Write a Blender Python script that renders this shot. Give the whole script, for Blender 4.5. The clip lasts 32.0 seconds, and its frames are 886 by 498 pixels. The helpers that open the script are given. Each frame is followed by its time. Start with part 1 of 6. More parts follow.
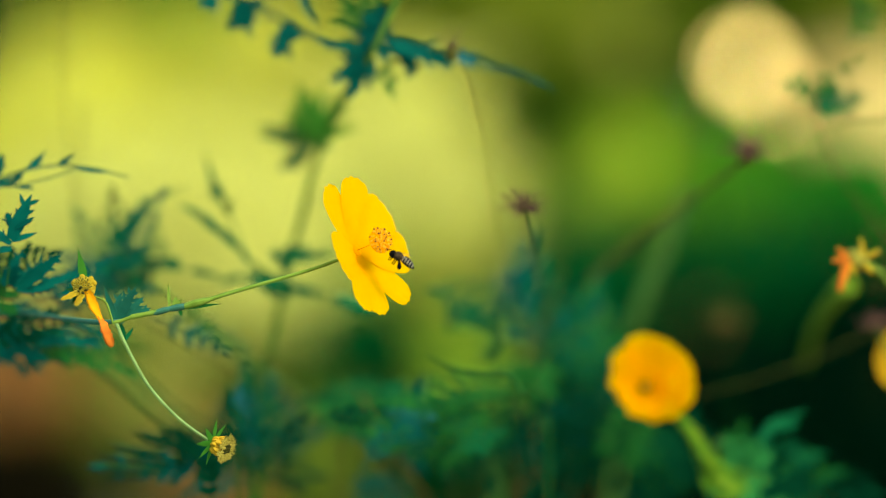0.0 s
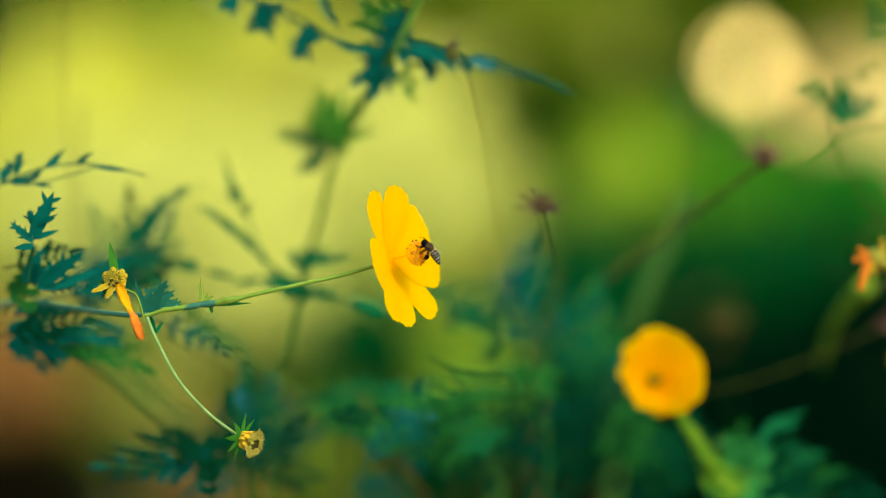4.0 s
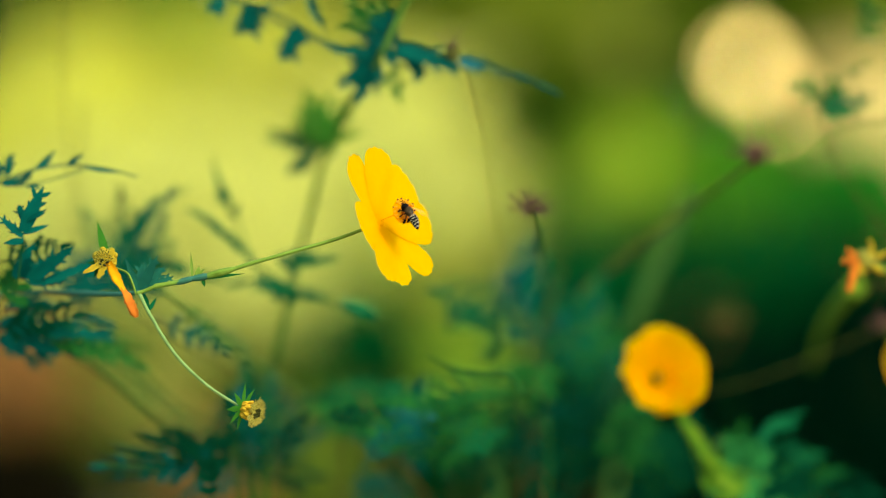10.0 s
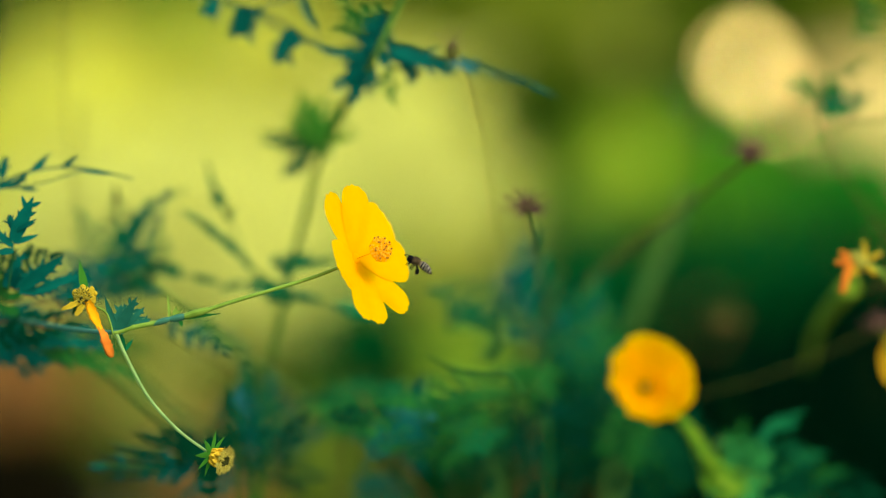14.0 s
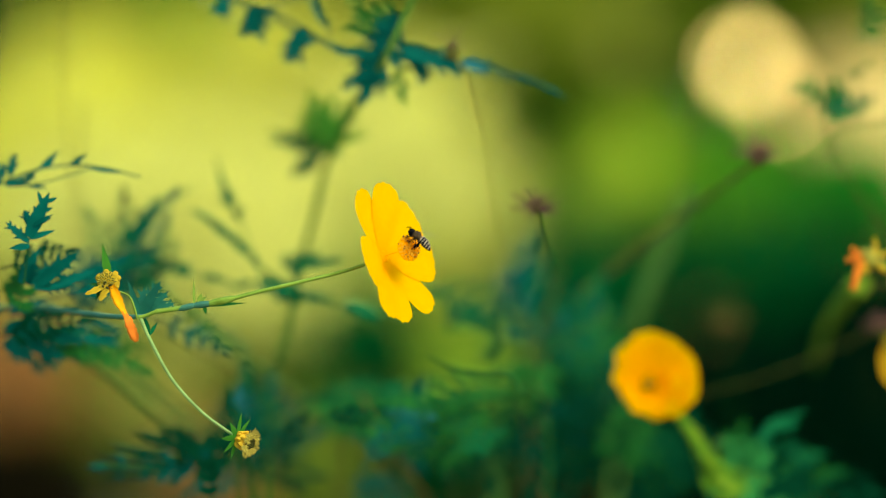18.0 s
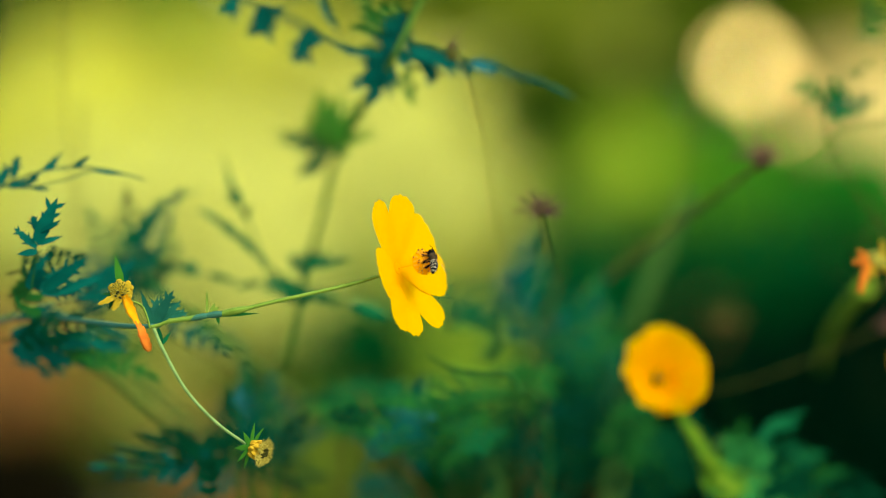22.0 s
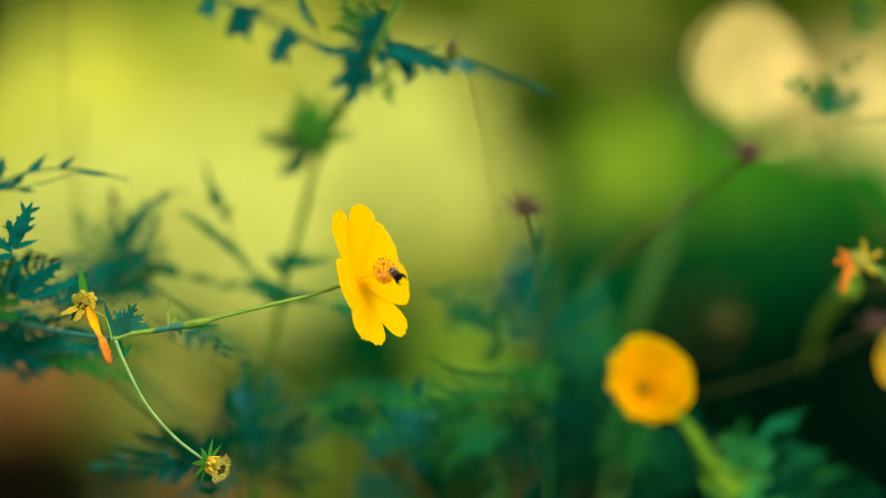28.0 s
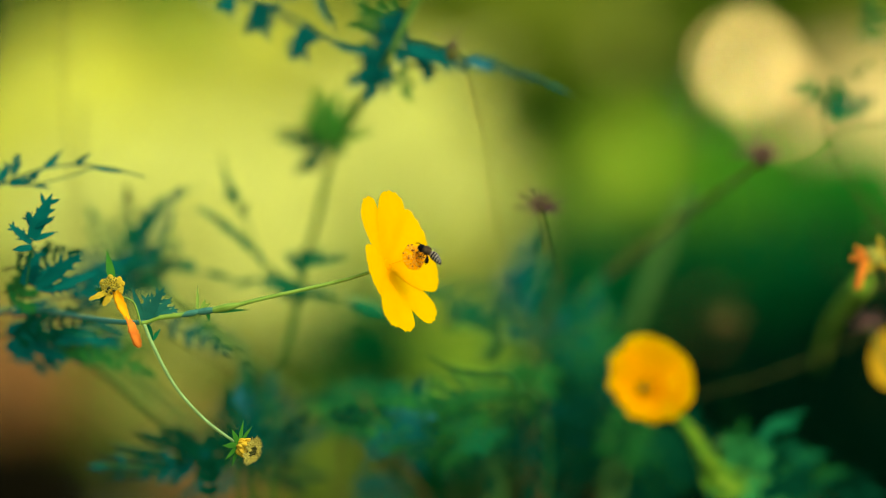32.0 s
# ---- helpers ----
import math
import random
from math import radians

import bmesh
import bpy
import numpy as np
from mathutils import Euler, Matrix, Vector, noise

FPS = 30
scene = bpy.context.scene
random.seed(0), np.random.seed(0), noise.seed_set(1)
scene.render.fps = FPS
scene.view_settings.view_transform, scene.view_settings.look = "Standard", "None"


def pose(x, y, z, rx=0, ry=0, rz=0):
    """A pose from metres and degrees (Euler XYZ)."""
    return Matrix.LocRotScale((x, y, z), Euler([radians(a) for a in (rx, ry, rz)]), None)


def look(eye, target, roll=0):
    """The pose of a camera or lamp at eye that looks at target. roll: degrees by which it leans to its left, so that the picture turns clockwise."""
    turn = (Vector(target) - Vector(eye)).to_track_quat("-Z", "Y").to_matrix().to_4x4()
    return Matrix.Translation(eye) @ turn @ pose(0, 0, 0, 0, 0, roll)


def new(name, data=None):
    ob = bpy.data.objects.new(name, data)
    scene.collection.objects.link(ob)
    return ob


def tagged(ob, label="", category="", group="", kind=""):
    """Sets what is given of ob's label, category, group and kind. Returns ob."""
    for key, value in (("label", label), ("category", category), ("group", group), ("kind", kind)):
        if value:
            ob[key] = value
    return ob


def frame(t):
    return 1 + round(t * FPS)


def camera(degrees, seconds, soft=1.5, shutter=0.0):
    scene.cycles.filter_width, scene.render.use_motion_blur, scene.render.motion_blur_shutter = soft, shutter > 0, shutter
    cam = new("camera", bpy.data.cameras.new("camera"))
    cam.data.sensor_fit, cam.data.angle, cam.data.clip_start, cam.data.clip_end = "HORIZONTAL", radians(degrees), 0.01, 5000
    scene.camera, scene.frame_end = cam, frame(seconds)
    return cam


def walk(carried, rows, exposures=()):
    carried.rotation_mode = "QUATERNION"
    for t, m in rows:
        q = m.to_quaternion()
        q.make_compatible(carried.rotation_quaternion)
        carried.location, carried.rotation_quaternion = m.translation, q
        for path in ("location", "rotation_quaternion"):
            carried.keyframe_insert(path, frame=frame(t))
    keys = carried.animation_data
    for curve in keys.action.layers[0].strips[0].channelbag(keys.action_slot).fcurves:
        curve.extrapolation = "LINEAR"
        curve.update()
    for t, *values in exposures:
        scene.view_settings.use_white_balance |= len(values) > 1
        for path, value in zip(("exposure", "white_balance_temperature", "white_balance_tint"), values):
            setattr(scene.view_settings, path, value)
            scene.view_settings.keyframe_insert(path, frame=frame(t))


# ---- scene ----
# A macro view in a garden: the lens axis runs level along +Y at EYE_Z. Places are pixel positions in the camera's view,
# counted from its upper left corner, 0.2 mm each at the flower's plane RANGE metres out; depth moves a place along its
# sight line.
EYE_Z, RANGE, PIXEL_SIZE = 0.85, 0.9, 0.0002
cam = camera(19.768, 32.0, 1.0, 0.1)
cam.data.dof.use_dof = True
cam.data.dof.focus_distance = RANGE
cam.data.dof.aperture_fstop = 2.3
walk(cam, [(0, look((0, 0, EYE_Z), (0, 1, EYE_Z))), (32, look((0, 0, EYE_Z), (0, 1, EYE_Z)))], [(0, 1.6, 6800, 0), (32, 1.6, 6800, 0)])

# ---- light: a veiled afternoon sun high behind the camera's right shoulder ----
world = bpy.data.worlds.new("world")
scene.world = world
world.use_nodes = True
sky = world.node_tree.nodes.new("ShaderNodeTexSky")
sky.sky_type, sky.sun_disc = "NISHITA", False
sky.sun_elevation, sky.sun_rotation = radians(41), radians(143)
background = world.node_tree.nodes["Background"]
background.inputs["Strength"].default_value = 0.15
world.node_tree.links.new(sky.outputs[0], background.inputs[0])
sun = new("sun", bpy.data.lights.new("sun", "SUN"))
sun.data.energy, sun.data.angle, sun.data.color = 1.5, radians(20), (1.0, 0.97, 0.86)
sun.matrix_world = look((4.5, -6, 6.5), (0, 0, 0))


# ---- materials ----
def surface(name, colour, rough=0.6, vary=0.25, scale=300.0, through_light=0.0, bump=0.2, gloss=0.3, tint=None, island=False):
    """A procedural surface: base colour broken up at two scales, a fine relief, and light shining through thin leaves."""
    m = bpy.data.materials.new(name)
    m.use_nodes = True
    nodes, links = m.node_tree.nodes, m.node_tree.links
    shader, out = nodes["Principled BSDF"], nodes["Material Output"]
    place = nodes.new("ShaderNodeTexCoord")
    fine, coarse = nodes.new("ShaderNodeTexNoise"), nodes.new("ShaderNodeTexNoise")
    fine.inputs["Scale"].default_value, coarse.inputs["Scale"].default_value = scale, scale * 0.13
    fine.inputs["Detail"].default_value = coarse.inputs["Detail"].default_value = 4
    for tex in (fine, coarse):
        links.new(place.outputs["Object"], tex.inputs["Vector"])
    both = nodes.new("ShaderNodeMath")
    both.operation = "ADD"
    links.new(fine.outputs[0], both.inputs[0])
    links.new(coarse.outputs[0], both.inputs[1])
    pick = both
    if island:
        geo = nodes.new("ShaderNodeNewGeometry")
        pick = nodes.new("ShaderNodeMath")
        pick.operation = "MULTIPLY_ADD"
        pick.inputs[1].default_value = 0.8
        links.new(geo.outputs["Random Per Island"], pick.inputs[0])
        half = nodes.new("ShaderNodeMath")
        half.operation = "MULTIPLY"
        half.inputs[1].default_value = 0.6
        links.new(both.outputs[0], half.inputs[0])
        links.new(half.outputs[0], pick.inputs[2])
    ramp = nodes.new("ShaderNodeValToRGB")
    a, b = ramp.color_ramp.elements
    a.position, b.position = 0.3, 1.0
    scaled = nodes.new("ShaderNodeMath")
    scaled.operation = "MULTIPLY"
    scaled.inputs[1].default_value = 0.65
    links.new(pick.outputs[0], scaled.inputs[0])
    links.new(scaled.outputs[0], ramp.inputs[0])
    far = tint or [c * 1.25 for c in colour]
    a.color = (*[max(0.0, c * (1 - vary)) for c in colour], 1)
    b.color = (*[min(1.0, c * (1 - vary * 0.3) + f * vary) for c, f in zip(colour, far)], 1)
    links.new(ramp.outputs[0], shader.inputs["Base Color"])
    shader.inputs["Roughness"].default_value = rough
    shader.inputs["Specular IOR Level"].default_value = gloss
    relief = nodes.new("ShaderNodeBump")
    relief.inputs["Strength"].default_value, relief.inputs["Distance"].default_value = bump, 0.0004
    links.new(fine.outputs[0], relief.inputs["Height"])
    links.new(relief.outputs[0], shader.inputs["Normal"])
    if through_light:
        thin, mix = nodes.new("ShaderNodeBsdfTranslucent"), nodes.new("ShaderNodeMixShader")
        links.new(ramp.outputs[0], thin.inputs["Color"])
        mix.inputs[0].default_value = through_light
        links.new(shader.outputs[0], mix.inputs[1])
        links.new(thin.outputs[0], mix.inputs[2])
        links.new(mix.outputs[0], out.inputs["Surface"])
    return m


PETAL = surface("yellow_petal", (0.92, 0.465, 0.0), 0.8, 0.05, 500, 0.62, 0.06, 0.02, (0.96, 0.50, 0.0))
# Dimness from blur against dark shrubs is put into this petal colour.
DIMMED_PETAL = surface("dimmed_yellow_petal", (0.58, 0.30, 0.012), 0.85, 0.2, 400, 0.4, 0.1, 0.02, (0.68, 0.36, 0.01))
DISC = surface("orange_florets", (1.0, 0.52, 0.03), 0.9, 0.3, 900, 0.7, 0.1, 0.02, (1.0, 0.62, 0.06))
ANTHER = surface("dark_anthers", (0.12, 0.02, 0.005), 0.6, 0.3, 900)
STALK = surface("fresh_green_stalk", (0.10, 0.165, 0.010), 0.7, 0.4, 250, 0.0, 0.3, 0.05, (0.20, 0.27, 0.06))
TEAL = surface("blue_green_leaf", (0.0008, 0.055, 0.040), 0.75, 0.45, 160, 0.25, 0.3, 0.03, (0.003, 0.11, 0.065))
GREEN = surface("green_leaf", (0.008, 0.085, 0.012), 0.7, 0.4, 160, 0.3, 0.3, 0.05, (0.03, 0.16, 0.02))
BRIGHT = surface("young_green_leaf", (0.12, 0.22, 0.008), 0.65, 0.35, 160, 0.35, 0.3, 0.08, (0.25, 0.32, 0.02))
WILT_Y = surface("faded_yellow_petal", (0.38, 0.25, 0.014), 0.85, 0.45, 500, 0.2, 0.5, 0.05)
WILT_O = surface("withered_orange_petal", (0.60, 0.125, 0.015), 0.85, 0.5, 400, 0.2, 0.6, 0.04, (0.72, 0.27, 0.02))
HUSK = surface("yellow_husk", (0.20, 0.17, 0.02), 0.85, 0.5, 700, 0.1, 0.5, 0.1)
RUSSET = surface("russet_stem", (0.105, 0.070, 0.018), 0.8, 0.35, 200, 0.0, 0.4, 0.02, (0.15, 0.10, 0.028))
SEED = surface("brown_seed_bristle", (0.06, 0.03, 0.02), 0.8, 0.4, 500, 0.0, 0.4, 0.05, (0.2, 0.09, 0.07))
TWIG = surface("brown_stem", (0.055, 0.055, 0.010), 0.8, 0.35, 200, 0.0, 0.4, 0.03, (0.10, 0.085, 0.018))
CHITIN = surface("black_chitin", (0.003, 0.0025, 0.0025), 0.6, 0.4, 1500, 0.0, 0.3, 0.03)
FUZZ = surface("brown_fuzz", (0.012, 0.008, 0.004), 0.95, 0.9, 900, 0.0, 1.0, 0.0, (0.11, 0.07, 0.032))
BAND = surface("cream_band", (0.60, 0.50, 0.30), 0.8, 0.25, 2500, 0.0, 0.5, 0.2)
AMBER = surface("amber_chitin", (0.07, 0.025, 0.008), 0.4, 0.3, 1500, 0.0, 0.3, 0.5)

wing_mat = bpy.data.materials.new("clear_wing")
wing_mat.use_nodes = True
_n, _l = wing_mat.node_tree.nodes, wing_mat.node_tree.links
_clear, _mix = _n.new("ShaderNodeBsdfTransparent"), _n.new("ShaderNodeMixShader")
_mix.inputs[0].default_value = 0.06
_n["Principled BSDF"].inputs["Base Color"].default_value = (0.35, 0.28, 0.18, 1)
_n["Principled BSDF"].inputs["Roughness"].default_value = 0.25
_l.new(_clear.outputs[0], _mix.inputs[1])
_l.new(_n["Principled BSDF"].outputs[0], _mix.inputs[2])
_l.new(_mix.outputs[0], _n["Material Output"].inputs["Surface"])


# ---- building blocks ----
class Shape:
    """Vertices and faces gathered in world places, before they become one mesh."""

    def __init__(self):
        self.v, self.f = [], []

    def sheet(self, grid):
        """A sheet over rows of points."""
        base, n = len(self.v), len(grid[0])
        for row in grid:
            self.v.extend(row)
        for i in range(len(grid) - 1):
            for j in range(n - 1):
                k = base + i * n + j
                self.f.append((k, k + 1, k + n + 1, k + n))
        return self

    def tube(self, points, radii, sides=7, steps=4):
        """A round stem along smoothed points; radii: one, or first and last."""
        pts = glide(points, steps)
        r0, r1 = radii if isinstance(radii, tuple) else (radii, radii)
        n, rings = len(pts), []
        up = Vector((0.3, -0.9, 0.25))
        for i, p in enumerate(pts):
            d = (pts[min(i + 1, n - 1)] - pts[max(i - 1, 0)]).normalized()
            a = d.cross(up)
            a = (a if a.length > 1e-4 else d.cross(Vector((1, 0, 0)))).normalized()
            b = d.cross(a)
            r = r0 + (r1 - r0) * i / (n - 1)
            rings.append([p + r * (math.cos(2 * math.pi * k / sides) * a + math.sin(2 * math.pi * k / sides) * b) for k in range(sides + 1)])
        self.sheet(rings)
        for ring, flip in ((rings[0], False), (rings[-1], True)):
            base = len(self.v)
            self.v.extend(ring[:sides])
            ids = tuple(range(base, base + sides))
            self.f.append(ids[::-1] if flip else ids)
        return self

    def egg(self, centre, axis, length, radius, rings=10, sides=14, power=1.0, side=None, flat=1.0):
        """A rounded body along an axis; power moves its thick end, flat squeezes it."""
        axis = axis.normalized()
        a = axis.cross(side or Vector((0.1, 0.2, 1))).normalized()
        b = axis.cross(a)
        grid = []
        for i in range(rings + 1):
            u = i / rings
            w = math.sin(math.pi * u ** power)
            p = centre + axis * (math.cos(math.pi * u) * -0.5 * length)
            grid.append([p + radius * max(w, 0.0) ** 0.8 * (math.cos(2 * math.pi * k / sides) * a + flat * math.sin(2 * math.pi * k / sides) * b) for k in range(sides + 1)])
        return self.sheet(grid)


def glide(points, steps=4):
    """Points of a smooth line through the given ones."""
    p = [Vector(q) for q in points]
    if len(p) < 3:
        return [p[0].lerp(p[-1], i / steps) for i in range(steps + 1)]
    p = [2 * p[0] - p[1], *p, 2 * p[-1] - p[-2]]
    out = []
    for i in range(1, len(p) - 2):
        a, b, c, d = p[i - 1:i + 3]
        for k in range(steps):
            t = k / steps
            out.append(0.5 * (2 * b + (c - a) * t + (2 * a - 5 * b + 4 * c - d) * t * t + (3 * b - a - 3 * c + d) * t ** 3))
    return out + [p[-2]]


def at(x, y, depth=RANGE):
    """The place on the sight line through pixel (x, y) of the camera's view, depth metres out."""
    s = PIXEL_SIZE * depth / RANGE
    return Vector(((x - 784) * s, depth, EYE_Z + (441 - y) * s))


REST = {}


def thing(name, root, label, category, group="", kind=""):
    ob = new(name)
    ob.location = root
    ob.empty_display_size = 0.02
    REST[ob.name] = Vector(root)
    return tagged(ob, label, category, group, kind)


def part(name, shape, material, parent, label="", origin=None, smooth=True):
    """One mesh under a thing or part. The shape is in world places at rest; origin: where its own pivot lies."""
    origin = Vector(origin) if origin is not None else REST[parent.name]
    mesh = bpy.data.meshes.new(name)
    mesh.from_pydata([v - origin for v in shape.v], [], shape.f)
    mesh.materials.append(material)
    if smooth:
        mesh.shade_smooth()
    ob = new(name, mesh)
    ob.parent = parent
    ob.location = origin - REST[parent.name]
    REST[ob.name] = origin
    return tagged(ob, label)


def blade(shape, base, tip, width, face, sag=0.0, steps=5, sharp=1.3, lift=0.25):
    """One folded leaf lobe from base to tip."""
    d = tip - base
    side = d.cross(face).normalized()
    up = side.cross(d).normalized()
    grid = []
    for i in range(steps + 1):
        u = i / steps
        w = width * 0.5 * max(math.sin(math.pi * min(1, 0.12 + 0.88 * u) ** 0.8), 0.0) ** sharp + 0.00006
        c = base + d * u - Vector((0, 0, sag * u * u))
        grid.append([c - side * w + up * w * lift, c, c + side * w + up * w * lift])
    return shape.sheet(grid)


def ribbon(points, widths, face, twist=0.0, thick=0.0002, ragged=0.0, seed=1):
    """A shrivelled petal: a thick, twisted strip with uneven edges."""
    rng = random.Random(seed)
    line = glide(points, 5)
    n, rows = len(line), []
    for i, c in enumerate(line):
        u = i / (n - 1)
        d = (line[min(n - 1, i + 1)] - line[max(0, i - 1)]).normalized()
        side = d.cross(face).normalized()
        up = side.cross(d)
        a = twist * (u - 0.5)
        k = u * (len(widths) - 1)
        j = min(len(widths) - 2, int(k))
        w = 0.5 * (widths[j] + (widths[j + 1] - widths[j]) * (k - j))
        s, t = side * math.cos(a) + up * math.sin(a), up * math.cos(a) - side * math.sin(a)
        l, r = w * (1 + rng.uniform(-ragged, ragged)), w * (1 + rng.uniform(-ragged, ragged))
        fold = w * 0.45
        rows.append([c - s * l + t * fold, c - s * l * 0.5 + t * thick, c + t * thick, c + s * r * 0.5 + t * (thick + fold * 0.3), c + s * r + t * fold * 0.6, c + s * r * 0.5 - t * thick, c - t * thick * 2, c - s * l * 0.5 - t * thick, c - s * l + t * fold])
    return Shape().sheet(rows)


def pinnate(shape, points, width, pairs, face=Vector((0, -1, 0.25)), stem=0.0004, jitter=0.25, droop=0.1, rng=random, lobe=0.32, angle=52):
    """A cut cosmos leaf: a midrib with pairs of pointed lobes that shorten towards the tip."""
    rib = glide(points, 5)
    n = len(rib)
    shape.tube(points, (stem, stem * 0.5), 5, 5)
    for i in range(pairs):
        u = 0.22 + 0.72 * i / max(1, pairs - 0.4)
        k = min(n - 2, int(u * (n - 1)))
        p = rib[k].lerp(rib[k + 1], u * (n - 1) - k)
        d = (rib[min(n - 1, k + 1)] - rib[max(0, k - 1)]).normalized()
        side = d.cross(face).normalized()
        size = width * (0.55 + 0.75 * math.sin(math.pi * (0.15 + 0.75 * u)) - 0.35 * u)
        for s in (-1, 1):
            a = radians(angle + rng.uniform(-14, 14))
            way = d * math.cos(a) + s * side * math.sin(a) + face * rng.uniform(-jitter, jitter)
            length = size * rng.uniform(0.75, 1.15)
            blade(shape, p, p + way * length, length * lobe * rng.uniform(0.8, 1.2), face, length * droop * rng.uniform(0, 2))
            for v, g, part_of in ((0.35, 1, 0.46), (0.45, -1, 0.40), (0.62, 1, 0.36), (0.70, -1, 0.30)):
                q = p + way * length * v
                across = way.cross(face).normalized() * g
                blade(shape, q, q + (way * 0.75 + across * rng.uniform(0.45, 0.8)) * length * part_of, length * lobe * 0.6, face, 0, 3)
    d = (rib[-1] - rib[-3]).normalized()
    blade(shape, rib[-2], rib[-2] + d * width * 1.0, width * 0.34, face)
    return shape


def leaf(parent, material, points, depth, width, pairs, seed, label="", face=None, **more):
    """A cosmos leaf along pixel points of the camera's view."""
    rng = random.Random(seed)
    pts = [at(x, y, depth + (extra[0] if extra else 0)) for x, y, *extra in points]
    if depth > 1.0:
        more["lobe"] = more.get("lobe", 0.3) * 0.62
    shape = Shape()
    pinnate(shape, pts, width * PIXEL_SIZE * depth / RANGE, pairs, face or Vector((rng.uniform(-0.3, 0.3), -1, rng.uniform(0.0, 0.5))), rng=rng, **more)
    return part("leaf", shape, material, parent, label)


def lobes(parent, material, depth, strokes, label=""):
    """A cut leaf from single toothed leaflets on a thin rib: foot pixel, tip pixel and pixel width of each."""
    s = PIXEL_SIZE * depth / RANGE
    feet = [at(x0, y0, depth + 0.0004) for x0, y0, *_ in strokes]
    rib = part("leaf", Shape().tube(feet if len(feet) > 1 else [feet[0], at(*strokes[0][2:4], depth)], 0.0003, 5, 2), material, parent, label)
    for k, (x0, y0, x1, y1, w) in enumerate(strokes):
        face = Vector((0.25 * math.sin(2.1 * k + x0), -1, 0.3 + 0.25 * math.cos(1.7 * k + y0)))
        a, b = at(x0, y0, depth), at(x1, y1, depth + 0.004 * math.sin(k * 2.3))
        shape = blade(Shape(), a, b, w * s * (0.86 if w >= 14 else 0.95), face, 0.0, 7, 0.95)
        if w >= 14:
            d = b - a
            side = d.cross(face).normalized()
            for u, g, n in ((0.22, -1, 0.7), (0.32, 1, 0.8), (0.48, -1, 0.8), (0.58, 1, 0.7), (0.72, -1, 0.55), (0.80, 1, 0.45)):
                n *= 1 + 0.35 * math.sin(5.3 * k + 11 * u + x1)
                q = a + d * u + side * g * w * s * 0.12
                blade(shape, q, q + (d.normalized() * 0.8 + side * g * 0.75) * w * s * n, w * s * 0.26, face, 0.0, 4, 1.1)
        part("leaflet", shape, material, rib)
    return rib


def stem(parent, material, points, depth, thick, name="stem", label="", to_ground=None):
    """A stem along pixel points of the camera's view, thick in its pixels; to_ground: goes on to the root of its plant.
    """
    pts = [at(x, y, extra[0] if extra else depth) for x, y, *extra in points]
    if to_ground is not None:
        last = pts[-1]
        root = Vector(to_ground)
        pts += [last.lerp(root, 0.4) + Vector((0, 0, 0.02)), root.lerp(last, 0.15), root]
    d = sum(p.y for p in pts) / len(pts)
    r0, r1 = thick if isinstance(thick, tuple) else (thick, thick)
    k = 0.5 * PIXEL_SIZE * d / RANGE
    return part(name, Shape().tube(pts, (r0 * k, r1 * k)), material, parent, label)


def petal_shape(centre, out, normal, length, width, cup, rng, bend=0.0):
    """An obovate petal with a toothed tip, ribs along it and a shallow cup."""
    side = normal.cross(out).normalized()
    grid, nu, nv = [], 14, 12
    phase = rng.uniform(0, 6)
    for i in range(nu + 1):
        u = i / nu
        w = width * 0.5 * (0.16 + 0.84 * math.sin(math.pi * 0.5 * min(1.0, u / 0.68)) ** 0.9) * (1.0 if u < 0.7 else math.sqrt(max(0.02, 1 - ((u - 0.7) / 0.36) ** 2.6)))
        row = []
        for j in range(nv + 1):
            v = 2 * j / nv - 1
            tooth = 1 - (u ** 8) * (0.014 * (1 + math.cos(v * 8 + phase)) + 0.05 * v * v)
            rise = cup * length * (u ** 1.4) + bend * length * math.sin(math.pi * u) - 0.03 * length * u
            rib = 0.0035 * length * math.cos(v * 11 + phase) * u * (1 - u * 0.4) + 0.012 * length * v * v * u
            row.append(centre + out * (length * u * tooth) + side * (w * v) + normal * (rise + rib))
        grid.append(row)
    return Shape().sheet(grid)


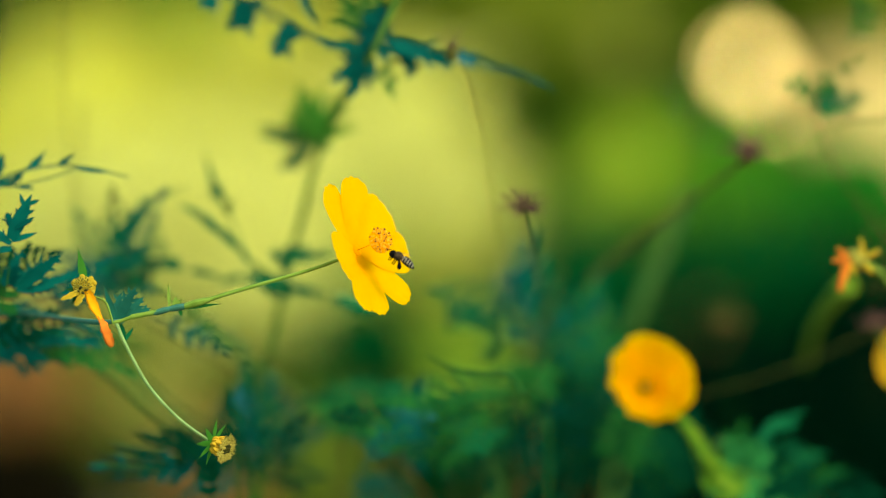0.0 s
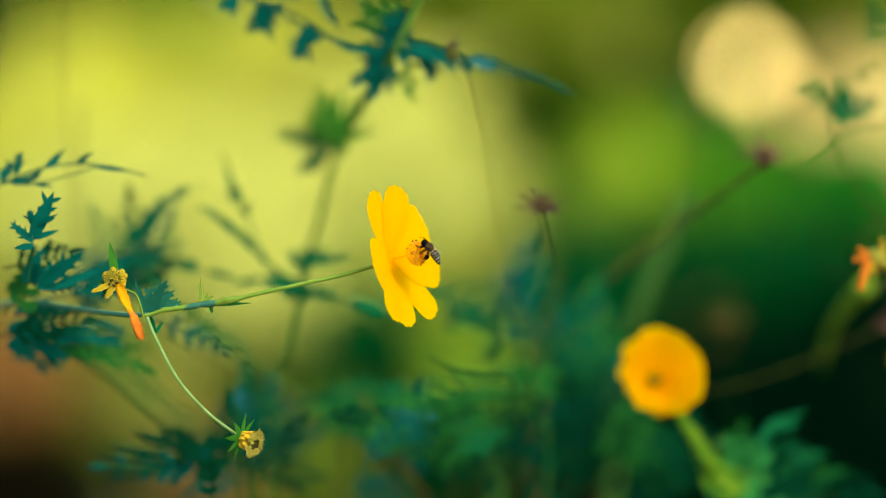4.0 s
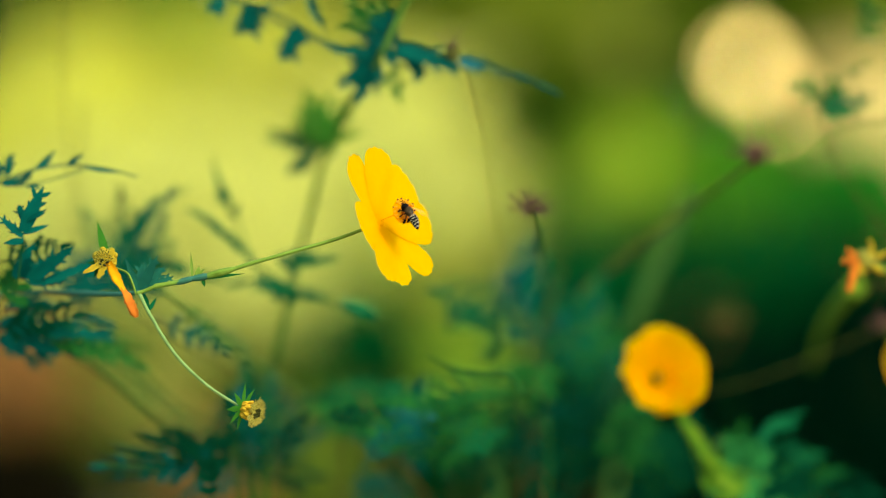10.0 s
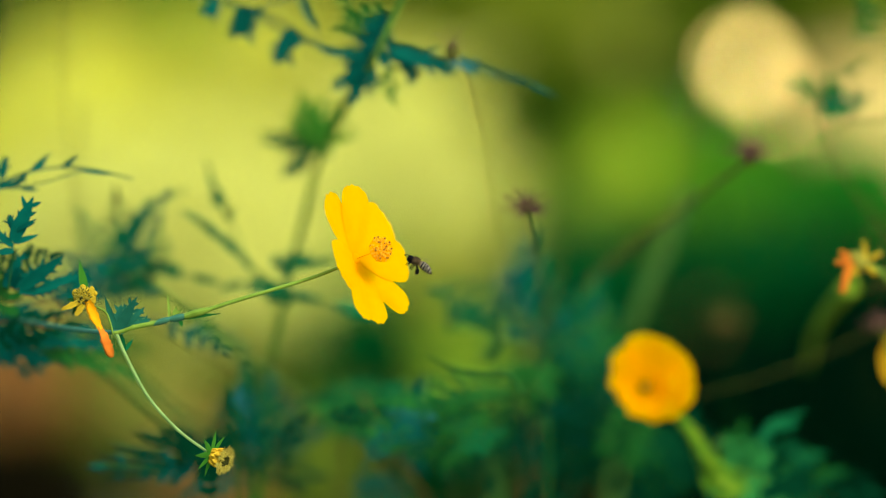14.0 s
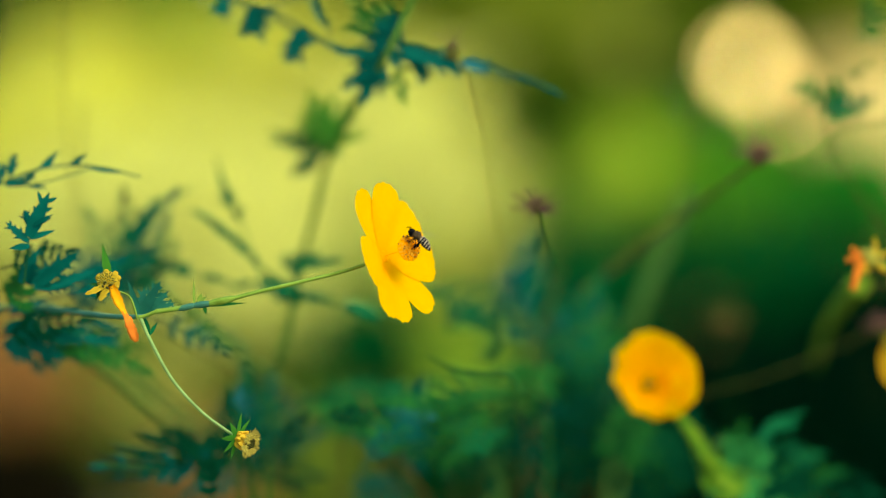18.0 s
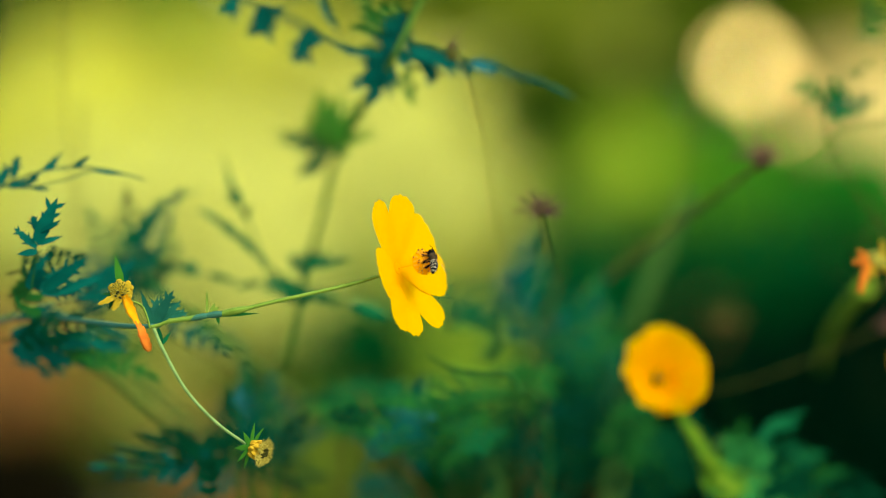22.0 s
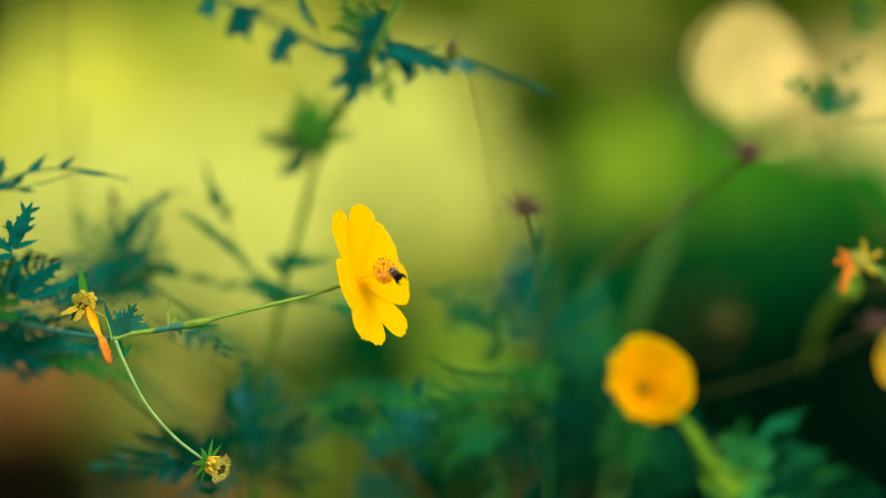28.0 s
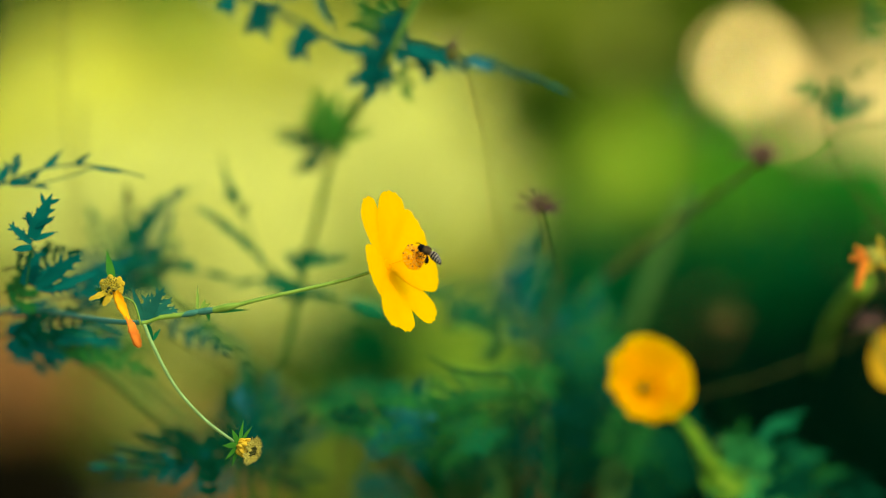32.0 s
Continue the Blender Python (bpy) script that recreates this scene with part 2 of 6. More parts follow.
def cosmos_head(plant, centre, normal, up, turns, lengths, widths, cups, label, seed, petal=PETAL, rise=0.10, heart=DISC):
    """A flower head: domed disc, petals round it, green bracts behind."""
    rng = random.Random(seed)
    normal = normal.normalized()
    e1 = (up - normal * up.dot(normal)).normalized()
    e2 = e1.cross(normal)
    if e2.dot(Vector((1, 0, 0))) < 0:
        e2 = -e2
    scale = sum(lengths) / len(lengths)
    base = Shape().egg(centre - normal * scale * 0.13, normal, scale * 0.24, scale * 0.15)
    head = part("flower_head", base, STALK, plant, label, centre)
    cups = cups if isinstance(cups, tuple) else (cups,) * len(turns)
    for k, (turn, length, width, cup) in enumerate(zip(turns, lengths, widths, cups)):
        a = radians(turn)
        out = e1 * math.cos(a) + e2 * math.sin(a)
        lift = normal * (0.0003 if k % 2 else 0.0)
        part("petal", petal_shape(centre + out * scale * 0.05 + lift, out, normal, length, width, cup * rng.uniform(0.8, 1.2), rng, rng.uniform(-0.02, 0.05)), petal, head)
    disc, tips = Shape(), Shape()
    golden = math.pi * (3 - math.sqrt(5))
    crest = (normal + Vector((0, -0.75, 0))).normalized()
    mid = centre + normal * scale * rise * 0.62 + crest * scale * 0.08
    c1 = (e1 - crest * e1.dot(crest)).normalized()
    c2 = c1.cross(crest)
    bed = []
    for i in range(7):
        u = i / 6
        ring = [(c1 * math.cos(math.pi * j / 12) + c2 * math.sin(math.pi * j / 12)) * 0.19 * u for j in range(25)]
        bed.append([mid + (r + crest * 0.085 * math.sqrt(1 - 0.8 * u * u)) * scale for r in ring])
    part("floret_bed", Shape().sheet(bed), petal, head)
    part("throat", Shape().egg(centre + normal * scale * 0.015, normal, scale * 0.03, scale * 0.09, 8, 16), petal, head)
    part("style", Shape().tube([centre, centre.lerp(mid, 0.6), mid + crest * scale * 0.08], (scale * 0.006, scale * 0.004), 8), petal, head)
    for k in range(90):
        u = math.sqrt((k + 0.5) / 90)
        a = k * golden + rng.uniform(-0.25, 0.25)
        out = c1 * math.cos(a) + c2 * math.sin(a)
        foot = mid + (out * 0.165 * u + crest * 0.03) * scale
        tip = mid + (out * 0.195 * u + crest * 0.11 * math.sqrt(1 - 0.7 * u * u) * rng.uniform(0.8, 1.15)) * scale
        way = (tip - foot).normalized()
        disc.tube([foot, foot.lerp(tip, 0.6) + out * scale * 0.004, tip], (scale * 0.010, scale * 0.017), 5, 1)
        if k % 5 == 1:
            tips.egg(tip + way * scale * 0.008, way, scale * 0.026, scale * rng.uniform(0.008, 0.014), 5, 6)
    part("disc", disc, heart, head, "disc of small florets")
    part("anthers", tips, ANTHER, head, "dark brown anthers")["kind"] = "stuff"
    for k in range(8):
        a = 2 * math.pi * k / 8
        out = e1 * math.cos(a) + e2 * math.sin(a)
        p = centre - normal * scale * 0.08 + out * scale * 0.08
        part("bract", blade(Shape(), p, p + out * scale * 0.16 - normal * scale * 0.10, scale * 0.08, normal), STALK, head)
    return head


def spiky_head(plant, centre, way, size, count, seed, label, material=SEED, spread=1.25, thin=0.06):
    """A ripe seed head: bristly achenes fanning out of a small cup."""
    rng = random.Random(seed)
    way = way.normalized()
    a = way.cross(Vector((0.3, 1, 0.1))).normalized()
    b = way.cross(a)
    shape = Shape()
    for k in range(count):
        f, r = 2 * math.pi * k * 0.382, spread * math.sqrt((k + 0.5) / count)
        d = (way * math.cos(r) + (a * math.cos(f) + b * math.sin(f)) * math.sin(r)).normalized()
        n = size * rng.uniform(0.7, 1.1)
        shape.tube([centre, centre + d * n * 0.55, centre + d * n + a * rng.uniform(-0.06, 0.06) * n], (size * thin, size * thin * 0.25), 5, 2)
    head = part("seed_head", shape, material, plant, label)
    part("cup", Shape().egg(centre - way * size * 0.05, way, size * 0.5, size * 0.22), TWIG, plant)
    return head


# ---- ground ----
ground_mat = surface("trodden_garden_soil", (0.10, 0.075, 0.035), 0.95, 0.5, 6.0, 0.0, 0.8, 0.1, (0.16, 0.2, 0.05))
g = Shape()
g.sheet([[Vector((x * abs(x) * 1.6, -30 + y * y * 0.6, 0.012 * math.sin(x * 1.7) * math.cos(y * 1.1))) for x in range(-14, 15)] for y in range(0, 29)])
gm = bpy.data.meshes.new("ground")
gm.from_pydata([tuple(v) for v in g.v], [], g.f)
gm.materials.append(ground_mat)
tagged(new("ground", gm), "brown garden soil with sparse grass", "ground", kind="structure")


# ---- shrubs behind, far out of focus ----
def shrub_leaf_material(name, colour, tint, shine=0.04):
    return surface(name, colour, 0.85, 0.35, 20, 0.3, 0.2, shine, tint, island=True)


def shrub(x, y, depth, half_w, half_h, material, label, seed, count=900, size=0.055, name="shrub", group="", bark=TWIG, open_gap=0.0):
    """A shrub that stands on the ground: trunk, limbs, and a ragged crown of single leaves."""
    rng = random.Random(seed)
    s = PIXEL_SIZE * depth / RANGE
    c = at(x, y, depth)
    rx, rz = half_w * s, half_h * s
    ry = min(rx, rz) * 0.8 + 0.1
    root = Vector((c.x + rng.uniform(-0.1, 0.1), depth, 0))
    plant = thing(name, root, label, "shrub", group)
    low = Vector((c.x, depth, max(0.15, c.z - rz * 0.6)))
    part("trunk", Shape().tube([root, root.lerp(low, 0.5) + Vector((0.03, 0, 0)), low], (0.03, 0.02), 8), bark, plant)
    for k in range(6):
        a = 2 * math.pi * k / 6 + rng.uniform(-0.3, 0.3)
        end = c + Vector((math.cos(a) * rx * 0.7, math.sin(a) * ry * 0.7, rz * rng.uniform(-0.1, 0.8)))
        part("limb", Shape().tube([low, low.lerp(end, 0.5) + Vector((0, 0, 0.04)), end], (0.014, 0.005), 6), bark, plant)
    crown = Shape()
    knots = []
    for k in range(max(10, count // 28)):
        d = Vector((rng.gauss(0, 1), rng.gauss(0, 1), rng.gauss(0, 1))).normalized() * rng.uniform(0.35, 1.0)
        knots.append(c + Vector((d.x * rx, d.y * ry, d.z * rz)))
    spread = 0.26 * min(rx, rz) + 0.03
    for k in range(count):
        q = knots[k % len(knots)] + Vector((rng.gauss(0, 1), rng.gauss(0, 1), rng.gauss(0, 1))) * spread * 0.6
        way = Vector((rng.uniform(-1, 1), rng.uniform(-1, 0.6), rng.uniform(-0.7, 0.6))).normalized()
        face = Vector((rng.uniform(-0.6, 0.6), -1, rng.uniform(-0.2, 1.0))).normalized()
        n = size * rng.uniform(0.7, 1.3)
        blade(crown, q, q + way * n, n * 0.5, face, n * 0.1, 3)
    part("crown", crown, material, plant)
    return plant


# Sunlight on the far shrubs is put into these bright leaf colours.
LEMON = shrub_leaf_material("sun_tint_lemon", (0.58, 0.55, 0.052), (0.64, 0.61, 0.09))
PALE = shrub_leaf_material("sun_tint_pale", (0.63, 0.605, 0.125), (0.69, 0.665, 0.17))
LIME = shrub_leaf_material("lime_leaf", (0.36, 0.46, 0.02), (0.48, 0.58, 0.04))
MUSTARD = shrub_leaf_material("mustard_leaf", (0.38, 0.36, 0.03), (0.48, 0.45, 0.05))
# This dark green stands in for foliage lying in shade.
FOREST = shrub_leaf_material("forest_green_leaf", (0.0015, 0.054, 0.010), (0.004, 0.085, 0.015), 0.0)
OLIVE = shrub_leaf_material("olive_leaf", (0.028, 0.060, 0.003), (0.055, 0.085, 0.006), 0.0)
KHAKI = shrub_leaf_material("khaki_leaf", (0.16, 0.195, 0.010), (0.23, 0.25, 0.022))
MOSS = shrub_leaf_material("moss_green_leaf", (0.060, 0.20, 0.006), (0.12, 0.28, 0.012))
DEEP = shrub_leaf_material("deep_green_leaf", (0.012, 0.165, 0.010), (0.03, 0.22, 0.016), 0.0)
FERN = shrub_leaf_material("fern_green_leaf", (0.24, 0.36, 0.02), (0.32, 0.44, 0.03))
HOLLY = shrub_leaf_material("dark_olive_leaf", (0.014, 0.045, 0.003), (0.03, 0.07, 0.005), 0.0)
SAGE = shrub_leaf_material("sage_leaf", (0.095, 0.14, 0.010), (0.15, 0.19, 0.018))
# The lower right shrubs' deep shade is put into this leaf colour.
SHADED_GREEN = shrub_leaf_material("shaded_green_leaf", (0.0003, 0.007, 0.0025), (0.0006, 0.012, 0.004), 0.0)
BROWN = shrub_leaf_material("dry_brown_leaf", (0.27, 0.125, 0.030), (0.36, 0.17, 0.045))
STRAW = shrub_leaf_material("straw_leaf", (0.32, 0.29, 0.05), (0.40, 0.36, 0.07))
# Near-black brown: the bottom left corner's shade, put into the leaf colour.
SHADED_BROWN = shrub_leaf_material("shaded_brown_leaf", (0.005, 0.004, 0.0015), (0.010, 0.008, 0.003), 0.0)

# view pixel x, y, depth, half width, half height, leaves, label words, number of leaves, leaf size
for k, (x, y, d, hw, hh, mat, words, n, size) in enumerate((
        (260, 200, 8.60, 300, 150, LEMON, "sunlight-tinted yellow-green", 2080, 0.08),
        (60, 330, 7.95, 220, 190, LEMON, "sunlight-tinted yellow-green", 1690, 0.08),
        (330, 420, 7.50, 330, 190, PALE, "sunlight-tinted pale yellow", 2470, 0.08),
        (705, 330, 7.95, 205, 210, PALE, "sunlight-tinted pale yellow", 2080, 0.08),
        (650, 200, 8.60, 150, 110, LEMON, "sunlight-tinted yellow-green", 1300, 0.08),
        (330, 35, 8.5, 30, 48, MOSS, "moss green", 140, 0.07),
        (25, 40, 8.4, 50, 60, OLIVE, "olive green", 150, 0.07),
        (615, 118, 7.9, 95, 38, MUSTARD, "mustard yellow", 330, 0.07),
        (445, 312, 7.7, 62, 22, MUSTARD, "mustard yellow", 190, 0.06),
        (190, 10, 8.6, 120, 30, KHAKI, "khaki", 300, 0.07),
        (745, 15, 8.3, 60, 50, OLIVE, "olive green", 220, 0.07),
        (385, 185, 8.68, 140, 75, PALE, "sunlight-tinted pale yellow", 900, 0.08),
        (250, 95, 9.13, 60, 40, PALE, "sunlight-tinted pale yellow", 320, 0.08),
        (430, 50, 9.35, 120, 60, LEMON, "sunlight-tinted yellow-green", 546, 0.07),
        (730, 95, 9.13, 120, 50, MUSTARD, "mustard yellow", 330, 0.07),
        (790, 50, 9.35, 110, 110, KHAKI, "khaki", 520, 0.07),
        (25, 0, 9.60, 60, 45, OLIVE, "olive green", 150, 0.07),
        (215, 20, 9.50, 190, 55, KHAKI, "khaki", 900, 0.08),
        (120, 215, 8.53, 150, 90, LEMON, "sunlight-tinted yellow-green", 900, 0.08),
        (322, 45, 9.38, 30, 60, MOSS, "moss green", 150, 0.06),
        (250, 640, 7.2, 170, 60, OLIVE, "olive green", 500, 0.07),
        (480, 540, 6.91, 140, 70, PALE, "sunlight-tinted pale yellow", 460, 0.07),
        (530, 335, 7.93, 85, 65, PALE, "sunlight-tinted pale yellow", 520, 0.08),
        (690, 565, 6.81, 140, 58, MOSS, "moss green", 340, 0.06),
        (790, 475, 6.7, 75, 50, LEMON, "sunlight-tinted yellow-green", 380, 0.06),
        (940, 50, 9.0, 170, 120, KHAKI, "khaki", 900, 0.08),
        (1110, 70, 8.6, 95, 95, KHAKI, "khaki", 480, 0.07),
        (925, 335, 8.3, 130, 130, LIME, "sunlight-tinted lime green", 700, 0.07),
        (832, 250, 8.3, 50, 60, PALE, "sunlight-tinted pale yellow", 380, 0.07),
        (836, 350, 7.7, 52, 60, PALE, "sunlight-tinted pale yellow", 380, 0.07),
        (818, 440, 7.2, 62, 50, PALE, "sunlight-tinted pale yellow", 380, 0.07),
        (700, 425, 7.3, 130, 65, PALE, "sunlight-tinted pale yellow", 620, 0.08),
        (1050, 330, 7.8, 110, 100, MOSS, "bright moss green", 700, 0.07),
        (955, 182, 6.4, 100, 45, OLIVE, "olive green", 400, 0.06),
        (1070, 270, 6.2, 85, 55, FERN, "fresh green", 480, 0.06),
        (960, 207, 5.9, 75, 28, HOLLY, "dark olive", 240, 0.06),
        (1105, 368, 6.0, 95, 55, FERN, "fresh green", 560, 0.06),
        (1270, 350, 5.9, 110, 60, MOSS, "moss green", 420, 0.06),
        (1085, 60, 9.3, 130, 80, KHAKI, "khaki", 600, 0.07),
        (1215, 250, 6.2, 40, 50, MOSS, "bright moss green", 240, 0.06),
        (1100, 400, 7.2, 130, 90, MOSS, "moss green", 500, 0.06),
        (1180, 150, 6.6, 45, 130, OLIVE, "olive green", 420, 0.06),
        (1260, 330, 6.6, 110, 80, MOSS, "moss green", 500, 0.06),
        (1400, 375, 6.4, 300, 115, DEEP, "deep green", 1500, 0.06),
        (1540, -10, 7.4, 130, 80, KHAKI, "khaki", 420, 0.07),
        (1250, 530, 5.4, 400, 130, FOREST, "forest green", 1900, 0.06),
        (1300, 780, 4.6, 480, 190, SHADED_GREEN, "dark green", 2200, 0.05),
        (1600, 720, 5.0, 200, 260, SHADED_GREEN, "dark green", 2800, 0.05),
        (655, 622, 5.0, 125, 68, FOREST, "forest green", 1100, 0.05),
        (980, 660, 5.0, 150, 120, FOREST, "forest green", 800, 0.05),
        (500, 850, 5.2, 160, 110, OLIVE, "olive green", 900, 0.05),
        (740, 840, 5.1, 130, 90, FOREST, "forest green", 800, 0.05),
        (930, 820, 4.8, 170, 150, FOREST, "forest green", 1000, 0.05),
        (826, 648, 4.8, 48, 48, FERN, "fresh green", 260, 0.05),
        (480, 335, 7.93, 120, 80, PALE, "sunlight-tinted pale yellow", 640, 0.08),
        (555, 812, 4.4, 52, 55, SAGE, "sage green", 460, 0.05),
        (230, 730, 5.6, 160, 120, SAGE, "sage green", 800, 0.05),
        (450, 690, 6.0, 110, 70, OLIVE, "olive green", 560, 0.05),
        (30, 670, 5.0, 90, 75, BROWN, "dry brown", 760, 0.05),
        (290, 690, 5.0, 34, 34, STRAW, "straw-coloured", 190, 0.045),
        (330, 130, 8.95, 120, 80, PALE, "sunlight-tinted pale yellow", 620, 0.08),
        (1515, 312, 6.0, 130, 50, DEEP, "deep green", 620, 0.06),
        (390, 860, 4.8, 80, 60, BROWN, "dry brown", 320, 0.05),
        (20, 880, 4.4, 170, 95, SHADED_BROWN, "shade-dark brown", 900, 0.05))):
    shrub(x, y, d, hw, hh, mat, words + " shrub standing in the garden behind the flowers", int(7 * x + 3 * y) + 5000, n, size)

# a peach-coloured clay wall far behind, seen between the shrubs
clay = surface("sunlit_clay_plaster", (0.62, 0.43, 0.13), 0.9, 0.2, 3.0, 0.0, 0.6, 0.1, (0.70, 0.50, 0.18))
for number, (x0, x1, top, y0, words) in enumerate(((1448, 1900, 98, 13.0, "sunlit peach-coloured clay wall behind the shrubs"),)):
    c0, c1 = at(x0, 290, y0), at(x1, top, y0)
    mesh = bpy.data.meshes.new("wall_%d" % (number + 1))
    bm = bmesh.new()
    bmesh.ops.create_cube(bm, size=1.0)
    for v in bm.verts:
        v.co = Vector((c0.x if v.co.x < 0 else c1.x, y0 if v.co.y < 0 else y0 + 0.25, -0.1 if v.co.z < 0 else c1.z))
    bmesh.ops.bevel(bm, geom=list(bm.edges), offset=0.02, segments=2, affect="EDGES")
    bm.to_mesh(mesh)
    bm.free()
    mesh.materials.append(clay)
    tagged(new("wall_%d" % (number + 1), mesh), words, "wall", kind="structure")

# added mirror discs that throw a peach sun glint; leaf tufts added for blur discs
GLINT_METAL = surface("glint_metal", (0.93, 0.66, 0.23), 0.5, 0.08, 40, 0.0, 0.05, 0.5, (0.95, 0.71, 0.28))
GLINT_METAL.node_tree.nodes["Principled BSDF"].inputs["Metallic"].default_value = 1.0
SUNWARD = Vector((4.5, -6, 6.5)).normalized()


# Made-up reflector: a metal disc turned to mirror the sun at the lens.
def glint_disc(x, y, depth, wide, words):
    s = PIXEL_SIZE * depth / RANGE
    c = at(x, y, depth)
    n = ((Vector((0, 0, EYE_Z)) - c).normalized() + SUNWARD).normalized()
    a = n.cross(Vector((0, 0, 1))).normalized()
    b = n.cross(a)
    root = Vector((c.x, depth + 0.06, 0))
    ob = thing("glint_disc", root, words, "bird scarer", "bird scarers")
    part("stake", Shape().tube([root, root.lerp(c, 0.5) + Vector((0.01, 0.02, 0)), c - n * 0.012], (0.011, 0.007), 8), TWIG, ob, "thin stake holding the added disc")
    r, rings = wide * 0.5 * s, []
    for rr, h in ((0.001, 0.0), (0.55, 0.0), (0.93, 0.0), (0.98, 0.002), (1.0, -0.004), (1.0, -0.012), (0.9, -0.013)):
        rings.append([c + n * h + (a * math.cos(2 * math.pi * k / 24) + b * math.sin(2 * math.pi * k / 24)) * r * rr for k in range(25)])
    part("mirror_disc", Shape().sheet(rings), GLINT_METAL, ob, "added peach-coloured mirror disc", smooth=False)
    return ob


glint_disc(1322, 114, 8.4, 66, "added mirror disc on a stake for the peach blur spot")
glint_disc(1386, 185, 8.8, 32, "small added mirror disc on a stake for the peach blur spot")


def tuft(x, y, depth, wide, material, words, seed):
    """A few large leaves close together at the end of a tall shoot."""
    rng = random.Random(seed)
    s = PIXEL_SIZE * depth / RANGE
    c = at(x, y, depth)
    root = Vector((c.x + 0.05, depth + 0.05, 0))
    ob = thing("leafy_shoot", root, words, "shoot", "leafy shoots")
    part("stem", Shape().tube([root, root.lerp(c, 0.5) + Vector((0.03, 0, 0)), c], (0.010, 0.004), 6), TWIG, ob)
    for k in range(9):
        way = Vector((math.cos(k * 2.4), rng.uniform(-0.5, 0.1), math.sin(k * 2.4))).normalized()
        n = wide * 0.55 * s * rng.uniform(0.8, 1.1)
        face = Vector((0.3 + rng.uniform(-0.2, 0.2), -1, 0.5)).normalized()
        part("leaf", blade(Shape(), c - way * n * 0.1, c + way * n, n * 0.75, face, n * 0.1, 4, 0.8), material, ob)
    return ob


# Compact bright tufts, added so that each blurs into a pale disc.
for k, (x, y, d, wide, mat, words) in enumerate((
        (1108, 75, 6.3, 62, STRAW, "straw-coloured"), (985, 70, 6.4, 44, KHAKI, "khaki"), (1128, 268, 5.8, 76, LIME, "lime green"), (1040, 190, 6.0, 44, MOSS, "moss green"),
        (790, 300, 7.0, 80, PALE, "sunlight-tinted pale yellow"), (800, 190, 6.9, 60, LEMON, "sunlight-tinted yellow-green"), (930, 380, 6.2, 60, LIME, "lime green"),
        (575, 812, 4.3, 52, SAGE, "sage green"), (810, 655, 4.4, 50, FERN, "fresh green"), (262, 708, 4.6, 56, STRAW, "straw-coloured"), (60, 110, 6.8, 50, PALE, "sunlight-tinted pale yellow"),
        (1250, 560, 4.9, 34, BROWN, "dry brown"), (720, 180, 6.9, 60, PALE, "sunlight-tinted pale yellow"), (1220, 250, 5.9, 40, MOSS, "moss green"))):
    tuft(x, y, d, wide, mat, words + " leafy shoot added among the shrubs for its blur disc", 900 + k)

# the wood edge that closes the view
def wood_edge():
    rng = random.Random(77)
    shape = Shape()
    for k in range(17000):
        q = Vector((rng.uniform(-9, 9), 15.5 + rng.uniform(-0.7, 0.7), rng.uniform(0, 6.5) ** 1.0))
        way = Vector((rng.uniform(-1, 1), rng.uniform(-1, 0.6), rng.uniform(-0.8, 0.5))).normalized()
        n = 0.36 * rng.uniform(0.7, 1.4)
        blade(shape, q, q + way * n, n * 0.6, Vector((rng.uniform(-0.5, 0.5), -1, rng.uniform(0, 0.9))).normalized(), n * 0.1, 3)
    mesh = bpy.data.meshes.new("backdrop")
    mesh.from_pydata([tuple(v) for v in shape.v], [], shape.f)
    mesh.materials.append(OLIVE)
    tagged(new("backdrop", mesh), "olive green edge of a wood far behind", "trees", kind="stuff")


wood_edge()
# ---- the flowering branch, in focus ----
DARKSTEM = surface("dark_green_stem", (0.012, 0.055, 0.008), 0.75, 0.3, 200, 0.0, 0.3, 0.03, (0.02, 0.08, 0.012))
PALETWIG = surface("straw_stem", (0.34, 0.27, 0.04), 0.8, 0.35, 200, 0.0, 0.4, 0.03, (0.4, 0.32, 0.05))
TUFT = surface("light_green_leaf", (0.035, 0.15, 0.012), 0.7, 0.4, 160, 0.4, 0.3, 0.04, (0.07, 0.22, 0.02))
DARKHEART = surface("dark_olive_florets", (0.035, 0.035, 0.006), 0.9, 0.5, 900, 0.0, 0.6, 0.05)
FRINGE = surface("pale_yellow_floret", (0.27, 0.21, 0.025), 0.9, 0.7, 400, 0.2, 0.3, 0.03, (0.50, 0.41, 0.08))
SHEATH = surface("leaf_sheath", (0.025, 0.095, 0.055), 0.7, 0.4, 250, 0.0, 0.3, 0.05, (0.06, 0.16, 0.10))
TEALSTEM = surface("blue_green_stem", (0.03, 0.105, 0.062), 0.8, 0.3, 200, 0.0, 0.3, 0.03, (0.07, 0.17, 0.11))
MIDLEAF = surface("mid_green_leaf", (0.003, 0.080, 0.026), 0.7, 0.4, 200, 0.3, 0.3, 0.04, (0.012, 0.14, 0.036))
PALEBLUE = surface("pale_blue_green_leaf", (0.012, 0.10, 0.095), 0.7, 0.35, 160, 0.2, 0.3, 0.05, (0.03, 0.15, 0.15))
NODELEAF = surface("soft_teal_leaf", (0.012, 0.105, 0.060), 0.7, 0.4, 160, 0.3, 0.3, 0.04, (0.03, 0.16, 0.09))
ROOT = Vector((-0.21, 0.9, 0))
branch_plant = thing("cosmos_plant", ROOT, "yellow cosmos plant with one open flower and two spent heads", "flower")
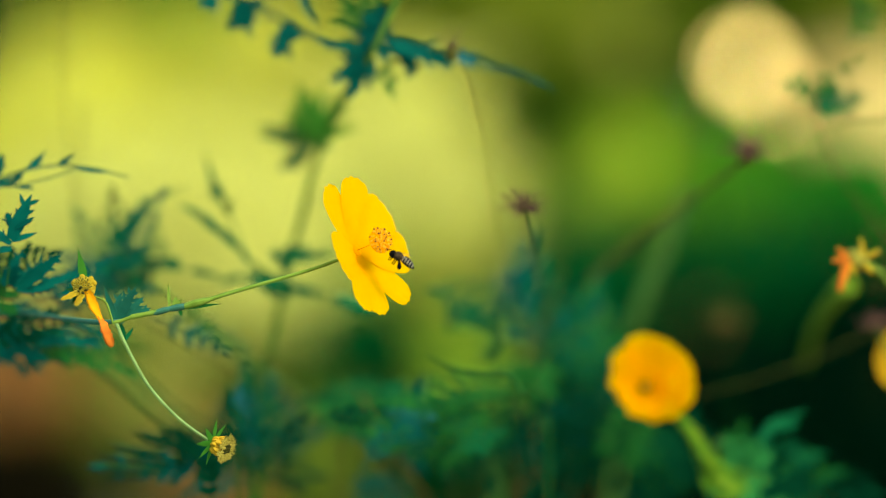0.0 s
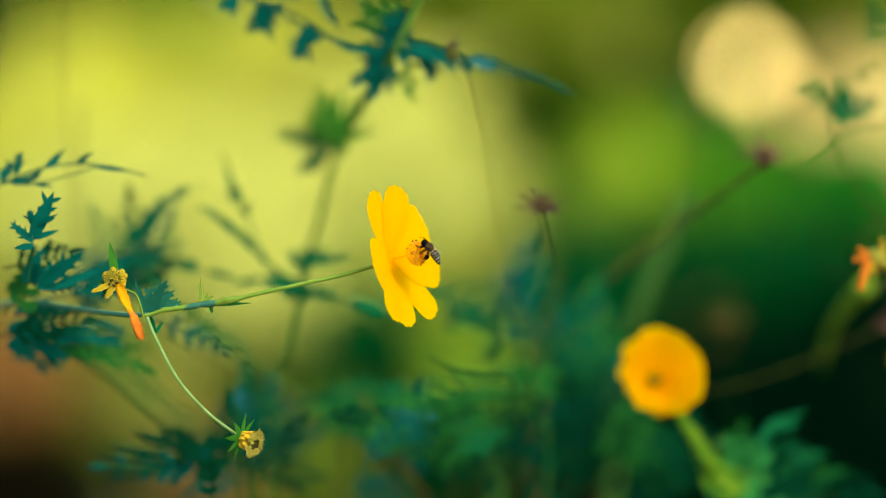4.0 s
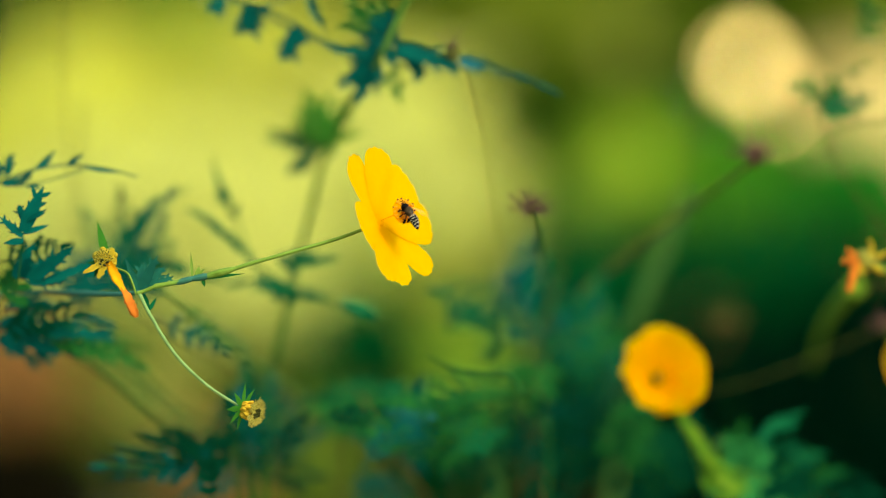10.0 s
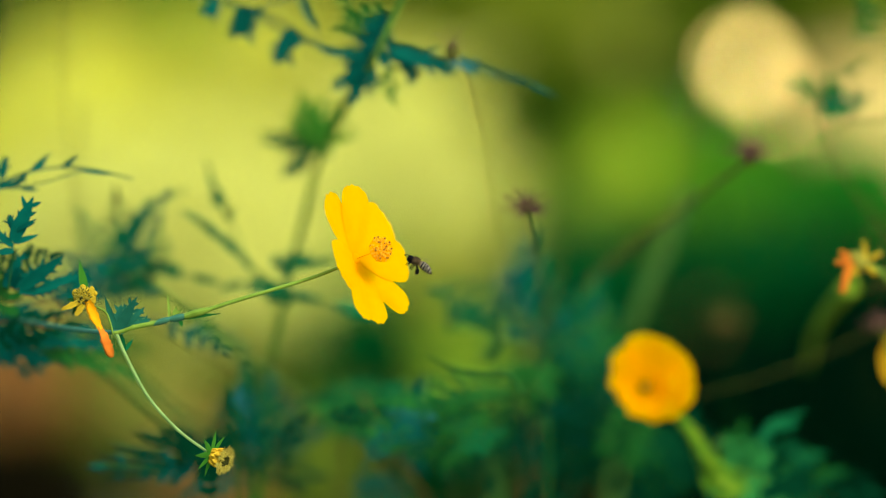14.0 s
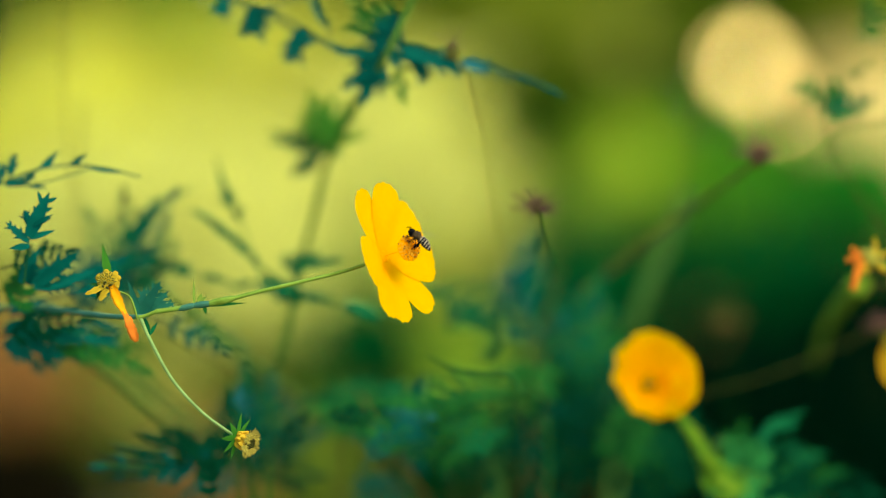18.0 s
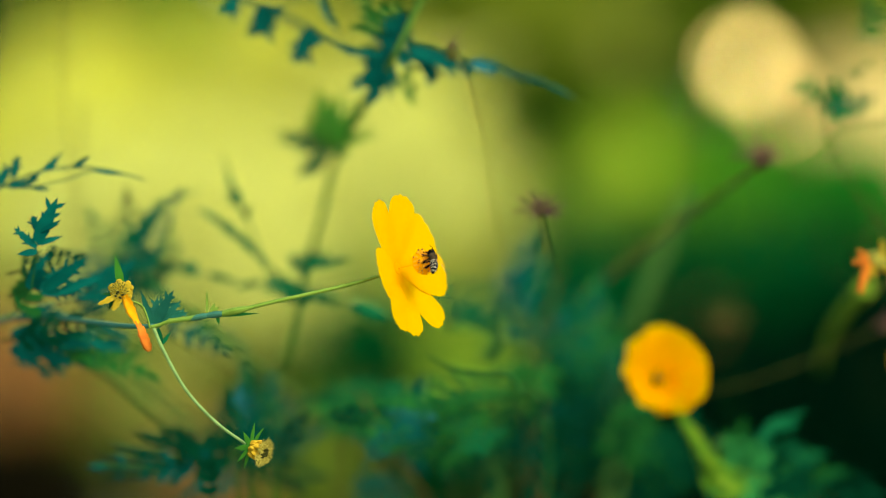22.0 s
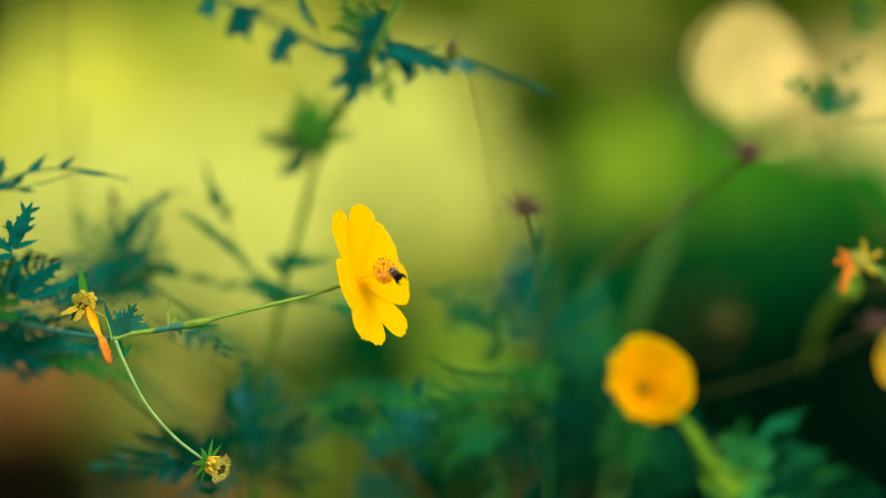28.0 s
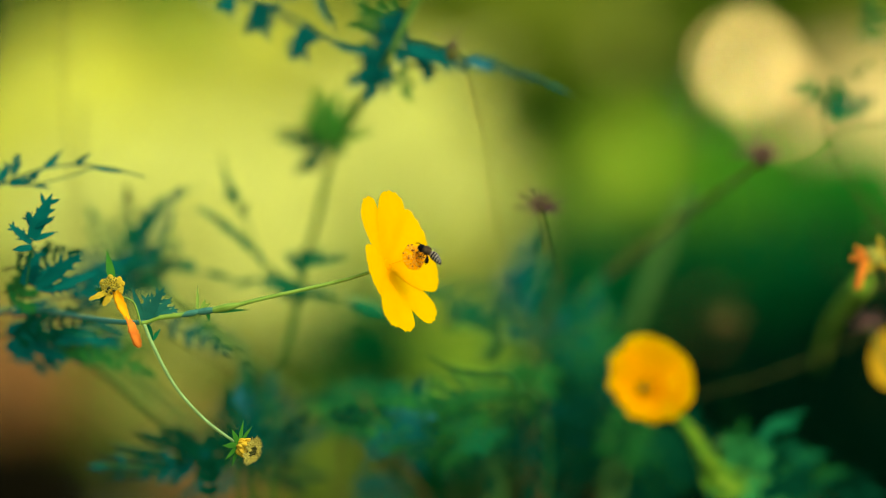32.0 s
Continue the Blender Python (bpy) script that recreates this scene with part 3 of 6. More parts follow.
stem(branch_plant, TEALSTEM, [(-255, 700, 0.975), (-150, 610, 0.975), (-60, 558, 0.975), (20, 552, 0.965), (100, 562, 0.937), (170, 570, 0.912), (215, 569, 0.902)], 0.915, (10, 8), label="dull blue-green main stem")
stem(branch_plant, STALK, [(202, 571), (215, 568), (236, 560)], 0.9, (7, 7), label="green side stem")
part("stem", Shape().tube([ROOT, ROOT + Vector((-0.006, 0, 0.4)), at(-255, 700, 0.975)], (0.003, 0.002)), STALK, branch_plant)
NODE, NECK = at(235, 560), at(612, 455)
flower_stalk = part("flower_stalk", Shape().tube([at(233, 561), at(270, 554), at(300, 547), at(338, 541), at(400, 521), at(480, 498), at(555, 476), at(612, 455)], (0.00095, 0.0006), 8), STALK, branch_plant, "slender green stalk", NODE)
for x0, y0, x1, y1, r, mat in ((268, 556, 306, 545, 0.00112, SHEATH), (296, 548, 334, 541, 0.00125, SHEATH), (318, 545, 376, 529, 0.00135, STALK)):
    part("sheath", Shape().egg(at(x0, y0).lerp(at(x1, y1), 0.5), at(x1, y1) - at(x0, y0), (at(x1, y1) - at(x0, y0)).length, r, 12, 10), mat, flower_stalk, "swollen leaf sheath")
FACE = Vector((0.793, -0.520, 0.318)).normalized()
flower_head = cosmos_head(branch_plant, at(630, 444), FACE, Vector((-0.28, 0, 0.96)),
                          (-21.5, 18, 63, 104, 149, 191, 213, 266), (0.0252, 0.0256, 0.0254, 0.0258, 0.0258, 0.0242, 0.0244, 0.0152),
                          (0.0130, 0.0162, 0.0190, 0.0164, 0.0122, 0.0140, 0.0120, 0.0185), 0.195,
                          "open golden-yellow cosmos flower", 3, rise=0.62)
# bracts on the stalk's foot
for a, b, w in (((320, 546), (392, 538), 7), ((300, 545), (297, 500), 5), ((308, 543), (312, 524), 9), ((304, 543), (322, 530), 8), ((318, 548), (322, 562), 7)):
    part("bract", blade(Shape(), at(*a), at(*b), w * PIXEL_SIZE, Vector((0.3, -1, 0.3))), STALK if w != 7 else GREEN, flower_stalk)
part("bract", blade(Shape(), at(150, 505), at(138, 440), 15 * PIXEL_SIZE, Vector((0.3, -1, 0.3))), TUFT, branch_plant)
# the withered head with one curled orange petal
SPENT = surface("dull_gold_stubs", (0.50, 0.28, 0.015), 0.9, 0.5, 500, 0.1, 0.6, 0.05, (0.62, 0.40, 0.03))
DROOP = surface("pale_green_stalk", (0.13, 0.21, 0.05), 0.7, 0.4, 250, 0.0, 0.3, 0.05, (0.26, 0.36, 0.13))
WILT_G = surface("curled_golden_petal", (0.80, 0.36, 0.006), 0.85, 0.4, 400, 0.3, 0.5, 0.05, (0.8, 0.22, 0.006))
W0 = at(150, 508)
rng = random.Random(5)
clump = Shape().egg(W0, Vector((-0.5, -0.6, 0.4)), 0.0080, 0.0036)
for k in range(11):
    a, r = k * 2.4, math.sqrt((k + 0.5) / 11)
    c = W0 + Vector((math.cos(a) * r * 0.0040, -0.0016 + 0.0014 * r, math.sin(a) * r * 0.0044))
    clump.egg(c, Vector((math.cos(a), -0.5, math.sin(a) + 0.3)), rng.uniform(0.0020, 0.0031), rng.uniform(0.0010, 0.0016), 7, 9)
wilt = part("withered_head", clump, WILT_Y, branch_plant, "withered yellow flower head", W0)
floret = Shape()
for k in range(46):
    a, r = k * 2.4, math.sqrt(k / 46)
    foot = W0 + Vector((math.cos(a) * r * 0.0030 - 0.0004, -0.0036 - 0.0008 * (1 - r), math.sin(a) * r * 0.0030 + 0.0002))
    way = Vector((math.cos(a) * r + rng.uniform(-0.4, 0.4), -0.8, math.sin(a) * r + rng.uniform(-0.3, 0.5))).normalized()
    floret.tube([foot, foot + way * 0.0005, foot + way * rng.uniform(0.0007, 0.0013)], (0.00026, 0.0002), 5, 1)
part("florets", floret, HUSK, wilt, "dry brown-yellow florets")["kind"] = "stuff"
FRONT = Vector((0.2, -1, 0.2))
for k, (pts, ws, mat, lab, twist) in enumerate((
        ([(155, 514), (161, 530), (168, 548), (177, 566)], (13, 17, 15, 9), WILT_G, "curled yellow petal", 1.2),
        ([(174, 560), (181, 574), (189, 592), (196, 606), (199, 614)], (8, 15, 17, 19, 9), WILT_O, "curled orange petal", -1.7),
        ([(146, 512), (132, 520), (118, 526), (108, 530)], (9, 11, 9, 4), WILT_Y, "shrivelled yellow petal", 0.8),
        ([(148, 520), (140, 530), (134, 541)], (9, 12, 7), WILT_Y, "", -0.6),
        ([(158, 502), (162, 496), (160, 489)], (9, 10, 5), WILT_Y, "", 0.4))):
    part("withered_petal", ribbon([at(x, y, 0.896) for x, y in pts], [w * PIXEL_SIZE for w in ws], FRONT, twist, 0.0003, 0.22, k), mat, wilt, lab)
for k, (x, y, n) in enumerate(((143, 510, 9), (152, 514, 8), (147, 519, 7), (139, 516, 6))):
    part("heart", Shape().egg(at(x, y, 0.8952), Vector((0.6, -0.4, 0.5 - 0.4 * k)), n * PIXEL_SIZE, n * 0.28 * PIXEL_SIZE), DARKHEART, wilt, "dark brown centre")
for x, y in ((116, 512), (126, 541)):
    part("bract", blade(Shape(), at(140, 515, 0.899), at(x, y, 0.899), 8 * PIXEL_SIZE, FRONT), DARKSTEM, wilt)
stem(branch_plant, STALK, [(200, 574), (194, 552), (186, 534), (168, 525)], 0.9, 4, name="withered_stalk")
# the drooping spent head on its curved stalk
stem(branch_plant, DROOP, [(206, 573), (222, 610), (262, 682), (315, 740), (368, 779)], 0.9, (7, 5), name="drooping_stalk", label="thin curved green stalk")
B0 = at(394, 792)
B_WAY = Vector((0.82, -0.5, -0.28)).normalized()
b1 = B_WAY.cross(Vector((0, 0, 1))).normalized()
b2 = B_WAY.cross(b1)
stubs = Shape().egg(at(386, 788), B_WAY, 0.0062, 0.0026)
for k in range(20):
    out = b1 * math.cos(k * 2.4) + b2 * math.sin(k * 2.4)
    foot = at(385, 788) + out * 0.0023 + B_WAY * 0.0011 * math.sin(k * 1.7)
    stubs.egg(foot, B_WAY + out * rng.uniform(0.1, 0.9), rng.uniform(0.003, 0.0046), rng.uniform(0.0006, 0.001), 6, 7)
spent = part("spent_head", stubs, SPENT, branch_plant, "spent yellow flower head", B0)
fringe = Shape()
for k in range(300):
    a, r = k * 2.4 + rng.uniform(-0.5, 0.5), 0.30 + 0.66 * math.sqrt(k / 300) + rng.uniform(-0.1, 0.1)
    out = b1 * math.cos(a) + b2 * math.sin(a)
    foot = B0 + out * r * 0.0042 + B_WAY * (0.0016 - 0.002 * max(0, r - 0.75))
    tip = foot + (B_WAY * rng.uniform(0.1, 1) + out * rng.uniform(0.2, 1.1) + b1 * rng.uniform(-0.5, 0.5) + b2 * rng.uniform(-0.5, 0.5)).normalized() * rng.uniform(0.0006, 0.0019)
    fringe.tube([foot, foot.lerp(tip, 0.5), tip], (0.00026, 0.0001), 4, 1)
part("fringe", fringe, FRINGE, spent, "yellow fringe of dry florets")["kind"] = "stuff"
heart = Shape()
for k in range(26):
    a, r = k * 2.4, 0.0019 * math.sqrt(k / 26)
    foot = B0 + (b1 * math.cos(a) + b2 * math.sin(a)) * r + B_WAY * 0.0014
    heart.egg(foot, B_WAY + b1 * rng.uniform(-0.5, 0.5) + b2 * rng.uniform(-0.5, 0.5), rng.uniform(0.0014, 0.0028), rng.uniform(0.0004, 0.0007), 6, 7)
part("heart", heart, DARKHEART, spent, "dark olive centre of dry florets")["kind"] = "stuff"
for k in range(8):
    a = 2 * math.pi * k / 8
    out = b1 * math.cos(a) + b2 * math.sin(a)
    foot = at(378, 785) + out * 0.0012
    part("bract", blade(Shape(), foot, foot + (out * 0.9 - B_WAY * 0.12).normalized() * rng.uniform(0.0055, 0.0085), 0.0022, -B_WAY), TUFT, spent)
# leaves at the node
lobes(branch_plant, NODELEAF, 0.905, [(206, 570, 184, 506, 13), (205, 570, 214, 518, 20), (208, 570, 242, 506, 24), (212, 572, 256, 524, 20), (225, 560, 268, 545, 14)], "small mid-green leaf")
lobes(branch_plant, MIDLEAF, 0.902, [(212, 574, 222, 606, 13), (222, 602, 236, 580, 8)], "small curled green leaf")

# ---- plants at the sides and just behind ----
FADED = surface("greenish_yellow_florets", (0.20, 0.17, 0.012), 0.9, 0.3, 700, 0.2, 0.3, 0.02)
LEAFG = surface("fresh_green_leaf", (0.016, 0.165, 0.034), 0.7, 0.5, 160, 0.3, 0.3, 0.03, (0.06, 0.24, 0.05))
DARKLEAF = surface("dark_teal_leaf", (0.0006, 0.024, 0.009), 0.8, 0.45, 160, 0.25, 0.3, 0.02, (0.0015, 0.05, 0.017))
YOUNG = surface("young_leaf", (0.075, 0.18, 0.010), 0.7, 0.35, 160, 0.35, 0.3, 0.03, (0.16, 0.27, 0.02))
STEMG = surface("dull_green_stem", (0.045, 0.11, 0.018), 0.7, 0.3, 200, 0.0, 0.3, 0.05, (0.08, 0.15, 0.025))
STEML = surface("light_olive_stem", (0.052, 0.115, 0.012), 0.7, 0.3, 200, 0.0, 0.3, 0.05, (0.08, 0.15, 0.02))
left_plant = thing("cosmos_plant", (-0.185, 0.94, 0), "blue-green cosmos leaves on a leafy stem", "plant", "cosmos plants")
stem(left_plant, TWIG, [(-60, 300, 0.95), (-50, 500, 0.94), (-60, 700, 0.94)], 0.94, 8, to_ground=(-0.185, 0.94, 0))
stem(left_plant, DARKSTEM, [(-30, 520), (15, 500), (30, 470)], 0.94, 3)
lobes(left_plant, TEAL, 0.915, [(19, 424, 56, 344, 30), (22, 405, 10, 376, 14), (26, 404, 62, 384, 9), (22, 426, 66, 412, 11), (18, 432, -22, 398, 16), (20, 440, -15, 445, 13)], "blue-green cut leaf")
stem(left_plant, DARKSTEM, [(2, 560), (14, 490), (20, 425)], 0.925, (2.5, 2))
lobes(left_plant, TEAL, 0.93, [(5, 505, 42, 440, 22), (22, 505, 78, 470, 24), (35, 508, 112, 448, 27), (60, 512, 140, 482, 21), (30, 512, 95, 512, 18), (20, 505, 28, 470, 20)])
stem(left_plant, DARKSTEM, [(0, 540), (8, 500), (24, 455)], 0.94, (2.5, 2))
lobes(left_plant, TEAL, 0.965, [(-10, 560, 60, 530, 18), (10, 560, 75, 545, 20), (60, 560, 120, 545, 12), (-20, 590, 50, 570, 30), (-10, 600, 70, 600, 33), (20, 610, 90, 640, 27), (40, 600, 150, 606, 22), (60, 590, 140, 585, 14), (-20, 610, 30, 640, 30)])
lobes(left_plant, TEAL, 0.97, [(110, 500, 160, 465, 20), (120, 510, 180, 480, 18), (100, 520, 190, 520, 20), (130, 570, 190, 590, 15), (120, 600, 190, 615, 16)])
leaf(left_plant, GREEN, [(-30, 560), (0, 530), (10, 510), (16, 480)], 0.95, 40, 5, 25)
leaf(left_plant, GREEN, [(40, 640), (90, 612), (140, 625), (210, 650)], 0.97, 30, 6, 27, lobe=0.25)
leaf(left_plant, DARKLEAF, [(-40, 600), (10, 590), (60, 575), (120, 570)], 0.955, 40, 6, 131, lobe=0.2)
leaf(left_plant, TEAL, [(-20, 640), (40, 625), (90, 610), (160, 600)], 0.975, 44, 6, 132, lobe=0.2)
leaf(left_plant, DARKLEAF, [(-30, 480), (10, 470), (50, 462), (90, 450)], 0.945, 34, 6, 133, lobe=0.22)
leaf(left_plant, TEAL, [(60, 530), (110, 520), (150, 500), (180, 470)], 0.975, 40, 6, 134, lobe=0.2)
leaf(left_plant, GREEN, [(60, 640), (120, 620), (170, 630), (230, 660)], 0.985, 36, 6, 135, lobe=0.18)

sprig_plant = thing("cosmos_plant", (-0.2, 0.98, 0), "thin cosmos sprig with small blue-green leaflets", "plant", "cosmos plants")
stem(sprig_plant, TWIG, [(-90, 250), (-80, 450), (-90, 700)], 0.97, 12, to_ground=(-0.2, 0.98, 0))
stem(sprig_plant, TEAL, [(-60, 345), (0, 318), (50, 300), (110, 293), (170, 300), (228, 314)], 0.955, (5, 3))
lobes(sprig_plant, TEAL, 0.95, [(-4, 312, 4, 272, 15), (-10, 330, 35, 318, 16), (20, 322, 40, 310, 14), (48, 300, 84, 266, 9), (58, 298, 76, 278, 10), (104, 292, 134, 272, 9), (112, 292, 122, 278, 12), (140, 298, 200, 306, 9), (30, 330, 62, 334, 8), (-30, 325, -10, 290, 18)], "small blue-green leaflets")
lobes(sprig_plant, MIDLEAF, 1.02, [(205, 490, 225, 420, 29), (210, 440, 272, 340, 26), (205, 430, 240, 375, 19), (198, 440, 202, 358, 11), (190, 440, 166, 384, 8), (180, 450, 150, 410, 7), (225, 410, 262, 380, 12), (255, 365, 330, 328, 6), (215, 480, 262, 440, 25), (190, 500, 175, 450, 25), (215, 500, 250, 490, 25), (180, 510, 250, 500, 19)])
lobes(sprig_plant, MIDLEAF, 1.04, [(240, 470, 300, 470, 15), (255, 450, 268, 420, 15), (225, 500, 280, 520, 18)])
for k, (mat, pts, d, wd) in enumerate((
        (TEAL, [(205, 520), (225, 450), (250, 390), (285, 345)], 1.01, 34), (DARKLEAF, [(200, 520), (205, 460), (205, 400), (200, 350)], 1.03, 36),
        (MIDLEAF, [(195, 520), (180, 470), (160, 420), (140, 385)], 1.04, 34), (TEAL, [(210, 510), (180, 490), (150, 470), (120, 455)], 1.03, 36),
        (DARKLEAF, [(170, 520), (200, 490), (235, 470), (265, 465)], 1.02, 40), (MIDLEAF, [(215, 500), (250, 480), (270, 440), (275, 400)], 1.03, 34),
        (TEAL, [(150, 510), (180, 500), (215, 505), (260, 512)], 1.02, 34))):
    leaf(sprig_plant, mat, pts, d, wd, 6, 141 + k, lobe=0.2)
spiky_head(sprig_plant, at(205, 490, 1.03), Vector((0.2, -0.6, 1)), 0.006, 12, 41, "brown seed head")

upper_plant = thing("cosmos_plant", (-0.09, 1.05, 0), "tall cosmos stem with cut blue-green leaves", "plant", "cosmos plants")
stem(upper_plant, STEML, [(735, -70, 0.98), (700, 5, 0.982), (655, 100, 0.986), (600, 195, 1.03), (560, 280, 1.045), (535, 380, 1.05), (508, 480, 1.06), (476, 630, 1.07), (455, 760, 1.08)], 1.0, (11, 12), to_ground=(-0.09, 1.05, 0))
lobes(upper_plant, TEAL, 0.99, [(684, 14, 634, 130, 50), (650, 70, 620, 180, 42), (648, 88, 566, 78, 18), (640, 104, 582, 150, 22), (644, 84, 606, 108, 22), (652, 62, 690, 108, 24), (664, 40, 694, 66, 18), (645, 110, 664, 142, 18), (672, 40, 640, 26, 20), (655, 60, 612, 52, 12)], "large drooping blue-green leaf")
stem(upper_plant, TEAL, [(655, 85), (605, 84), (555, 66), (500, 30), (440, 6), (360, -14)], 0.992, (6, 3))
lobes(upper_plant, TEAL, 0.99, [(515, 42, 487, 104, 34), (522, 50, 492, 62, 17), (514, 52, 530, 68, 17), (434, 2, 424, 55, 40), (442, 10, 462, 14, 14), (530, -14, 548, 32, 14), (545, 22, 560, 40, 12), (558, 70, 614, 88, 14), (380, -12, 366, 18, 26)])
stem(upper_plant, TEAL, [(665, 86), (730, 92), (830, 106), (895, 120), (960, 146)], 0.992, (6, 3))
lobes(upper_plant, TEAL, 0.99, [(688, 76, 794, 110, 38), (708, 92, 737, 132, 28), (760, 95, 800, 118, 22), (838, 102, 892, 126, 11), (886, 118, 940, 136, 8), (930, 134, 985, 160, 5), (700, 100, 690, 70, 20)])
# The sheen on this lobe is only its pale blue leaf colour.
lobes(upper_plant, PALEBLUE, 0.99, [(796, 100, 842, 108, 24)], "leaf lobe with a painted pale blue sheen")
leaf(upper_plant, GREEN, [(650, 95), (625, 60), (632, 25), (600, -10)], 0.995, 32, 5, 44, lobe=0.2)
leaf(upper_plant, GREEN, [(690, 30), (660, 20), (640, 30), (600, 40)], 0.995, 30, 5, 45, lobe=0.2)
leaf(upper_plant, GREEN, [(670, 95), (690, 120), (680, 140), (690, 160)], 0.992, 26, 4, 46, lobe=0.2)
lobes(upper_plant, TUFT, 1.04, [(560, 245, 528, 155, 14), (555, 240, 550, 165, 17), (545, 240, 510, 190, 13), (570, 235, 592, 170, 12), (568, 230, 618, 185, 11), (575, 240, 632, 212, 7), (560, 220, 572, 150, 11)], "fresh green leaf tuft")
lobes(upper_plant, TUFT, 1.035, [(562, 250, 538, 150, 12), (566, 245, 562, 158, 13), (572, 240, 604, 178, 11), (552, 250, 498, 200, 11), (575, 245, 640, 226, 9), (560, 262, 592, 250, 10), (548, 246, 520, 170, 11)])
lobes(upper_plant, MIDLEAF, 1.045, [(556, 252, 462, 240, 14), (545, 240, 448, 220, 9), (555, 256, 498, 296, 16), (550, 262, 524, 300, 9), (560, 250, 586, 270, 12), (548, 250, 480, 262, 9), (556, 240, 590, 215, 14)])
for k, (mat, pts, wd) in enumerate(((TUFT, [(562, 260), (545, 225), (535, 195), (530, 165)], 26), (GREEN, [(565, 250), (575, 225), (590, 200), (605, 175)], 24), (MIDLEAF, [(560, 250), (530, 240), (500, 235), (470, 240)], 22), (TEAL, [(560, 255), (540, 265), (520, 280), (505, 295)], 22))):
    leaf(upper_plant, mat, pts, 1.045, wd, 5, 151 + k, lobe=0.24)
lobes(upper_plant, MIDLEAF, 1.02, [(505, 505, 434, 488, 30), (500, 500, 470, 520, 20), (505, 462, 592, 446, 17), (512, 456, 548, 436, 14), (500, 470, 480, 440, 16), (505, 480, 516, 430, 22), (502, 490, 500, 530, 24)])
lobes(upper_plant, MIDLEAF, 1.03, [(505, 505, 570, 520, 18), (590, 525, 664, 550, 24), (430, 490, 380, 500, 12)])
stem(upper_plant, STEMG, [(505, 500), (440, 460), (390, 410), (320, 362)], 1.02, (6, 4))
lobes(upper_plant, MIDLEAF, 1.01, [(420, 438, 384, 402, 17), (390, 412, 345, 374, 17), (352, 380, 318, 362, 10), (430, 440, 440, 470, 12)])
stem(upper_plant, STEMG, [(430, 445), (410, 390), (380, 320), (362, 270)], 1.03, 4)
lobes(upper_plant, MIDLEAF, 1.02, [(394, 354, 376, 328, 20), (380, 330, 366, 290, 10), (400, 380, 414, 350, 10)])
lobes(upper_plant, MIDLEAF, 1.02, [(320, 474, 290, 462, 20), (310, 476, 306, 456, 16), (340, 478, 390, 490, 12)])


def filler(root, label, stems, leaves, heads=()):
    """A plant of stems and cut leaves behind the flower: pixel lines of the camera's view with their depth."""
    plant = thing("cosmos_plant", root, label, "plant", "cosmos plants")
    for mat, pts, depth, thick, down in stems:
        stem(plant, mat, pts, depth, thick, to_ground=root if down else None)
    for k, (mat, pts, depth, width, pairs, lobe) in enumerate(leaves):
        leaf(plant, mat, pts, depth, width, pairs, int(1000 * abs(root[0]) + 31 * k), lobe=lobe)
    return plant


filler((-0.17, 1.12, 0), "thin bare stems of a cosmos plant", [
    (TWIG, [(150, 180, 1.08), (140, 330, 1.08), (170, 520, 1.1), (160, 800, 1.12)], 1.1, 2.5, True),
    (TWIG, [(120, -30, 1.05), (112, 150, 1.05), (135, 400, 1.06), (150, 560, 1.08)], 1.06, 2.5, False),
    (TWIG, [(20, -30, 1.02), (0, 90, 1.02), (-30, 200, 1.02)], 1.02, 6, False)], [])
filler((-0.13, 1.0, 0), "thin leaning cosmos stems, dull green", [
    (STEMG, [(270, 500, 0.99), (360, 570, 1.0), (450, 640, 1.03), (560, 715, 1.06), (660, 790, 1.1)], 1.0, 6, True)], [
    (TEAL, [(270, 560), (320, 580), (360, 600), (400, 622)], 0.99, 24, 4, 0.35),
    (GREEN, [(310, 530), (350, 560), (370, 590), (400, 610)], 1.0, 18, 3, 0.3)])
filler((-0.10, 1.05, 0), "thin leaning brown and green cosmos stems", [
    (TWIG, [(320, 530, 1.02), (400, 585, 1.03), (470, 640, 1.04), (560, 725, 1.05), (600, 860, 1.05)], 1.03, 3.5, True),
    (DARKSTEM, [(180, 590, 1.03), (250, 660, 1.04), (320, 722, 1.05), (400, 775, 1.05), (470, 860, 1.05)], 1.05, 6, False),
    (RUSSET, [(250, 560, 1.05), (340, 612, 1.05), (420, 655, 1.06), (505, 700, 1.06), (560, 760, 1.06)], 1.06, 4, False),
    (STEMG, [(140, 585, 1.06), (225, 655, 1.06), (305, 735, 1.07), (370, 810, 1.07)], 1.07, 6, False),
    (RUSSET, [(640, 700, 1.04), (670, 760, 1.05), (720, 830, 1.06), (760, 890, 1.06)], 1.05, 6, False)], [
    (MIDLEAF, [(330, 545), (370, 575), (400, 600), (430, 612)], 1.02, 22, 5, 0.2),
    (GREEN, [(110, 610), (160, 600), (200, 608), (250, 620)], 1.03, 30, 6, 0.2)])
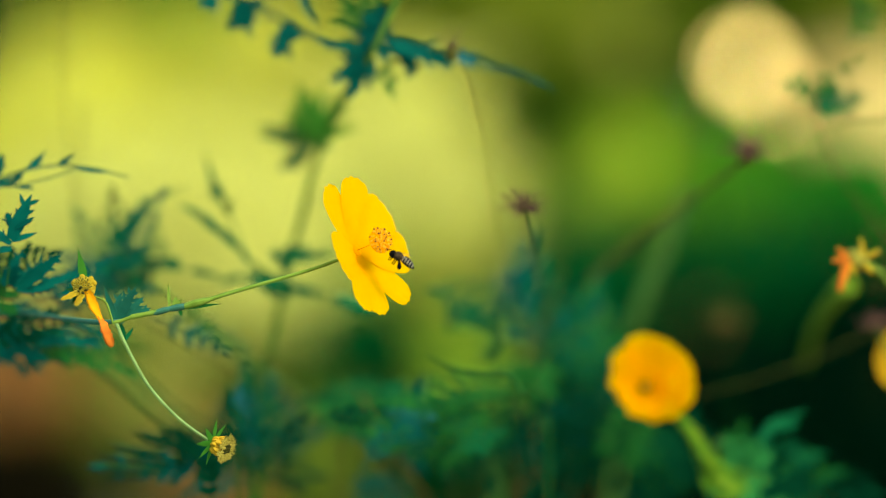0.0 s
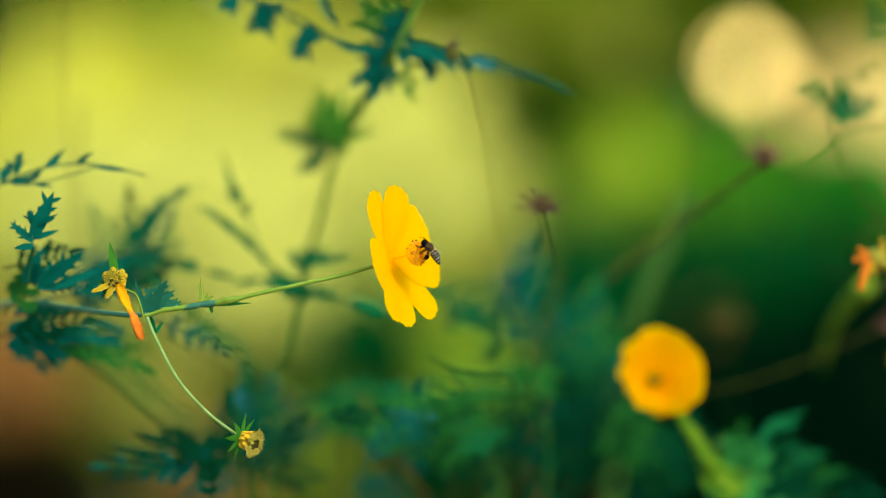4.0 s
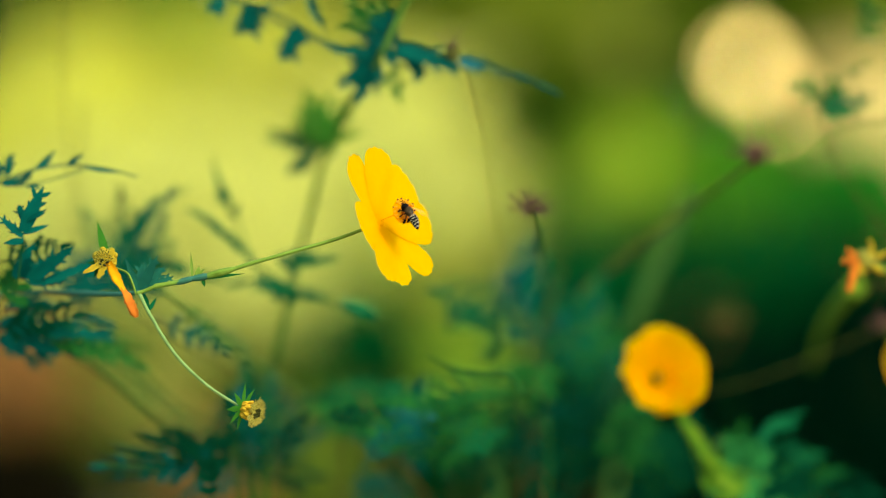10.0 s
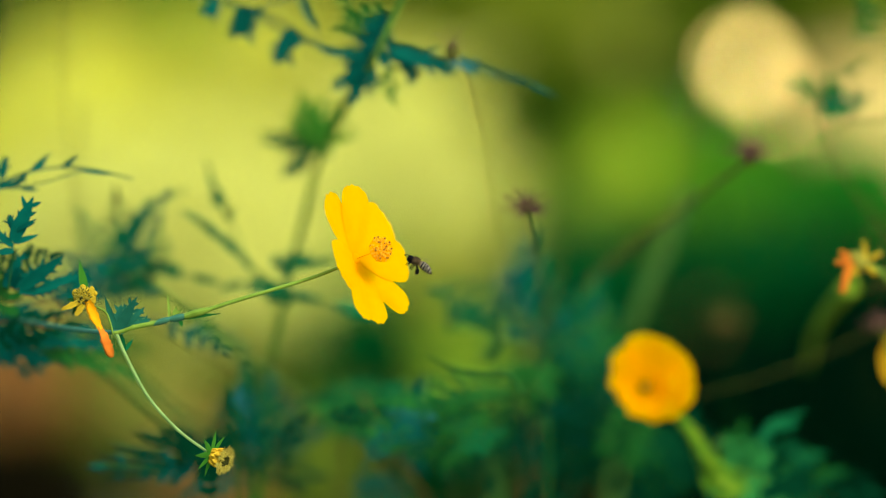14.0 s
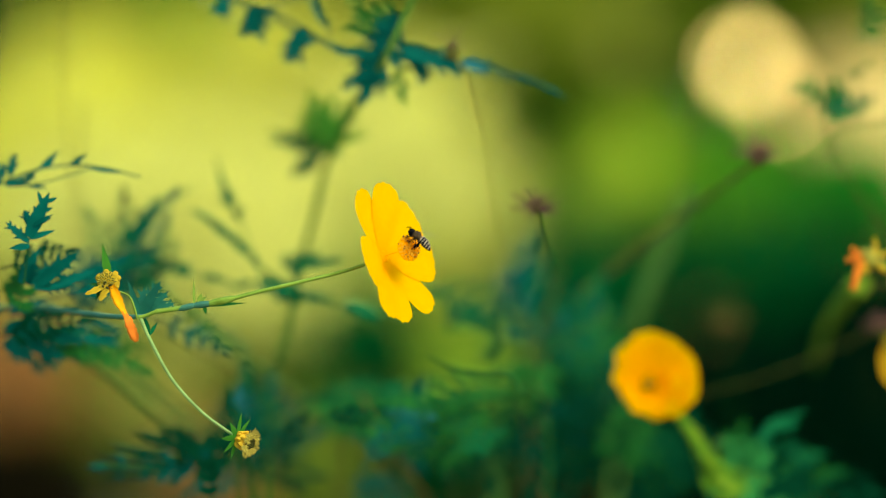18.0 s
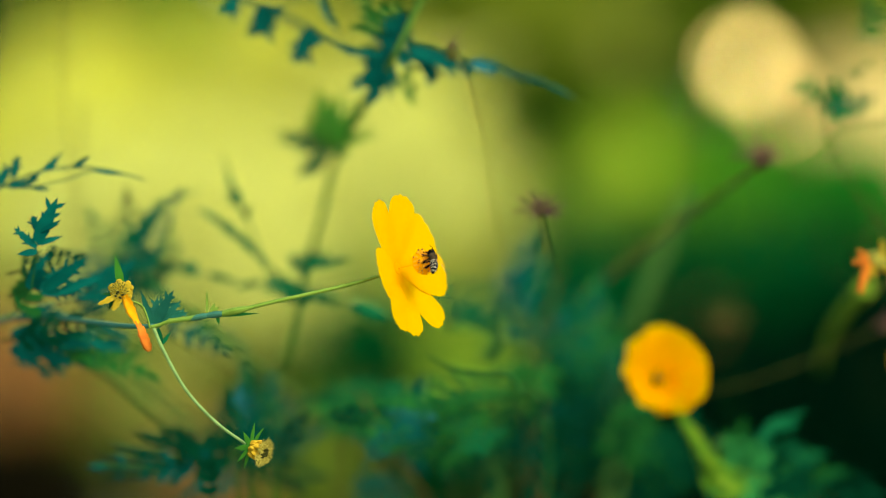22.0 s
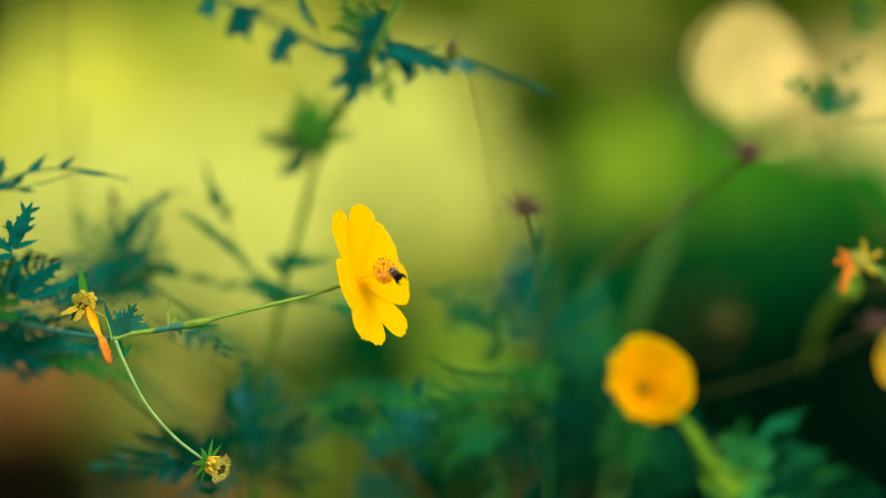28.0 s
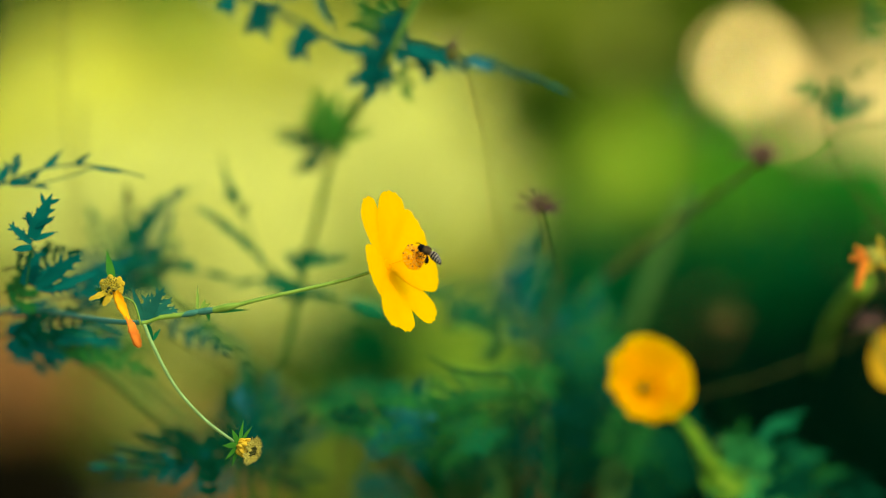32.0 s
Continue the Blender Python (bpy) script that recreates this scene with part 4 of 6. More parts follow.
filler((-0.12, 0.98, 0), "low cosmos leaves, dark blue-green", [
    (DARKSTEM, [(90, 600, 1.0), (180, 660, 1.01), (260, 725, 1.02), (350, 800, 1.03), (440, 880, 1.04)], 1.0, 9, True),
    (STEMG, [(130, 600, 1.06), (210, 660, 1.06), (320, 740, 1.06), (420, 800, 1.06)], 1.0, 7, False)], [
    (TEAL, [(420, 850), (350, 830), (280, 825), (170, 826)], 0.985, 40, 5, 0.24),
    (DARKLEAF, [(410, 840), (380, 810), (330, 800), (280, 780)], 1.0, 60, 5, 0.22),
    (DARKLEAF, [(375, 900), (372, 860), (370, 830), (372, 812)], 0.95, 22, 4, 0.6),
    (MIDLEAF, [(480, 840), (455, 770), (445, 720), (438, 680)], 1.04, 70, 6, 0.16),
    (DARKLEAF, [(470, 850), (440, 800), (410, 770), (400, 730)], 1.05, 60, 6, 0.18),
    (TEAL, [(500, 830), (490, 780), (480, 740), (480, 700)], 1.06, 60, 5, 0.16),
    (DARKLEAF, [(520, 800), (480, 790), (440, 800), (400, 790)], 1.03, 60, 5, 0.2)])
comb_plant = thing("cosmos_plant", (-0.1, 1.0, 0), "dark green comb-shaped leaf close to the ground", "plant", "cosmos plants")
stem(comb_plant, DARKSTEM, [(300, 820), (350, 815), (400, 830), (420, 900)], 0.99, 6, to_ground=(-0.1, 1.0, 0))
lobes(comb_plant, DARKLEAF, 0.985, [(310, 812, 188, 784, 14), (300, 822, 165, 803, 12), (290, 832, 160, 826, 12), (280, 842, 168, 850, 10), (362, 810, 268, 772, 22), (345, 800, 300, 756, 18), (384, 800, 330, 788, 26), (404, 815, 350, 832, 26)], "dark comb-shaped leaf")
filler((0.0, 1.2, 0), "low blurred cosmos leaves, green and feathery", [
    (STEMG, [(905, 640, 1.2), (893, 740, 1.21), (875, 870, 1.22)], 1.1, 18, True),
    (TWIG, [(600, 740, 1.08), (650, 800, 1.08), (720, 880, 1.08)], 1.1, 10, False)], [
    (GREEN, [(760, 800), (700, 760), (640, 740), (580, 725)], 1.05, 60, 6, 0.16),
    (DARKLEAF, [(700, 820), (680, 770), (640, 740), (590, 720)], 1.08, 60, 7, 0.15),
    (MIDLEAF, [(500, 760), (560, 735), (620, 715), (690, 690)], 1.06, 60, 6, 0.15),
    (TEAL, [(620, 740), (680, 770), (720, 795), (740, 820)], 1.03, 36, 4, 0.25),
    (GREEN, [(900, 690), (830, 690), (760, 715), (690, 720)], 1.0, 50, 7, 0.11),
    (GREEN, [(890, 770), (840, 745), (790, 740), (730, 720)], 1.0, 44, 6, 0.12),
    (GREEN, [(880, 800), (830, 785), (780, 780), (700, 790)], 1.02, 56, 6, 0.12),
    (DARKLEAF, [(880, 740), (830, 720), (790, 730), (750, 745)], 1.0, 40, 5, 0.14),
    (GREEN, [(540, 720), (600, 705), (650, 705), (720, 700)], 1.08, 40, 6, 0.15)])
filler((-0.03, 1.14, 0), "feathery cosmos plant with blue-green leaves, low in the bed", [
    (STEMG, [(700, 730, 1.1), (715, 800, 1.11), (720, 900, 1.12)], 1.1, 6, True)], [
    (TEAL, [(720, 820), (715, 780), (725, 740), (740, 700)], 1.05, 50, 6, 0.18),
    (TEAL, [(700, 800), (670, 775), (640, 755), (600, 745)], 1.06, 40, 6, 0.18),
    (TEAL, [(720, 760), (750, 745), (780, 735), (815, 745)], 1.04, 40, 6, 0.18),
    (GREEN, [(700, 790), (660, 760), (600, 730), (540, 720)], 1.08, 40, 7, 0.15),
    (TEAL, [(770, 790), (740, 765), (715, 745), (690, 730)], 0.985, 24, 5, 0.15),
    (PALEBLUE, [(690, 725), (715, 735), (740, 742), (770, 738)], 0.99, 18, 4, 0.15),
    (GREEN, [(600, 770), (640, 755), (680, 752), (720, 760)], 0.985, 22, 5, 0.26),
    (GREEN, [(740, 735), (780, 722), (820, 722), (862, 735)], 0.99, 20, 5, 0.24),
    (TEAL, [(640, 830), (660, 800), (690, 775), (730, 770)], 0.98, 26, 5, 0.15),
    (DARKLEAF, [(560, 745), (600, 735), (640, 738), (680, 720)], 0.98, 22, 6, 0.24),
    (MIDLEAF, [(800, 800), (830, 785), (855, 780), (885, 765)], 0.985, 24, 5, 0.26),
    (GREEN, [(720, 790), (770, 770), (820, 765), (870, 775)], 1.06, 40, 6, 0.16),
    (TEAL, [(700, 820), (690, 850), (670, 870), (640, 890)], 1.06, 50, 6, 0.17),
    (DARKLEAF, [(720, 810), (780, 815), (830, 810), (880, 790)], 1.05, 50, 6, 0.17)])
filler((-0.09, 1.1, 0), "feathery blue-green cosmos leaves behind a spent head", [
    (DARKSTEM, [(455, 740, 1.07), (450, 820, 1.08), (445, 900, 1.09)], 1.1, 6, True)], [
    (TEAL, [(450, 840), (430, 780), (425, 730), (430, 690)], 1.05, 46, 6, 0.19),
    (TEAL, [(455, 830), (445, 790), (440, 750), (446, 700)], 0.985, 22, 6, 0.15),
    (DARKLEAF, [(470, 820), (500, 790), (520, 770), (540, 740)], 0.985, 24, 6, 0.15),
    (PALEBLUE, [(440, 740), (430, 720), (425, 705), (424, 690)], 0.99, 16, 4, 0.3),
    (PALEBLUE, [(455, 820), (460, 770), (455, 730), (440, 690)], 1.06, 34, 6, 0.18),
    (TEAL, [(450, 830), (480, 800), (510, 780), (550, 770)], 1.06, 44, 6, 0.18),
    (DARKLEAF, [(445, 850), (480, 840), (510, 835), (550, 840)], 1.05, 44, 6, 0.18),
    (TEAL, [(440, 860), (410, 850), (380, 850), (340, 870)], 1.02, 40, 6, 0.2)])
filler((0.04, 1.2, 0), "feathery blue-green cosmos leaves among brown stems", [
    (DARKSTEM, [(960, 560, 1.12), (945, 640, 1.13), (890, 760, 1.18)], 1.1, 4, True)], [
    (TEAL, [(950, 640), (930, 590), (905, 550), (890, 500)], 1.07, 46, 6, 0.18),
    (MIDLEAF, [(955, 630), (965, 580), (960, 530), (965, 480)], 1.08, 46, 6, 0.18),
    (MIDLEAF, [(955, 650), (1000, 620), (1030, 590), (1040, 550)], 1.07, 46, 6, 0.18),
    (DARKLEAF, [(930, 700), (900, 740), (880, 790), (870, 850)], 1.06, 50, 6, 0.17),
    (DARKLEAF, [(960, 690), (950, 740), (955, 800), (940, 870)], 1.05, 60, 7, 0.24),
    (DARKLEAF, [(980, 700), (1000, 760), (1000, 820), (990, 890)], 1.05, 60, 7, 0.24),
    (GREEN, [(940, 660), (900, 670), (860, 690), (800, 700)], 1.07, 40, 7, 0.15),
    (GREEN, [(950, 660), (1000, 660), (1050, 650), (1090, 610)], 1.09, 50, 6, 0.17),
    (TEAL, [(950, 700), (1000, 730), (1030, 760), (1050, 800)], 1.1, 50, 6, 0.17)])
tall_plant = thing("cosmos_plant", (0.03, 1.1, 0), "leafy cosmos plant with cut blue-green leaves and thin brown stems", "plant", "cosmos plants")
stem(tall_plant, TWIG, [(1000, 470, 1.07), (975, 540, 1.07), (945, 620, 1.07), (925, 720, 1.08), (915, 860, 1.09)], 1.07, (3, 4), to_ground=(0.03, 1.1, 0))
stem(tall_plant, TWIG, [(905, 500, 1.06), (925, 560, 1.07), (945, 620, 1.07)], 1.07, 3)
stem(tall_plant, STEMG, [(1060, 560, 1.06), (1000, 600, 1.07), (945, 640, 1.07)], 1.07, 3)
stem(tall_plant, STEMG, [(800, 560, 1.05), (870, 600, 1.06), (940, 640, 1.07)], 1.07, 3)
lobes(tall_plant, TEAL, 1.075, [(915, 530, 895, 470, 26), (910, 520, 935, 455, 24), (920, 545, 880, 515, 22), (925, 560, 955, 510, 20), (905, 540, 860, 545, 18)], "cut blue-green leaf")
lobes(tall_plant, MIDLEAF, 1.08, [(835, 580, 790, 535, 24), (850, 590, 830, 530, 24), (870, 600, 862, 550, 22), (830, 575, 785, 570, 18), (880, 605, 850, 640, 18)], "cut green leaf")
lobes(tall_plant, TEAL, 1.08, [(1000, 600, 990, 540, 24), (1020, 590, 1025, 530, 26), (1040, 575, 1065, 525, 22), (1010, 600, 1050, 610, 22), (985, 610, 1010, 650, 20)])
lobes(tall_plant, GREEN, 1.07, [(945, 650, 890, 660, 18), (940, 660, 900, 700, 22), (945, 670, 985, 710, 24), (950, 650, 1000, 670, 20), (935, 690, 950, 750, 24)])
lobes(tall_plant, TEAL, 1.085, [(960, 740, 1010, 720, 22), (950, 760, 1020, 770, 24), (930, 770, 890, 800, 24), (940, 790, 985, 830, 26)])
lobes(tall_plant, GREEN, 1.05, [(700, 700, 760, 722, 12), (740, 712, 820, 700, 14), (790, 716, 860, 740, 14), (830, 705, 890, 690, 13), (760, 730, 800, 765, 14), (850, 730, 870, 770, 14)], "bright green narrow leaf")
curl = thing("cosmos_plant", (0.02, 1.0, 0), "curved narrow green leaf on a low stem", "plant", "cosmos plants")
stem(curl, DARKSTEM, [(758, 624), (775, 640), (805, 652), (850, 660), (900, 664), (925, 700)], 0.975, (3, 11), "leaf")
stem(curl, DARKSTEM, [(925, 690, 0.98), (960, 760, 1.02), (970, 860, 1.04)], 0.99, 5, to_ground=(0.02, 1.0, 0))
brown_plant = filler((0.05, 1.22, 0), "blurred cosmos plant with blue-green leaves", [
    (TWIG, [(985, 500, 1.16), (965, 600, 1.16), (960, 700, 1.2), (1000, 860, 1.26)], 1.12, 4, True),
    (PALETWIG, [(800, 85, 0.97), (835, 170, 0.99), (868, 330, 1.03), (888, 480, 1.06), (905, 620, 1.09)], 0.98, 3, False)], [
    (MIDLEAF, [(920, 590), (870, 545), (830, 525), (785, 515)], 1.06, 46, 7, 0.14),
    (TEAL, [(930, 560), (920, 520), (925, 480), (935, 440)], 1.12, 50, 5, 0.14),
    (MIDLEAF, [(960, 700), (1000, 640), (1040, 580), (1055, 530)], 1.08, 70, 7, 0.14),
    (YOUNG, [(970, 690), (1020, 620), (1045, 560), (1050, 530)], 1.1, 50, 6, 0.14),
    (TEAL, [(950, 720), (1010, 700), (1050, 670), (1080, 640)], 1.1, 56, 6, 0.14),
    (GREEN, [(930, 720), (990, 760), (1040, 790), (1080, 800)], 1.1, 70, 6, 0.12),
    (DARKLEAF, [(950, 760), (1000, 720), (1050, 710), (1100, 720)], 1.08, 70, 7, 0.14),
    (DARKLEAF, [(940, 790), (1000, 790), (1060, 760), (1110, 740)], 1.06, 70, 6, 0.2),
    (DARKLEAF, [(930, 660), (960, 600), (970, 560), (1010, 520)], 1.1, 60, 7, 0.14),
    (GREEN, [(930, 700), (890, 720), (860, 760), (820, 790)], 1.06, 60, 6, 0.12)])
spiky_head(brown_plant, at(800, 92, 0.97), Vector((0.1, -0.2, 1)), 0.0115, 7, 17, "thin brown bristles of a seed head", spread=1.1, thin=0.028)

# ---- seed heads ----
seed_plant_a = thing("cosmos_plant", (0.06, 1.03, 0), "cosmos stem with a bristly brown seed head", "plant", "seed heads")
stem(seed_plant_a, TWIG, [(925, 366, 0.97), (938, 430, 1.0), (958, 510, 1.08), (975, 600, 1.18), (1040, 760, 1.3)], 1.05, 5, to_ground=(0.06, 1.3, 0))
spiky_head(seed_plant_a, at(925, 366, 0.97), Vector((0.05, -0.35, 1)), 0.0105, 26, 4, "brown bristly seed head", spread=1.9)
seed_plant_b = thing("cosmos_plant", (0.07, 1.25, 0), "leaning cosmos stem with a bristly seed head", "plant", "seed heads")
stem(seed_plant_b, RUSSET, [(1322, 280, 1.0), (1270, 320, 1.04), (1180, 385, 1.08), (1060, 480, 1.11), (985, 560, 1.14), (930, 700, 1.25)], 1.1, (6, 15), to_ground=(0.07, 1.25, 0))
spiky_head(seed_plant_b, at(1322, 278, 1.0), Vector((0.05, -0.4, 1)), 0.0115, 24, 6, "purplish brown seed head", spread=1.5)
stem(seed_plant_b, STALK, [(1325, 280), (1380, 280), (1420, 262), (1450, 235)], 1.0, 5)
fern_plant = thing("cosmos_plant", (0.16, 1.1, 0), "cosmos sprig with small green leaflets", "plant", "cosmos plants")
stem(fern_plant, TWIG, [(1440, 150, 1.03), (1450, 230, 1.04), (1500, 330, 1.06), (1620, 480, 1.08), (1700, 700, 1.1)], 1.05, 4, to_ground=(0.24, 1.12, 0))
leaf(fern_plant, MIDLEAF, [(1435, 190), (1455, 185), (1480, 180), (1515, 172)], 1.06, 30, 5, 61, lobe=0.61)
leaf(fern_plant, GREEN, [(1440, 190), (1450, 160), (1470, 145), (1520, 110)], 1.04, 24, 4, 62, lobe=0.44)
leaf(fern_plant, GREEN, [(1440, 185), (1425, 165), (1415, 150), (1400, 150)], 1.04, 24, 3, 63, lobe=0.53)
stem(fern_plant, TWIG, [(1442, 240), (1490, 215), (1600, 210)], 1.04, 4)
leaf(fern_plant, GREEN, [(1500, 80), (1520, 50), (1530, 20), (1520, 0)], 1.06, 30, 4, 64, lobe=0.44)
filler((0.12, 1.25, 0), "thick blurred green cosmos stem", [
    (STEMG, [(1215, 345, 1.2), (1170, 450, 1.21), (1125, 570, 1.22), (1080, 760, 1.24)], 1.2, 26, True),
    (TWIG, [(1330, -20, 1.11), (1260, 60, 1.11), (1232, 150, 1.11), (1222, 260, 1.12), (1210, 350, 1.13)], 1.11, 4, False),
    (TWIG, [(1225, 700, 1.09), (1340, 672, 1.09), (1450, 630, 1.1), (1600, 560, 1.11)], 1.1, 2.4, False)], [
    (GREEN, [(1080, 700), (1060, 640), (1040, 600), (1040, 540)], 1.15, 60, 6, 0.4)])
far_seed = thing("cosmos_plant", (0.14, 1.3, 0), "thin cosmos stem with a blurred brown seed head", "plant", "seed heads")
stem(far_seed, DARKSTEM, [(1285, 572, 1.26), (1290, 660, 1.28), (1300, 800, 1.29)], 1.28, 2, to_ground=(0.14, 1.3, 0))
spiky_head(far_seed, at(1285, 570, 1.26), Vector((0, -0.6, 1)), 0.010, 34, 19, "blurred brown seed head", RUSSET, 1.9)

# ---- the withered orange head at the side ----
orange_plant = thing("cosmos_plant", (0.19, 1.06, 0), "cosmos stem with a withered orange flower head", "plant", "seed heads")
stem(orange_plant, STALK, [(1530, 465, 0.98), (1560, 485, 0.985), (1600, 560, 1.0), (1640, 760, 1.03)], 1.0, 8, to_ground=(0.19, 1.06, 0))
O0 = at(1515, 460, 0.98)
ohead = part("withered_head", Shape().egg(O0, Vector((-0.6, -0.6, 0.2)), 0.009, 0.0045), HUSK, orange_plant, "withered head with orange petals", O0)
for pts, w, mat in (([(1500, 455), (1485, 460), (1474, 462)], 14, WILT_O), ([(1500, 462), (1494, 485), (1486, 515)], 20, WILT_O), ([(1495, 450), (1488, 445), (1482, 440)], 12, WILT_O),
                    ([(1525, 452), (1526, 435), (1522, 422)], 11, WILT_Y), ([(1535, 455), (1548, 448), (1556, 444)], 11, WILT_Y), ([(1530, 470), (1540, 478), (1545, 484)], 14, WILT_Y), ([(1505, 470), (1510, 480), (1512, 486)], 12, WILT_Y)):
    part("withered_petal", Shape().tube([at(x, y, 0.977) for x, y in pts], (w * 0.5 * PIXEL_SIZE, w * 0.3 * PIXEL_SIZE), 7), mat, ohead)
stem(orange_plant, BRIGHT, [(1500, 505, 1.08), (1465, 545, 1.12), (1440, 590, 1.16), (1425, 650, 1.2)], 1.1, (34, 8))
side_plant = thing("cosmos_plant", (0.205, 1.02, 0), "yellow cosmos plant with a half-open flower and a seed head", "flower", "flowers")
stem(side_plant, STEMG, [(1612, 645, 1.055), (1625, 720, 1.04), (1650, 860, 1.015)], 1.01, 6, to_ground=(0.205, 1.02, 0))
cosmos_head(side_plant, at(1609, 635, 1.05), Vector((-0.5, -0.8, 0.1)), Vector((0, 0, 1)), (0, 45, 90, 135, 180, 225, 270, 315), (0.0135,) * 8, (0.0108,) * 8, 0.15, "small yellow cosmos flower with dimmed petal colour", 12, petal=DIMMED_PETAL, rise=0.05)
stem(side_plant, STEMG, [(1553, 584, 1.03), (1580, 640, 1.025), (1625, 720, 1.012)], 1.02, 4)
spiky_head(side_plant, at(1550, 580, 1.03), Vector((-0.1, -0.4, 1)), 0.010, 18, 9, "purplish seed head", spread=1.5)

# ---- the second flower, out of focus, facing the camera ----
R_ROOT = (0.1, 1.06, 0)
round_plant = thing("cosmos_plant", R_ROOT, "yellow cosmos plant with a round open flower", "flower", "flowers")
stem(round_plant, STEMG, [(1214, 764, 1.03), (1245, 800, 1.03), (1290, 900, 1.06)], 1.03, (8, 5), to_ground=R_ROOT)
HINGE = at(1215, 765, 1.03)
second_stalk = part("flower_stalk", Shape().tube([HINGE, at(1196, 742, 1.032), at(1168, 712, 1.03), at(1145, 691, 1.024)], (0.0009, 0.0008), 8), YOUNG, round_plant, "slender green stalk", HINGE)
second_head = cosmos_head(round_plant, at(1144, 683, 1.02), Vector((-0.3, -0.93, -0.05)), Vector((0, 0, 1)),
                          (0, 30, 60, 90, 118, 146, 178, 208, 238, 270, 300, 330, 84, 128, 166), (0.0205, 0.0208, 0.0206, 0.0206, 0.0178, 0.0146, 0.0114, 0.0098, 0.0104, 0.0118, 0.0142, 0.0178, 0.0150, 0.0150, 0.0115),
                          (0.0160, 0.0165, 0.0165, 0.0160, 0.0140, 0.0135, 0.0150, 0.0125, 0.0135, 0.0150, 0.0165, 0.0165, 0.0100, 0.0110, 0.0100), (0.05, 0.16, 0.06, 0.20, 0.10, 0.45, 0.62, 0.50, 0.35, 0.10, 0.18, 0.05, 0.60, 0.70, 0.80),
                          "round golden-yellow cosmos flower", 8, rise=0.04, heart=FADED)
for k, (mat, pts, d, wd, n, lb) in enumerate((
        (YOUNG, [(1200, 735), (1235, 775), (1265, 820), (1300, 880)], 1.03, 17, 9, 0.32),
        (MIDLEAF, [(1270, 880), (1320, 840), (1360, 820), (1420, 810)], 1.06, 60, 7, 0.16),
        (GREEN, [(1290, 890), (1350, 860), (1400, 850), (1460, 840)], 1.06, 60, 7, 0.16),
        (YOUNG, [(1250, 810), (1280, 840), (1310, 850), (1340, 850)], 1.04, 24, 6, 0.32),
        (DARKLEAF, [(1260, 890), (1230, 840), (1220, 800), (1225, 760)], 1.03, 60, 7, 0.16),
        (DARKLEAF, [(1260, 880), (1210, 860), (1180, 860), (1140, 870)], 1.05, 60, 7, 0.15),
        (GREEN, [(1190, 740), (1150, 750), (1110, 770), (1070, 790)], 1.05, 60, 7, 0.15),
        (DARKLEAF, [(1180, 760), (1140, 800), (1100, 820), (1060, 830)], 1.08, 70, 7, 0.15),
        (GREEN, [(1270, 870), (1285, 830), (1300, 800), (1310, 770)], 1.05, 40, 6, 0.2),
        (GREEN, [(1230, 880), (1190, 860), (1160, 830), (1130, 800)], 1.06, 44, 6, 0.18),
        (MIDLEAF, [(1240, 800), (1200, 800), (1160, 790), (1110, 770)], 1.07, 40, 6, 0.18),
        (DARKLEAF, [(1350, 900), (1420, 880), (1480, 860), (1540, 870)], 1.05, 50, 7, 0.15))):
    leaf(round_plant, mat, pts, d, wd, n, 71 + k, lobe=lb)
lobes(round_plant, LEAFG, 1.045, [(1318, 866, 1290, 790, 20), (1322, 850, 1312, 768, 22), (1328, 846, 1338, 772, 22), (1330, 835, 1368, 798, 18), (1310, 850, 1268, 806, 18), (1335, 860, 1392, 838, 20), (1300, 805, 1282, 772, 14), (1322, 820, 1350, 778, 16)], "fresh blue-green cut leaf")
lobes(round_plant, MIDLEAF, 1.02, [(1345, 772, 1428, 724, 16), (1350, 765, 1388, 732, 13), (1366, 762, 1418, 752, 12), (1340, 778, 1372, 770, 12)])
lobes(round_plant, LEAFG, 1.03, [(1300, 880, 1348, 842, 20), (1310, 890, 1372, 866, 22), (1280, 880, 1300, 840, 18), (1262, 880, 1246, 846, 16), (1340, 885, 1400, 880, 18)])
lobes(round_plant, DARKLEAF, 1.03, [(1350, 870, 1440, 830, 22), (1345, 880, 1460, 868, 24), (1370, 850, 1390, 800, 18), (1400, 850, 1450, 810, 18), (1390, 870, 1430, 850, 20)])
lobes(round_plant, BRIGHT, 1.01, [(1222, 752, 1248, 796, 12), (1246, 800, 1276, 846, 14), (1268, 846, 1310, 872, 14)], "pale yellow-green leaf tips")
lobes(round_plant, YOUNG, 1.015, [(1262, 870, 1300, 826, 22), (1275, 882, 1325, 856, 24), (1250, 868, 1268, 818, 20), (1206, 732, 1232, 782, 16), (1216, 756, 1258, 806, 20), (1236, 786, 1262, 838, 20), (1250, 806, 1300, 850, 20), (1255, 826, 1318, 872, 20), (1262, 830, 1242, 862, 16)], "young yellow-green leaf")

